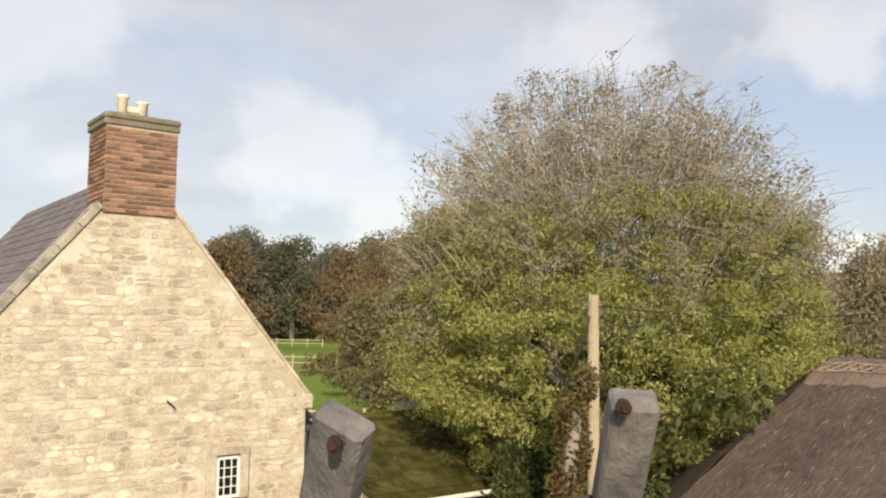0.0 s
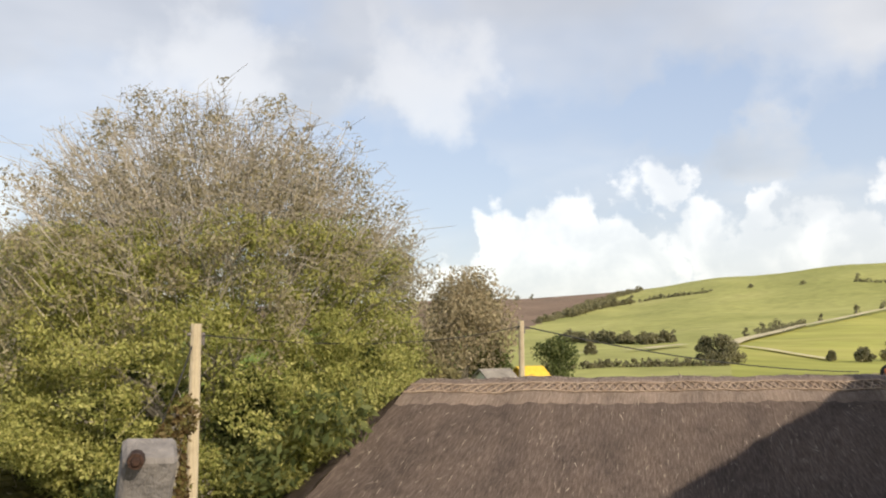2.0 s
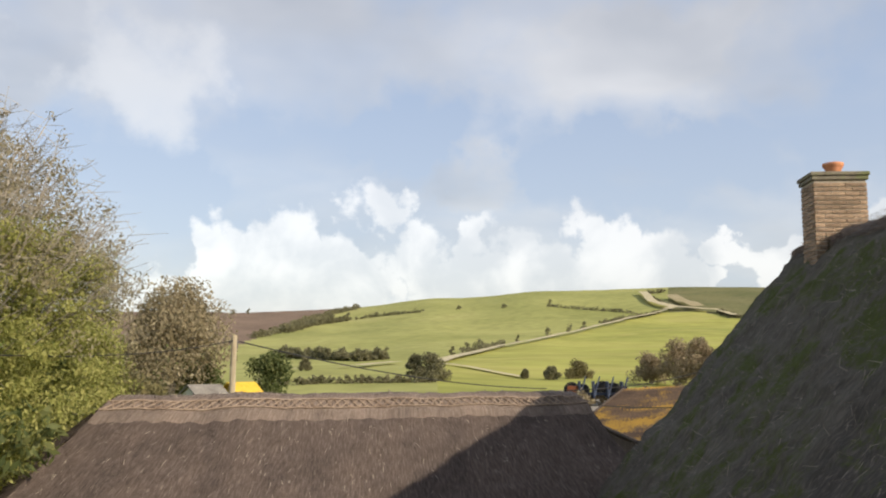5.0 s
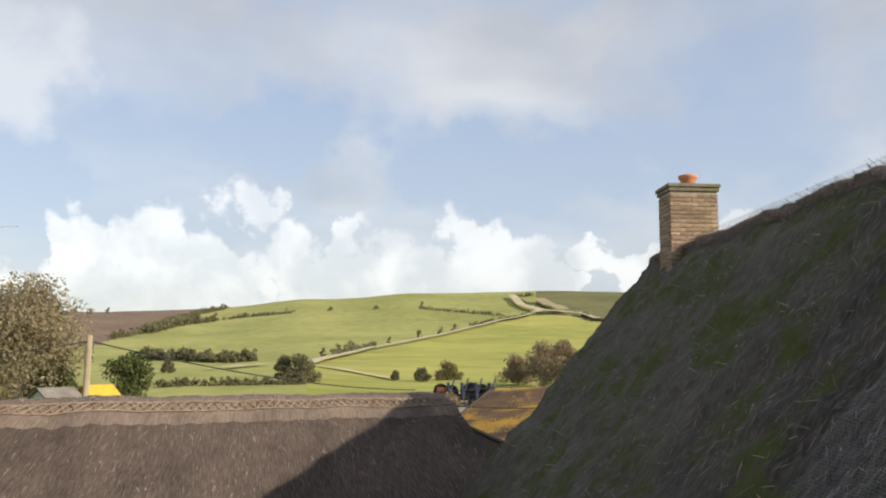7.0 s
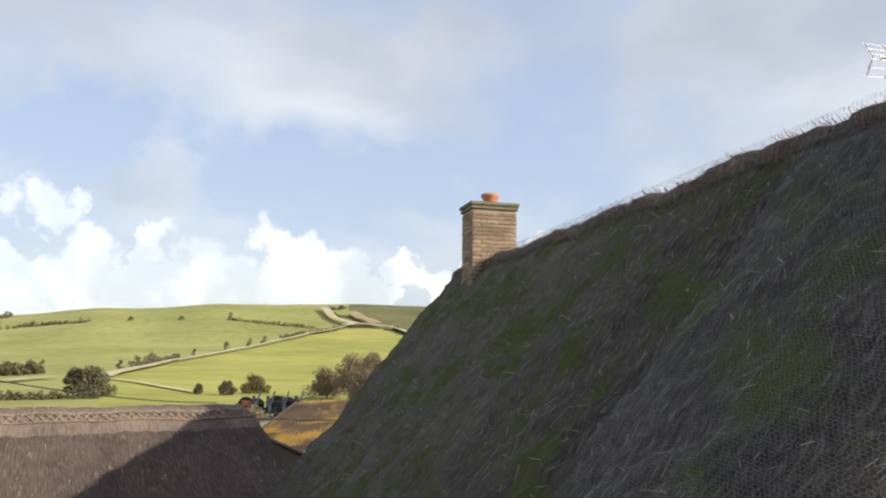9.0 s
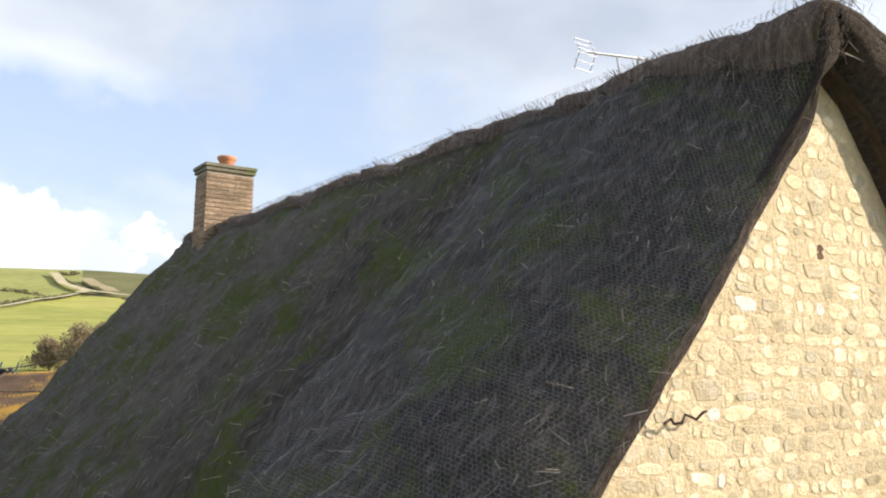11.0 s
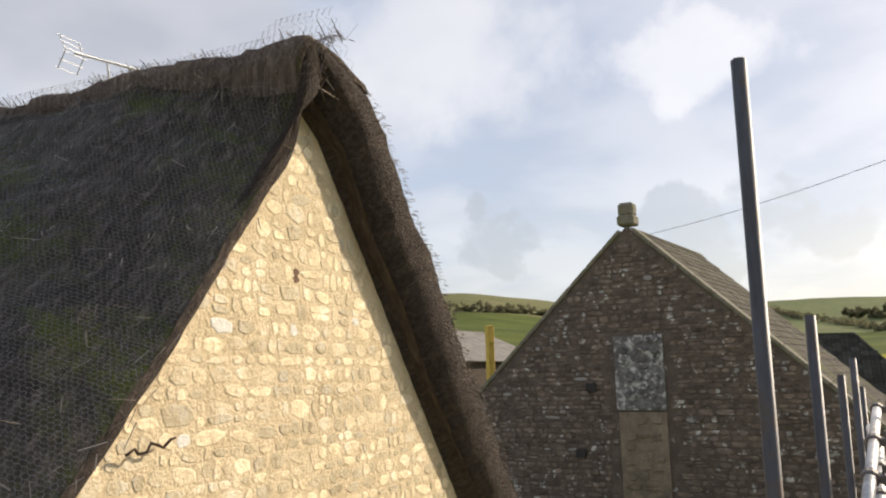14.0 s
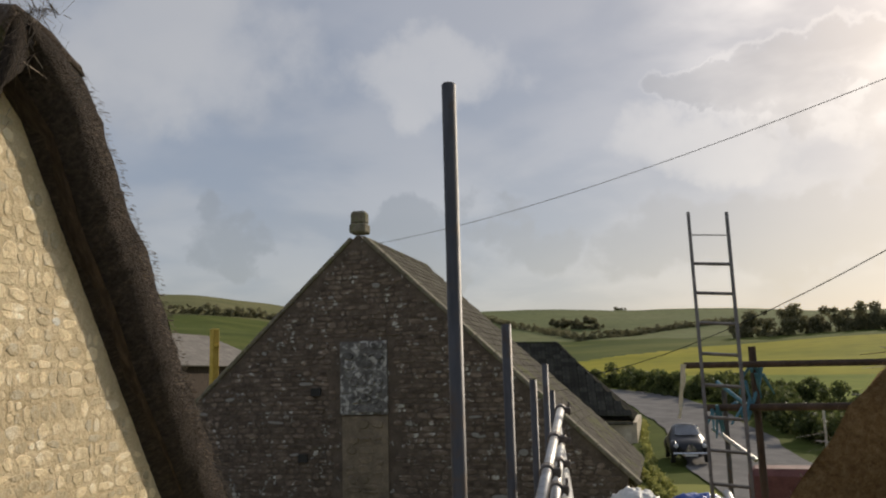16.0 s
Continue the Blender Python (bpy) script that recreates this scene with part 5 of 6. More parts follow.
# ================= the mossy shed =================
shed_m = frame_at((-2.35, 17.2, 0), 53)
shed = thing("low_shed", shed_m, "low outbuilding with a sloping roof thick with moss", "shed")
SL = math.radians(23)
bm = bmesh.new()
prism(bm, [(-2.25, -4.6), (2.2, -4.6), (2.2, -3.15), (0, -2.22), (-2.25, -3.15)], -0.2, 5.6)
part("wall", bm, M["stone_pale_far"], shed, "pale stone wall under the eave")
shed_slopes = {}
for s in (-1, 1):
    bm = bmesh.new()
    m = Matrix.Translation((2.75, s * 1.3, -2.13 - 1.3 * math.tan(SL))) @ Matrix.Rotation(-s * SL, 4, "X")
    box(bm, (0, 0, 0), (6.1, 2.62 / math.cos(SL), 0.07), m)
    shed_slopes[s] = part("roof_slope", bm, M["moss_roof"], shed, "slope thick with moss")
bm = bmesh.new()
tube(bm, (-0.3, 0, -2.08), (5.8, 0, -2.08), 0.09, None, 8)
part("ridge", bm, M["moss_roof"], shed)
bm = bmesh.new()
tube(bm, (-0.3, -2.68, -3.24), (5.8, -2.68, -3.24), 0.05, None, 8)
part("gutter", bm, M["whitewash"], shed, "pale eaves gutter")
glass_shed = thing("small_shed", frame_at(sight(-0.7, -6.0, 27.0), 60), "small shed with a pale grey sheet roof", "shed")
bm = bmesh.new()
prism(bm, [(-0.8, -0.5), (0.8, -0.5), (0, 0.05)], -1.2, 1.2)
part("roof", bm, M["grey_sheet"], glass_shed)
bm = bmesh.new()
box(bm, (0, 0, -1.1), (2.2, 1.4, 1.3))
part("wall", bm, M["timber"], glass_shed)

# ================= the dark stone barn =================
db_m = frame_at((18.98, -15.4, 0), 150)
dark_barn = thing("stone_barn", db_m, "tall dark stone barn gable spotted with white lichen", "barn")
DT, DW, DS = 4.15, 7.3, 0.93
bm = bmesh.new()
prism(bm, [(-DW, -5.0), (DW, -5.0), (DW, DT - DW * DS), (0, DT), (-DW, DT - DW * DS)], 0.04, 0.7)
db_wall = part("gable_wall", bm, M["mortar_dark"], dark_barn, "dark lichened rubble gable")
bm = bmesh.new()
prism(bm, [(-DW, -5.0), (DW, -5.0), (DW, DT - 0.2 - DW * DS), (0, DT - 0.2), (-DW, DT - 0.2 - DW * DS)], 0.7, 7.2)
part("body", bm, M["stone_dark_far"], dark_barn)
db_slopes = {}
for s in (-1, 1):
    bm = bmesh.new()
    m = Matrix.Translation((3.8, s * 3.75, DT - 0.02 - 3.75 * DS)) @ Matrix.Rotation(-s * math.atan(DS), 4, "X")
    box(bm, (0, 0, -0.08), (6.8, 7.6 * math.hypot(1, DS), 0.12), m)
    db_slopes[s] = part("roof_slope", bm, M["stone_tile"], dark_barn, "stone tiled roof slope")
    for i in range(14):
        a, b = 0.2 + i * 0.53, 0.2 + (i + 1) * 0.53 - 0.012
        m = Matrix.Translation((0.22, s * (a + b) / 2, DT + 0.07 - (a + b) / 2 * DS)) @ Matrix.Rotation(-s * math.atan(DS), 4, "X")
        bm = bmesh.new()
        box(bm, (-0.05, 0, 0), (0.40, (b - a) * math.hypot(1, DS), 0.11), m, 0.02)
        part("coping_stone", bm, M["cap_stone"], dark_barn)
bm = bmesh.new()
box(bm, (0.2, 0, DT + 0.18), (0.5, 0.5, 0.3), None, 0.05)
box(bm, (0.2, 0, DT + 0.50), (0.40, 0.46, 0.40), None, 0.07)
part("finial", bm, M["cap_stone"], dark_barn, "stubby mossed stone finial")
bm = bmesh.new()
prism(bm, [(0.55, 1.05), (-0.85, 1.05), (-0.85, -1.0), (0.55, -1.0)], -0.03, 0.05)
part("blocked_opening", bm, M["stone_lichen"], dark_barn, "blocked opening white with lichen")
bm = bmesh.new()
prism(bm, [(0.5, -1.05), (-0.85, -1.05), (-0.85, -4.8), (0.5, -4.8)], -0.02, 0.05)
part("blocked_doorway", bm, M["stone_tan"], dark_barn, "doorway walled up in tan stone")
# Solid blocks on the face, painted dark as the shade in small holes.
for y, z in ((0.15, -4.3), (1.7, -2.2), (1.3, -0.35)):
    bm = bmesh.new()
    box(bm, (-0.02, y, z), (0.08, 0.28, 0.22))
    part("putlog_hole", bm, M["room_dark"], dark_barn)


def in_dark(y, z, w, h):
    if -0.9 - w / 2 < y < 0.6 + w / 2 and z < 1.1 + h / 2:
        return False
    return abs(y) + w / 2 < min(DW, (DT - z - h / 2) / DS - 0.05)


def in_block(y, z, w, h):
    return -0.85 < y - w / 2 and y + w / 2 < 0.55 and z + h / 2 < 1.05 and z - h / 2 > -1.02


def in_door(y, z, w, h):
    return -0.85 < y - w / 2 and y + w / 2 < 0.5 and z + h / 2 < -1.05


# lower hipped wing beyond it
W_R0, W_R, W_C0, W_C = sight(136.5, 2.2, 40.5), sight(142.94, 2.08, 40), sight(138.5, -3.0, 36.0), sight(147.7, -3.08, 36.5)
W_BK = W_C + bearing(150, 7.0)
wing = thing("barn_wing", (W_C.x, W_C.y, -4.6), "lower stone wing with a dark mossed hipped tile roof", "barn")
WO = Vector((W_C.x, W_C.y, -4.6))
W_X = (W_C - W_C0).normalized()
W_Y = (W_C0.lerp(W_C, 0.3) - W_R0.lerp(W_R, 0.3))
W_Y = (W_Y - W_X * W_Y.dot(W_X)).normalized()
bm = bmesh.new()
inset = bearing(328, 0.12)
for a, b in ((W_C0, W_C), (W_C, W_BK)):
    m = frame_at(a - WO - inset * 2 - UP * 0.02, math.degrees(math.atan2((b - a).x, (b - a).y)))
    Lw = (b - a).xy.length
    box(bm, (Lw / 2 - 0.05, 0.1, -1.4), (Lw - 0.1, 0.5, 2.7), m)
part("wall", bm, M["stone_pale_far"], wing, "stone wall below the eave")
bm = bmesh.new()
bm.faces.new([bm.verts.new(p - WO) for p in (W_R0, W_C0, W_C, W_R)])
bmesh.ops.solidify(bm, geom=bm.faces[:], thickness=0.08)
wing_slope = part("roof_slope", bm, M["dark_tile"], wing, "dark tiled slope")
bm = bmesh.new()
bm.faces.new([bm.verts.new(p - WO) for p in (W_R, W_C, W_BK)])
bmesh.ops.solidify(bm, geom=bm.faces[:], thickness=0.08)
part("roof_slope", bm, M["dark_tile"], wing, "dark tiled hip")
for a, b in ((W_R0, W_R), (W_R, W_C)):
    part("ridge", tube(bmesh.new(), a - WO + UP * 0.03, b - WO + UP * 0.03, 0.10, None, 8), M["dark_tile"], wing)
part("gutter", tube(bmesh.new(), W_C0 - WO - UP * 0.10 + inset, W_C - WO - UP * 0.10 + inset, 0.06, None, 8), M["stone_tile"], wing)


# ================= near at hand =================
# two grey stiles of a wooden ladder, bolted near their tops
wood_ladder = thing("wooden_ladder", Matrix.Translation(sight(2.2, -40, 1.75)), "weathered grey wooden ladder with rusty bolts near its top", "ladder")
base = wood_ladder.matrix_world.translation.copy()
for b0, bb, el, kb, kel, f in ((-7.5, -8.9, -7.0, -8.25, -8.86, 0.48), (12.2, 10.4, -5.4, 11.51, -6.13, 0.63)):
    top, low = sight(b0, el, 1.42 * f), sight(bb, -15.5, 1.62 * f)
    low = low + (low - top) * 3.0
    d = (top - low).normalized()
    side = d.cross(bearing(2)).normalized()
    side = -side if side.x < 0 else side
    side = (side * math.cos(0.35) + side.cross(d) * math.sin(0.35)).normalized() if b0 < 0 else side
    fr = Matrix((side, d.cross(side), d)).transposed().to_4x4()
    fr.translation = top - base
    L = (top - low).length
    bm = bmesh.new()
    box(bm, (0, 0, -L / 2), ((0.100 if b0 < 0 else 0.080) * f, 0.058 * f, L), fr, 0.004)
    st = part("stile", bm, M["timber"], wood_ladder)
    bm = bmesh.new()
    kn = sight(kb, kel, 1.38 * f) - base
    n = (kn + base).normalized()
    tube(bm, kn - n * 0.006, kn + n * 0.02, 0.012 * f, 0.014 * f, 12)
    tube(bm, kn - n * 0.010, kn - n * 0.005, 0.006 * f, 0.008 * f, 8)
    part("bolt", bm, M["rust_bolt"], st, "rusty bolt head")
bm = bmesh.new()
tube(bm, sight(-8, -15.4, 0.78) - base, sight(11.4, -12.2, 1.02) - base, 0.015, None, 10)
part("rung", bm, M["timber_dark"], wood_ladder, "dark worn rung")


def scaffold_tube(bm, a, b, r=0.0242):
    return tube(bm, a, b, r, None, 16)


def clamp(parent, at, axis):
    bm = bmesh.new()
    m = Matrix.Translation(at) @ Vector(axis).to_track_quat("Z", "Y").to_matrix().to_4x4()
    lathe(bm, [(0.030, -0.03), (0.036, -0.025), (0.036, 0.025), (0.030, 0.03)], 10, m)
    box(bm, (0.045, 0, 0), (0.03, 0.035, 0.05), m, 0.004)
    tube(bm, m @ Vector((0.05, -0.03, 0)), m @ Vector((0.05, 0.05, 0)), 0.007, None, 6)
    part("clamp", bm, M["clamp"], parent)


scaf = thing("scaffold", (2.0, -2.0, -4.3), "steel tube scaffold with dark uprights and galvanised guard rails", "scaffold")
so = Vector((2.0, -2.0, -4.3))
posts = [(136.23, 19.94, 2.72, 0.0242), (139.67, 3.5, 4.1, 0.0242), (141.32, -0.24, 5.3, 0.022), (142.15, 0.75, 6.0, 0.022), (142.55, -1.0, 6.7, 0.022)]
for b, e, d, r in posts:
    p = sight(b, e, d)
    bm = bmesh.new()
    scaffold_tube(bm, p - so, Vector((p.x, p.y, -4.3)) - so, r)
    bm2 = bmesh.new()
    post = part("upright", bm, M["tube_dark"], scaf, "dark steel upright", True)
    tube(bm2, p - so + Vector((0, 0, 0.001)), p - so + Vector((0, 0, 0.004)), r * 0.86, None, 16)
    part("end_plug", bm2, M["clamp"], post)
for (ba, ea, da), (bb, eb, db) in (((143.1, -2.2, 5.2), (140.9, -10.6, 2.9)), ((143.05, -4.2, 5.4), (142.1, -10.6, 3.2))):
    bm = bmesh.new()
    a, b = sight(ba, ea, da), sight(bb, eb, db)
    scaffold_tube(bm, a - so, b - so)
    rail = part("guard_rail", bm, M["tube"], scaf, "pale galvanised tube", True)
    for f in (0.02, 0.35, 0.62):
        clamp(rail, a.lerp(b, f) - so, (b - a).normalized())
bm = bmesh.new()
tube(bm, sight(142.8, -3.4, 6.4) - so, sight(143.4, -9, 4.0) - so, 0.03, None, 8)
part("guard_rail", bm, M["white_tarp"], scaf)

# aluminium ladder standing against the far scaffold
al_m = sight(153.3, -3, 7.2)
al = thing("roof_ladder", (al_m.x, al_m.y, -4.3), "dull aluminium ladder standing upright against the scaffold", "ladder")
ao = Vector((al_m.x, al_m.y, -4.3))
LT = [sight(152.15, 10.4, 7.35), sight(154.57, 10.2, 7.35)]
LB = [sight(152.42, -7.9, 6.95), sight(154.82, -7.9, 6.95)]
for t0, l0 in zip(LT, LB):
    dn = (l0 - t0).normalized()
    k = (-4.3 - t0.z) / dn.z
    foot = t0 + dn * k
    bm = bmesh.new()
    x = (LT[1] - LT[0]).normalized()
    fr = Matrix((x, (-dn).cross(x), -dn)).transposed().to_4x4()
    fr.translation = t0 - ao
    box(bm, (0, 0, -k / 2), (0.028, 0.062, k), fr, 0.004)
    part("stile", bm, M["aluminium"], al)
for i in range(19):
    z0 = 0.255 * i + 0.20
    pts = []
    for t0, l0 in zip(LT, LB):
        dn = (l0 - t0).normalized()
        pts.append(t0 + dn * z0)
    bm = bmesh.new()
    tube(bm, pts[0] - ao, pts[1] - ao, 0.005 if i == 0 else 0.014, None, 8)
    part("rung", bm, M["aluminium"], al)

# far scaffold: rails, post, brace, rope and rags
fs_o = bearing(155.4, 8.4, -4.3)
far_sc = thing("scaffold", fs_o, "far scaffold lift with two timber rails and knotted rope", "scaffold")
for nm, a, b, r, mt in (("rail", sight(151.2, 0.42, 8.2), sight(172, 0.20, 8.2), 0.030, "timber_dark"), ("rail", sight(152.4, -2.32, 8.3), sight(172, -2.22, 8.3), 0.034, "timber_dark"),
                    ("upright", sight(155.45, 1.5, 8.35), Vector((*sight(155.75, 0, 8.35).xy, -4.3)), 0.034, "timber_dark"), ("upright", sight(153.55, -1.2, 9.0), Vector((*sight(153.55, 0, 9.0).xy, -4.3)), 0.025, "tube_dark"),
                    ("brace", sight(152.7, -3.6, 8.9), sight(155.2, -5.6, 8.6), 0.022, "tube"), ("brace", sight(153.2, -0.7, 9.0), sight(155.0, -2.3, 8.4), 0.02, "teal"),
                    ("ledger", sight(153.3, -7.6, 6.6), sight(154.4, -10.5, 5.6), 0.03, "tube"), ("upright", sight(159.3, -2.2, 9.2), Vector((*sight(159.3, 0, 9.2).xy, -4.3)), 0.012, "tube")):
    bm = bmesh.new()
    tube(bm, a - fs_o, b - fs_o, r, None, 10)
    part(nm, bm, M[mt], far_sc)
rr = np.random.default_rng(8)
for c, n, w in ((sight(155.25, 0.2, 8.3), 9, 0.07), (sight(155.0, -2.2, 8.25), 6, 0.09), (sight(152.9, -2.2, 8.2), 5, 0.06)):
    bm = bmesh.new()
    for i in range(n):
        p = c - fs_o + Vector(rr.normal(size=3)) * 0.05
        q = p + Vector((rr.normal() * w, rr.normal() * w, -0.12 - 0.16 * rr.random()))
        tube(bm, p, q, 0.018, 0.008, 5)
    part("rope_lashing", bm, M["teal"], far_sc, "teal rope lashing")
R0 = sight(151.2, 0.5, 8.15) - fs_o
rag_me = sheet(8, 2, lambda i, j: tuple(R0 + Vector((0.010 * i + 0.008 * math.sin(i * 1.7) + (j - 1) * (0.03 - 0.002 * i), 0.01 * math.sin(i * 2.1 + j), -0.062 * i))))
part("rag", rag_me, M["rag"], far_sc, "hanging pale rag")

# fresh thatch close to the camera
ft_m = frame_at(sight(168.5, 0, 2.75), 167)
fresh = thing("thatched_roof_end", ft_m, "rounded end of a roof in fresh golden brown thatch", "roof")
f_surf, f_L, f_n = thatch_roof(fresh, 0.0, 5.0, 2.4, 0.36, 54, 0.3, M["thatch_new"], M["thatch_new"], M["thatch_new"], 21, ridge_h=0.4, sag=0.0, lump=0.05, step=0.06, ridge_t=0.01)
part("loose_straw", straws(spot_on(f_surf, f_L, f_n, 0, 5, 0.0, 2.8, (1, -1)), 2600, 0.08, 0.003, rng, 0.5), M["straw_pale"], fresh)
bm = bmesh.new()
prism(bm, [(-2.0, -4.4), (2.0, -4.4), (2.0, -2.85), (0, -0.2), (-2.0, -2.85)], 0.5, 4.6)
part("wall", bm, M["stone_pale_far"], fresh)


def heap(name, label, cat, centre, size, mat, seed, folds=5.0):
    """A crumpled sheet thrown over something low."""
    sx, sy, sz = size
    gz = centre.z

    def at(i, j):
        u, v = i / 28 * 2 - 1, j / 28 * 2 - 1
        r = max(abs(u), abs(v))
        z = sz * (1 - r ** 3) + 0.12 * sz * fbm((u * folds, v * folds, seed), 1.0, 4)
        return (u * sx * (1 + 0.08 * fbm((v, u, seed), 2, 2)), v * sy, z)
    me = sheet(28, 28, at)
    me.materials.append(mat)
    ob = new(name, me)
    ob.location = centre
    return tagged(ob, label, cat)


heap("tarpaulin", "crumpled blue tarpaulin over a stack", "tarpaulin", bearing(150.2, 15, -2.45), (0.62, 0.5, 0.42), M["blue_tarp"], 1)
heap("sheeting", "crumpled white plastic sheet", "sheet", bearing(151.2, 14.6, -2.45), (0.26, 0.3, 0.42), M["white_tarp"], 2)
heap("sheeting", "pale sheet thrown over a low wall", "sheet", bearing(146.4, 16.5, -2.7), (0.5, 0.5, 0.55), M["white_tarp"], 4)
bm = bmesh.new()
box(bm, (0, 0, 0), (2.6, 2.0, 1.85), frame_at((0, 0, -0.95), 60), 0.05)
tagged(part("timber_stack", bm, M["timber"]), "stack of grey boards under the tarpaulins", "stack").location = bearing(149.6, 15.2, -2.42)
tank = thing("oil_tank", sight(156.9, -13.0, 17), "maroon painted metal tank on a low stand", "tank")
bm = bmesh.new()
box(bm, (0, 0, 1.35), (1.35, 0.9, 1.0), frame_at((0, 0, 0.3), 66), 0.12)
part("body", bm, M["maroon"], tank)
bm = bmesh.new()
for s in (-0.4, 0.4):
    box(bm, (s, 0, 0.45), (0.15, 0.8, 1.5), frame_at((0, 0, 0), 66))
part("stand", bm, M["stone_pale"], tank)
bm = bmesh.new()
tube(bm, (0.1, 0, 1.75), (0.1, 0, 1.9), 0.08)
part("filler_cap", bm, M["clamp"], tank)

# ================= the parked car =================
car = thing("car", frame_at(sight(150.95, -5.55, 31.6), -35) @ Matrix.Scale(0.83, 4), "rounded black vintage saloon car parked on the verge", "car")
# local x forward (towards the camera), y to its left
SECT = [(-1.85, 0.36, 0.55, 0.62), (-1.6, 0.30, 0.66, 0.98), (-1.1, 0.30, 0.74, 1.32), (-0.4, 0.30, 0.77, 1.52), (0.15, 0.30, 0.77, 1.50), (0.55, 0.30, 0.76, 1.20), (0.75, 0.30, 0.74, 1.02), (1.3, 0.32, 0.66, 0.94), (1.65, 0.34, 0.52, 0.82), (1.82, 0.42, 0.36, 0.66)]
bm = bmesh.new()
rings = []
for x, z0, w, z1 in SECT:
    ring = []
    for i in range(20):
        a = i / 20 * math.tau
        ca, sa = math.cos(a), math.sin(a)
        zz = (z0 + z1) / 2 + (z1 - z0) / 2 * math.copysign(abs(sa) ** 0.6, sa)
        taper = 0.78 if zz > 1.0 and -1.3 < x < 0.6 else 1.0
        ring.append(bm.verts.new((x, w * taper * math.copysign(abs(ca) ** 0.55, ca), zz)))
    rings.append(ring)
for a, b in zip(rings, rings[1:]):
    for i in range(20):
        bm.faces.new((a[i], a[(i + 1) % 20], b[(i + 1) % 20], b[i]))
bm.faces.new(rings[0])
bm.faces.new(rings[-1][::-1])
bmesh.ops.recalc_face_normals(bm, faces=bm.faces)
part("body", bm, M["car_paint"], car, "glossy black bodywork", True)
for sy in (-1, 1):
    for sx in (-1.2, 1.18):
        bm = bmesh.new()
        bmesh.ops.create_uvsphere(bm, u_segments=16, v_segments=10, radius=1.0, matrix=Matrix.Translation((sx, sy * 0.62, 0.56)) @ Matrix.Diagonal((0.52, 0.20, 0.36, 1)))
        part("wing", bm, M["car_paint"], car, "", True)
        wh = None
        bm = bmesh.new()
        tube(bm, (sx, sy * 0.60, 0.28), (sx, sy * 0.76, 0.28), 0.29, 0.29, 20)
        wh = part("wheel", bm, M["tyre"], car)
        bm = bmesh.new()
        tube(bm, (sx, sy * 0.755, 0.28), (sx, sy * 0.775, 0.28), 0.15, 0.12, 16)
        part("hub_cap", bm, M["chrome"], wh)
    bm = bmesh.new()
    bmesh.ops.create_uvsphere(bm, u_segments=14, v_segments=8, radius=0.10, matrix=Matrix.Translation((1.62, sy * 0.56, 0.70)))
    part("headlight", bm, M["lamp_glass"], car, "round headlight", True)
bm = bmesh.new()
v = [bm.verts.new(p) for p in ((0.74, -0.52, 1.09), (0.74, 0.52, 1.09), (0.36, 0.45, 1.46), (0.36, -0.45, 1.46))]
bm.faces.new(v)
bmesh.ops.solidify(bm, geom=bm.faces[:], thickness=0.02)
part("windscreen", bm, M["glass"], car)
bm = bmesh.new()
tube(bm, (1.90, -0.72, 0.42), (1.90, 0.72, 0.42), 0.045, None, 10)
part("bumper", bm, M["chrome"], car, "chrome front bumper")
bm = bmesh.new()
for i in range(7):
    box(bm, (1.80, 0, 0.50 + i * 0.04), (0.06, 0.42 - 0.03 * i, 0.012))
part("grille", bm, M["chrome"], car)
bm = bmesh.new()
box(bm, (1.90, 0, 0.36), (0.02, 0.5, 0.1))
part("number_plate", bm, M["white_paint"], car)

# ================= poles and wires =================
def telegraph(at_top, r, label, group="telegraph poles"):
    gz = land_at(at_top.x, at_top.y)
    t = thing("telegraph_pole", (at_top.x, at_top.y, gz), label, "pole", group)
    hgt = at_top.z - gz
    part("shaft", tube(bmesh.new(), (0, 0, -0.3), (0, 0, hgt), r * 1.25, r, 12), M["pole_wood"], t)
    bm = bmesh.new()
    tube(bm, (-0.12, 0, hgt - 0.15), (0.12, 0, hgt - 0.15), 0.025)
    tube(bm, (0.1, 0.05, hgt - 0.3), (0.1, 0.05, hgt - 0.12), 0.035)
    part("bracket", bm, M["clamp"], t)
    return t


P1, P2 = sight(10.25, 1.35, 12.2), sight(31.48, 1.45, 19.5)
telegraph(P1, 0.075, "pale timber telegraph pole in front of the ash tree")
telegraph(P2, 0.065, "short timber telegraph pole behind the thatched barn")


def wire(a, b, sag, r=0.011, name="overhead_wire", label="thin black overhead wire"):
    bm = bmesh.new()
    n = 24
    pts = [a.lerp(b, i / n) - UP * sag * 4 * (i / n) * (1 - i / n) for i in range(n + 1)]
    rope(bm, pts, r)
    return tagged(part(name, bm, M["cable"]), label, "wire")


P1w, P2w = P1 - UP * 0.15, P2 - UP * 0.12
wire(P2w, sight(52.5, -1.9, 30), 0.25, 0.016)
wire(P1w, P2w, 0.25, 0.010)
wire(P1w, sight(8.3, -5.0, 11.8), 0.05, 0.012)
wire(sight(53.8, -2.0, 22), sight(66, 0.6, 26), 0.25, 0.012)
wire(sight(54.5, -2.9, 22), sight(66, -2.6, 24), 0.1, 0.016)
wire(sight(166, 17.6, 14), sight(131, 9.3, 26), 0.3, 0.007)
wire(sight(166, 8.2, 16), sight(145.2, 0.0, 30), 0.35, 0.011)

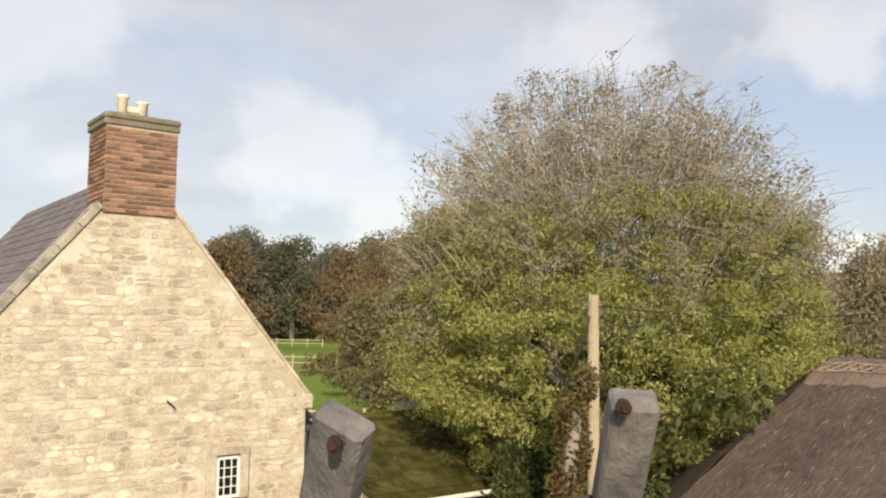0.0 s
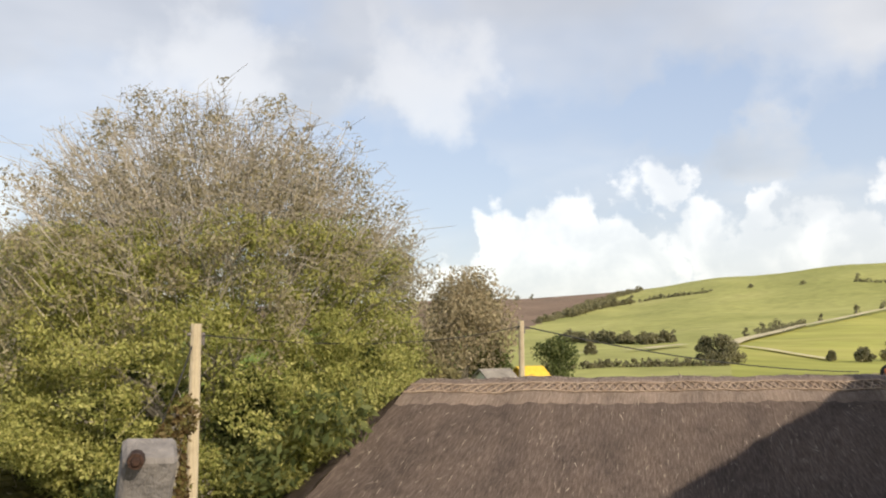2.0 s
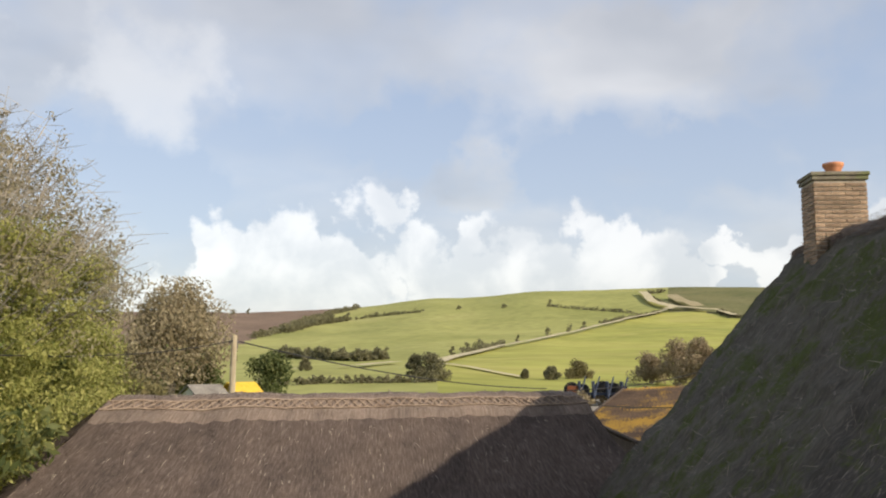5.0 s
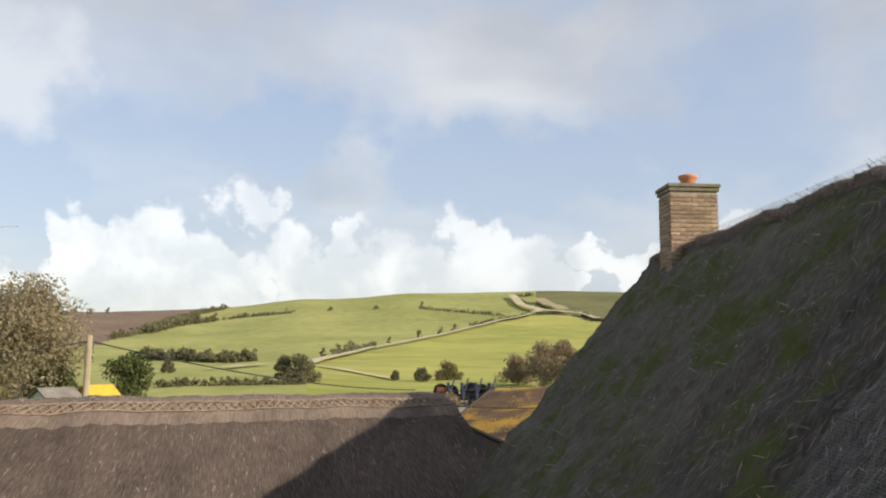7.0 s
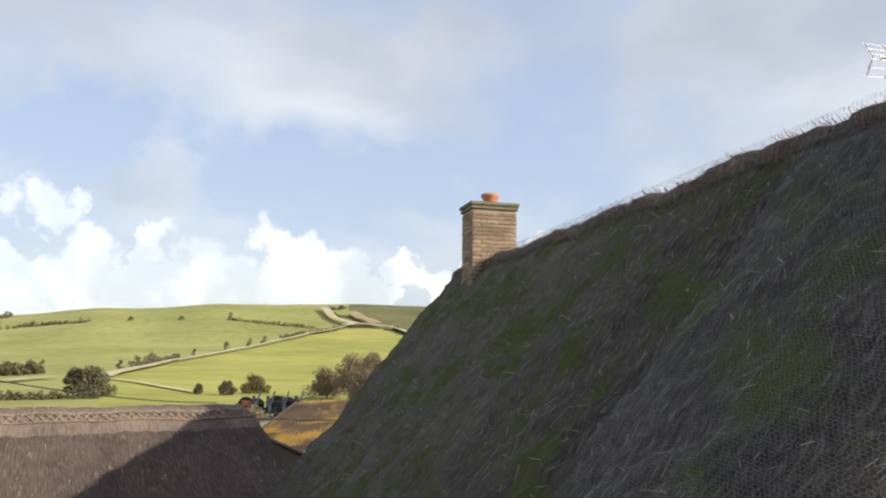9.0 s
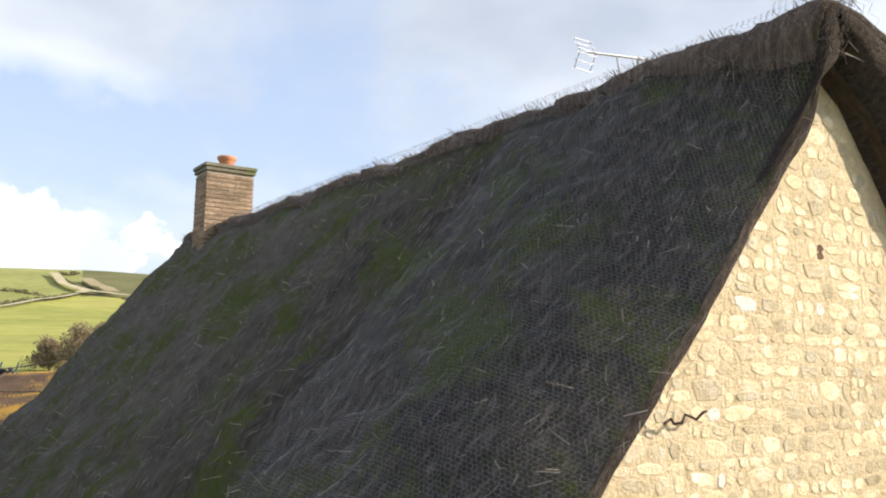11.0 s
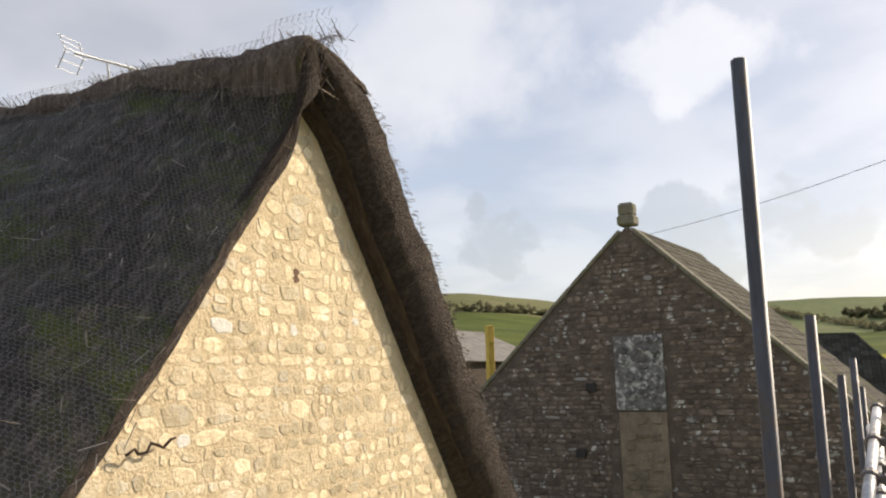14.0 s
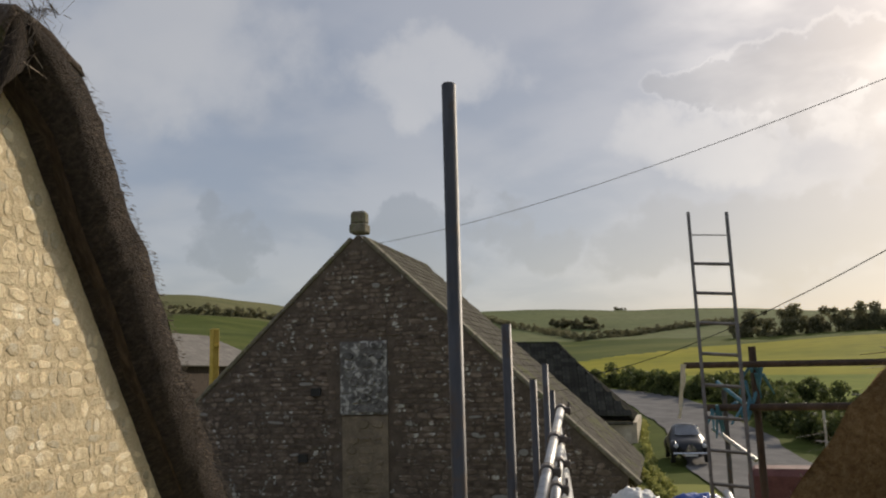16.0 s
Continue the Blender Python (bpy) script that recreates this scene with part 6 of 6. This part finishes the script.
# ================= trees =================
def ash_tree():
    """The big ash: bare pale twigs above, yellow-green leaves below."""
    r = np.random.default_rng(14)
    at = bearing(10.9, 17.6, -4.5)
    t = thing("ash_tree", at, "large spreading ash tree, thin and grey at the top, yellow-green below", "tree")
    wood, twigs, tips = limbs(r, (0, 0, -0.3), 3.0, 4, levels=4, r0=0.28, kids=4, lean=0.9)
    R = 4.0

    def fit(p):
        """Draw the crown into a broad dome."""
        q = Vector((p.x, p.y, 0))
        lim = 9.6
        k = (q.length / R) ** 2 + (max(0, p.z - 3.4) / (lim - 3.4)) ** 2
        return Vector((p.x, p.y, p.z)) if k < 1 else Vector((p.x / math.sqrt(k), p.y / math.sqrt(k), 3.4 + (p.z - 3.4) / math.sqrt(k) if p.z > 3.4 else p.z))
    for b in (wood, twigs):
        for v in b.verts:
            v.co = fit(v.co)
    part("trunk", wood, M["bark"], t)
    # fine upright shoots through the crown
    shoots = bmesh.new()
    tops = []
    for i in range(1700):
        a, rr2 = r.random() * math.tau, 4.55 * math.sqrt(r.random()) * 0.99
        zt = 3.4 + 5.9 * max(0.02, 1 - (rr2 / 4.65) ** 3) ** 0.42 * (0.66 + 0.38 * r.random())
        top = Vector((rr2 * math.cos(a), rr2 * math.sin(a), zt))
        if zt < 5.6:
            continue
        low = Vector((top.x * 0.72 + r.normal() * 0.25, top.y * 0.72 + r.normal() * 0.25, zt - 0.6 - 0.9 * r.random()))
        mid = low.lerp(top, 0.5) + Vector(r.normal(size=3)) * 0.08
        tube(shoots, low, mid, 0.010, 0.008, 3, False)
        tube(shoots, mid, top, 0.008, 0.003, 3, False)
        tops.append(top)
        for q in range(4):
            p = low.lerp(top, 0.25 + 0.75 * r.random())
            e = p + Vector((r.normal() * 0.3, r.normal() * 0.3, 0.02 + 0.22 * r.random()))
            tube(shoots, p, e, 0.006, 0.003, 3, False)
    part("twig_spray", twigs, M["twig"], t)
    part("shoot_spray", shoots, M["twig"], t, "bare pale shoots")
    low_c, dry_c = [], []
    for i in range(1700):
        a, u = r.random() * math.tau, r.random()
        z = -0.1 + 6.7 * u ** 0.85
        rim = R * 1.06 * (math.sqrt(max(0.05, 1 - (max(0, z - 3.2) / 5.8) ** 2)) if z > 3.2 else 0.38 + 0.64 * max(0, z - 0.9) / 2.3)
        rad = rim * (0.62 + 0.40 * r.random())
        low_c.append(((rad * math.cos(a), rad * math.sin(a), z), 0.22 + 0.26 * r.random()))
    for i, p in enumerate(tops):
        if i % 3 == 0:
            q = p - UP * (0.1 + 1.5 * r.random())
            dry_c.append((tuple(q), 0.30))
        if i % 9 == 0:
            dry_c.append((tuple(p), 0.12))
    part("crown", leaf_cloud(low_c, 290000, 0.037, r, 0.6), M["leaf_green"], t, "yellow-green leaf sprays")
    part("crown", leaf_cloud(dry_c, 42000, 0.038, r, 0.9), M["leaf_dry"], t, "thin withered upper leaves")
    # Inner clumps take the dark leaf colour to paint the crown's shade.
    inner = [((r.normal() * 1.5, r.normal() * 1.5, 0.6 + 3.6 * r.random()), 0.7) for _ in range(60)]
    part("crown", leaf_cloud(inner, 14000, 0.085, r, 0.8), M["leaf_dark"], t, "inner leaves, shade put into their colour")


ash_tree()
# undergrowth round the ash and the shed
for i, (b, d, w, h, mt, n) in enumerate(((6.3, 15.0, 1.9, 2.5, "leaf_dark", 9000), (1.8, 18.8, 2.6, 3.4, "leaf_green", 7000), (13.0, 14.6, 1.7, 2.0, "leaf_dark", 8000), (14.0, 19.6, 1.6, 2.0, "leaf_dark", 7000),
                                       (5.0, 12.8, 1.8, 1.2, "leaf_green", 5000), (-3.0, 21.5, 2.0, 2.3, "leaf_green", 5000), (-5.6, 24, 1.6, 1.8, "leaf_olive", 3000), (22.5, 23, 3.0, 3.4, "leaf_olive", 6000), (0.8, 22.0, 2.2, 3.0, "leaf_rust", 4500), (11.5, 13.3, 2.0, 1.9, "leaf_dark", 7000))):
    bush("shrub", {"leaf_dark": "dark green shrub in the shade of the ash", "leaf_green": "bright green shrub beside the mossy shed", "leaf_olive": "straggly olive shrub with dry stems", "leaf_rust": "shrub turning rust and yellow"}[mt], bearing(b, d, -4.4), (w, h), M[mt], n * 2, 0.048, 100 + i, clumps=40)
iv = thing("ivy_stump", bearing(8.6, 12.4, -4.4), "leaning dead stump clad in brown ivy", "stump")
bm = bmesh.new()
tube(bm, (-0.35, 0, -0.2), (0.10, 0, 3.55), 0.16, 0.09, 8)
part("stump", bm, M["bark"], iv)
part("ivy", leaf_cloud([((-0.35 + 0.45 * f + 0.08 * math.sin(f * 20), 0.1 * math.cos(f * 17), 0.1 + 3.5 * f), 0.30 - 0.06 * f) for f in [i / 20 for i in range(21)]], 5000, 0.05, np.random.default_rng(3), 1.0), M["leaf_ivy"], iv)
# middle distance: olive trees behind the shed
for i, (b, d, w, h, mt) in enumerate(((-0.6, 31, 5.6, 6.2, "leaf_olive"), (-4.6, 45, 5.0, 6.0, "leaf_olive"), (-3.6, 66, 9.0, 11.0, "leaf_russet"), (3.5, 45, 9, 9, "leaf_olive"), (22.0, 38, 5, 5.2, "leaf_olive"), (25.0, 30, 3, 4.0, "leaf_olive"))):
    bush("tree", {"leaf_olive": "olive-green tree thinning in autumn", "leaf_russet": "tree in rusty autumn leaf"}[mt], bearing(b, d, land(b, d)), (w, h), M[mt], 16000, 0.11, 140 + i, "tree", clumps=34)
bush("round_tree", "rounded tree in brown autumn leaf beyond the barn", bearing(27.6, 47, land(27.6, 47)), (7.0, 8.8), M["leaf_brown"], 22000, 0.11, 160, "tree", clumps=60)
bush("round_tree", "dark green lower trees beyond the barn", bearing(29.3, 48, land(29.3, 48)), (4.2, 4.6), M["leaf_dark"], 7000, 0.10, 161, "tree", clumps=26)
bush("round_tree", "dark green lower trees beyond the barn", bearing(33.6, 46, land(33.6, 46)), (3.8, 4.6), M["leaf_dark"], 7000, 0.10, 162, "tree", clumps=26)
# far wood across the field
wr = np.random.default_rng(77)
for i in range(26):
    b = -24 + 30 * i / 25 + wr.normal() * 0.4
    d = 125 + 40 * wr.random()
    k = ("leaf_wood", "leaf_grey", "leaf_wood", "leaf_russet", "leaf_grey")[i % 5] if b < -6.5 else ("leaf_russet", "leaf_wood", "leaf_russet")[i % 3]
    bush("woodland_tree", {"leaf_wood": "dark green woodland tree across the field", "leaf_grey": "grey-green thinning woodland tree across the field", "leaf_russet": "russet woodland tree across the field"}[k],
         bearing(b, d, land(b, d)), (10 + 4 * wr.random(), 15.5 + 4.5 * wr.random()), M[k], 9000, 0.30, 200 + i, "tree", clumps=60, group="far wood")
hedge("dark shadowed undergrowth below the far wood", [(-24, 150), (-10, 160), (6, 170)], 7.0, M["leaf_wood"], 16000, 0.4, 31, 0.9)
hedge("scrub hedge beside the paddock", [(-9, 60), (-5, 75), (0, 70)], 2.0, M["leaf_olive"], 5000, 0.16, 32)
# hedges on the downs
hedge("dark hedgerow at the foot of the hill", [(34.3, 215), (36.3, 196), (38.0, 184), (39.8, 178), (41.6, 190)], 3.1, M["leaf_far"], 11000, 0.36, 41, 0.7)
hedge("low hedge across the pasture", [(33, 92), (35.3, 92), (38, 94), (41.6, 94), (45, 94)], 1.1, M["leaf_far"], 5000, 0.16, 42, 0.5)
hedge("low bank of scrub beside the chalk track", [(56.2, 505), (57.6, 528), (58.7, 548), (60.0, 585)], 3.4, M["leaf_far"], 2600, 0.5, 43, 0.6)
hedge("low bank of scrub beside the chalk track", [(46.8, 232), (48.2, 262), (49.6, 322)], 2.2, M["leaf_far"], 2200, 0.34, 47, 0.35)
hedge("belt of dark gorse up the brown hill", [(32.8, 486), (34.5, 557), (35.8, 643), (37.6, 742), (39.7, 884)], 6.0, M["leaf_far"], 9000, 0.8, 44, 0.9)
hedge("belt of dark gorse below the bare hill", [(34.9, 545), (35.6, 575), (36.9, 625), (39.0, 668)], 7.5, M["leaf_far"], 7000, 0.8, 48, 0.9)
hedge("thin far hedge along the upper pasture", [(39.5, 685), (40.8, 692), (42.3, 668), (44.2, 658)], 4.0, M["leaf_far"], 1300, 0.8, 45, 0.1)
hedge("thin far hedge along the upper pasture", [(52.6, 638), (54.5, 622), (56.2, 605), (58.6, 580)], 3.0, M["leaf_far"], 1100, 0.7, 49, 0.1)
hedge("far hedge along the hilltop field", [(63.7, 577), (64.8, 535), (67, 500)], 4.0, M["leaf_far"], 1600, 0.7, 46, 0.5)
hedge("strip of scrub at the top of the chalk track", [(59.3, 780), (60.4, 800)], 5.0, M["leaf_far"], 500, 0.9, 50, 0.9)
hedge("scrub between the chalk tracks", [(59.6, 715), (60.3, 660), (60.9, 625)], 3.0, M["leaf_far"], 700, 0.7, 59, 0.9)
for i, (b, d, w, h) in enumerate(((46.05, 221, 1.8, 2.4), (47.07, 242, 3.2, 3.8), (47.94, 256, 4.6, 3.6), (49.28, 318, 4.6, 3.6), (50.62, 367, 3.0, 3.4), (52.62, 410, 4.6, 4.6), (54.09, 446, 4.4, 6.4), (55.05, 468, 4.4, 5.4), (46.57, 676, 5, 4), (49.64, 660, 5, 3.6), (52.8, 636, 6, 6.0), (31.4, 925, 10, 6), (32.4, 925, 6, 7))):
    bush("hillside_bush", "small dark bush by the track on the hill" if d < 600 else "lone dark bush on the upper pasture", bearing(b, d, land(b, d)), (w, h), M["leaf_far"], 500, 0.10 * math.sqrt(d / 60), 300 + i, "bush", clumps=12, group="hillside bushes")
for i, (b, d, w, h, mt) in enumerate(((44.6, 97, 3.8, 3.2, "leaf_far"), (43.5, 98, 2.2, 3.2, "leaf_far"), (36.15, 125, 1.6, 1.9, "leaf_far"), (54.5, 108, 3.4, 2.2, "leaf_olive"), (52.7, 104, 2.0, 1.6, "leaf_far"), (62.2, 84, 4.2, 5.0, "leaf_bare"), (60.9, 88, 4.4, 4.8, "leaf_bare"), (59.2, 92, 4.4, 3.2, "leaf_bare"), (64.0, 82, 4.6, 4.0, "leaf_bare"), (50.9, 104, 0.9, 1.3, "leaf_far"))):
    bush("field_tree", {"leaf_far": "dark rounded tree standing in the pasture", "leaf_olive": "grey-green bushy tree by the farmyard", "leaf_bare": "thin brownish tree by the farmyard"}[mt], bearing(b, d, land(b, d)), (w, h), M[mt], 5200, 0.13, 260 + i, "tree", clumps=40)
# southern side
hedge("rough green hedge bank along the lane", [(143, 76), (146.3, 73), (150.4, 60), (154.4, 51), (158, 39), (162, 34)], 2.1, M["leaf_dark"], 34000, 0.13, 51, 0.95)
hedge("bramble bank above the lane", [(152.5, 60), (156, 54), (162, 47), (168, 44)], 2.0, M["leaf_dark"], 16000, 0.13, 60, 0.95)
hedge("roadside weeds and long grass", [(148.0, 44), (147.9, 36), (148.2, 29), (149.2, 25)], 0.3, M["leaf_green"], 9000, 0.05, 52, 0.95)
hedge("grassy weeds at the foot of the wall", [(147.3, 30), (148.5, 24), (150.5, 23.5)], 0.3, M["leaf_green"], 4500, 0.045, 53, 0.9)
hedge("line of dark trees on the ridge field", [(154.6, 256), (157.7, 240), (160.3, 245), (163.1, 245), (167, 245)], 8.6, M["leaf_far"], 26000, 0.42, 54, 0.8)
hedge("dark hedge between the far fields", [(144.2, 775), (146.5, 803), (149.1, 888), (151.6, 946), (154.6, 1000)], 9.0, M["leaf_far"], 9000, 1.2, 55, 0.7)
hedge("dark hedge falling across the far slope", [(137.6, 1150), (139.7, 980), (142.0, 912), (144.2, 800)], 9.0, M["leaf_far"], 8000, 1.1, 62, 0.8)
hedge("copse on the far slope", [(142.6, 985), (144.3, 965), (145.8, 958)], 15.0, M["leaf_far"], 6000, 1.3, 56, 0.9)
hedge("hedge across the far hillside", [(115, 565), (117.1, 561), (120.7, 554), (123.3, 575), (126, 580)], 8.0, M["leaf_far"], 7000, 0.8, 57, 0.9)
hedge("small clump of trees on the skyline", [(146.9, 1480), (147.6, 1480)], 7.0, M["leaf_far"], 900, 1.4, 58, 0.9)


# ================= farm buildings beyond =================
def gabled(name, label, at, bear, length, half, eave, ridge, roof_mat, wall_mat, cat="shed", ribs=0):
    t = thing(name, frame_at(at, bear), label, cat)
    bm = bmesh.new()
    prism(bm, [(-half, -1.5), (half, -1.5), (half, eave), (0, ridge - 0.05), (-half, eave)], 0.15, length - 0.15)
    part("wall", bm, wall_mat, t)
    sl = math.atan2(ridge - eave, half)
    for s in (-1, 1):
        bm = bmesh.new()
        m = Matrix.Translation((length / 2, s * half * 0.53, ridge - half * 0.53 * math.tan(sl) + 0.02)) @ Matrix.Rotation(-s * sl, 4, "X")
        box(bm, (0, 0, 0), (length, half * 1.08 / math.cos(sl), 0.06), m)
        if ribs:
            n = int(length / ribs)
            for i in range(n):
                box(bm, (-length / 2 + (i + 0.5) * ribs, 0, 0.04), (ribs * 0.45, half * 1.08 / math.cos(sl), 0.04), m)
        part("roof_slope", bm, roof_mat, t)
    return t


rusty = thing("rusty_shed", (0, 0, -3.9), "low farm shed with a rusty sheet roof gold with lichen", "shed")
RO = Vector((0, 0, -3.9))
R_TL, R_TR, R_BL, R_BR = sight(57.6, -1.84, 33), sight(65.5, -1.3, 36), sight(55.1, -3.85, 29), sight(60.5, -6.1, 20.5)


def rust_place(i, j, lift=0.0):
    u, v = i / 66, j / 12
    p = R_TL.lerp(R_TR, u).lerp(R_BL.lerp(R_BR, u), v)
    return tuple(p - RO + UP * (0.03 * math.cos(i * math.pi) + lift))


part("roof_slope", sheet(66, 12, rust_place, uv=lambda i, j: (i * 0.16, j * 0.4)), M["rust_roof"], rusty, "corrugated roof streaked with rust and lichen")
part("soffit", sheet(66, 12, lambda i, j: rust_place(i, j, -0.09)), M["timber_dark"], rusty)
part("wall", sheet(12, 4, lambda i, j: tuple(R_BL.lerp(R_BR, i / 12) - RO + Vector((0.25, 0.2, -0.1 - 0.6 * j)))), M["timber_dark"], rusty, "dark boarded wall under the eave")
part("wall", sheet(8, 4, lambda i, j: tuple(R_TL.lerp(R_BL, i / 8) - RO + Vector((0.2, -0.2, -0.1 - 0.6 * j)))), M["timber_dark"], rusty)
for i in range(2):
    a, b = (R_BL, R_BR) if i else (R_TL, R_BL)
    part("fascia", tube(bmesh.new(), a - RO, b - RO, 0.05, None, 6), M["timber_dark"], rusty)
gabled("yellow_roofed_shed", "small shed with a bright ochre roof", bearing(31.0, 43, land(31.0, 43)), 85, 1.7, 1.0, 2.25, 2.98, M["canvas_yellow"], M["canvas_yellow"])
gabled("grey_roofed_shed", "small shed with a grey tiled roof", bearing(28.5, 42, land(28.5, 42)), 85, 1.9, 1.1, 2.2, 2.92, M["grey_sheet"], M["whitewash"])
gabled("white_cottage", "low white cottage glimpsed behind the tree", bearing(17.8, 25, -4.4), 110, 3.5, 2.0, 1.9, 3.1, M["stone_tile"], M["whitewash"], "house")
gabled("corrugated_shed", "farm shed with a grey corrugated roof beyond the barn", bearing(112.5, 46, -4), 150, 11.0, 4.5, 5.0, 6.9, M["grey_sheet"], M["timber_dark"])
bm = bmesh.new()
yp = sight(120.0, 2.9, 31)
box(bm, (0, 0, 0), (0.25, 0.25, 5.6), None, 0.02)
box(bm, (0, 0, 2.2), (0.5, 0.12, 0.12), None, 0.02)
tagged(part("ochre_post", bm, M["yellow_paint"]), "tall ochre painted steel post behind the barn", "post").location = (yp.x, yp.y, -0.9)
# farm machinery in the yard
mach = thing("farm_implement", frame_at(bearing(55.75, 62, land(55.7, 62) - 0.35), 140), "folded dark blue farm implement with black tyres", "machinery")
bm = bmesh.new()
for x0 in (-1.5, -0.5, 0.5, 1.5):
    box(bm, (x0, 0, 1.5), (0.12, 1.2, 1.2), None, 0.02)
    tube(bm, (x0, -0.6, 1.0), (x0 + 0.5, 0.4, 2.4), 0.06)
box(bm, (0, 0, 1.2), (3.6, 0.2, 0.2), None, 0.02)
part("implement_frame", bm, M["machine_blue"], mach)
for i, (x0, r0) in enumerate(((-2.0, 0.55), (-1.2, 0.5), (0.2, 0.6), (1.0, 0.55), (1.7, 0.45))):
    bm = bmesh.new()
    tube(bm, (x0, 0.9, r0 + 0.9), (x0 + 0.1, 1.2, r0 + 0.9), r0, None, 16)
    w = part("wheel", bm, M["tyre"], mach)
    part("rim", tube(bmesh.new(), (x0, 1.19, r0 + 0.9), (x0 + 0.1, 1.23, r0 + 0.9), r0 * 0.5, None, 12), M["machine_blue"], w)
for b, d, s, mt in ((53.95, 62, 0.7, "orange"),):
    bm = bmesh.new()
    box(bm, (0, 0, 0.7), (0.4, s, 1.4), None, 0.05)
    box(bm, (0.1, 0, 1.0), (0.6, s * 0.6, 0.2), None, 0.03)
    tagged(part("trailer_board", bm, M[mt]), "faded orange farm trailer board in the yard", "machinery").location = bearing(b, d, land(b, d))
hedge("rough scrub behind the farmyard", [(53, 60), (57, 64), (60, 62)], 1.6, M["leaf_brown"], 2500, 0.14, 61)

# paddock fences
def fence(label, a, b, n):
    gz = lambda p: land_at(p.x, p.y)
    t = thing("rail_fence", (a.x, a.y, gz(a)), label, "fence")
    for i in range(n + 1):
        p = a.lerp(b, i / n)
        bm = bmesh.new()
        box(bm, (p.x - a.x, p.y - a.y, gz(p) - gz(a) + 0.55), (0.11, 0.11, 1.3), None, 0.01)
        part("post", bm, M["pole_wood"], t)
    for z in (0.55, 1.0):
        bm = bmesh.new()
        for i in range(n):
            p, q = a.lerp(b, i / n), a.lerp(b, (i + 1) / n)
            tube(bm, (p.x - a.x, p.y - a.y, gz(p) - gz(a) + z), (q.x - a.x, q.y - a.y, gz(q) - gz(a) + z), 0.05, None, 4)
        part("rail", bm, M["pole_wood"], t)


fence("grey timber paddock fence across the field", bearing(-14, 70), bearing(-7, 66), 5)
fence("grey timber post and rail fence behind the shed", bearing(-9, 30), bearing(-5, 29), 2)
fence("white paddock rail far across the field", bearing(-14, 118), bearing(-8, 116), 6)

# ================= pieces of wall, roof and chimney =================
brick_shaft(stack, 0.62, 0.84, 1.3, 3.08, 0.075, 0.225, M["brick_buff"], 61)
brick_shaft(stack2, 0.98, 1.12, 1.55, 2.94, 0.075, 0.225, M["brick"], 62)
rubble(house_wall, in_house, -3.6, 3.6, -3.1, 1.6, (0.06, 0.15), (0.07, 0.29), 0.0035, M["stone_buff"], M["stone_buff_far"], 71, 300, 0.03, (0.3, 0.2), house_special, loose=0.6, square=14, uneven=0.24)
rubble(cot_wall, in_cot, -CW, CW, -4.4, 2.3, (0.07, 0.19), (0.12, 0.52), 0.008, M["stone_pale"], M["stone_pale_far"], 72, 300, 0.03, (0, 0), None, "stone", 0.35, 22, 0.10)
rubble(db_wall, in_dark, -7.3, 7.3, -4.6, 4.1, (0.11, 0.20), (0.16, 0.55), 0.022, M["stone_dark"], M["stone_dark_far"], 73, 300, 0.04, (0, 1), None, "stone", 0.5, 12, 0.18)
rubble(db_wall, in_block, -0.9, 0.6, -1.0, 1.05, (0.2, 0.3), (0.25, 0.5), 0.06, M["stone_lichen"], M["stone_lichen"], 74, 60, -0.01, square=16, uneven=0.12)
rubble(db_wall, in_door, -0.9, 0.55, -4.7, -1.05, (0.2, 0.32), (0.3, 0.55), 0.05, M["stone_tan"], M["stone_tan"], 75, 60, 0.0, square=16, uneven=0.12)


def slope_place(x_of, s, top, grad, lift):
    a = math.atan(grad)

    def at(u, v):
        y = s * v * math.cos(a)
        return Matrix.Translation((u, y, top - abs(y) * grad + lift)) @ Matrix.Rotation(-s * a, 4, "X") if s > 0 else Matrix.Translation((u, y, top - abs(y) * grad + lift)) @ Matrix.Rotation(a, 4, "X") @ Matrix.Rotation(math.pi, 4, "Z")
    return at


tiles(cot_roof[1], 0.5, 8.8, 5.0, slope_place(None, 1, CT - 0.06, CS, 0.03), (0.28, 0.24), M["slate"], 81)
tiles(db_slopes[-1], 0.6, 7.1, 10.2, slope_place(None, -1, DT - 0.02, DS, 0.04), (0.36, 0.30), M["stone_tile"], 82)
W_N = W_X.cross(W_Y).normalized()
W_N = W_N if W_N.z > 0 else -W_N
W_LEN = (W_C - W_R).dot(W_Y)
W_RUN = (W_C - W_R).dot(W_X)
tr = np.random.default_rng(83)
bm = bmesh.new()
box(bm, (0, 0, 0), (1, 1, 1))
tile_me = mesh_of("tile", bm)
tile_me.materials.append(M["dark_tile"])
for r in range(int(W_LEN / 0.30)):
    v = (r + 0.5) * 0.30
    u = W_RUN * v / W_LEN - 0.12 - 0.17 * (r % 2)
    for c in range(18):
        ob = new("tile", tile_me)
        ob.parent = wing_slope
        m = Matrix((W_X, W_Y, W_N)).transposed().to_4x4()
        m.translation = W_R - WO + W_X * (u - c * 0.34) + W_Y * v + W_N * 0.035
        ob.matrix_basis = m @ Matrix.Rotation(-0.05 + (tr.random() - 0.5) * 0.03, 4, "X") @ Matrix.Diagonal((0.325, 0.335, 0.02 + 0.02 * tr.random(), 1))
tiles(shed_slopes[-1], -0.25, 5.7, 2.8, slope_place(None, -1, -2.09, math.tan(SL), 0.02), (0.24, 0.20), M["moss_roof"], 85, thick=0.03)
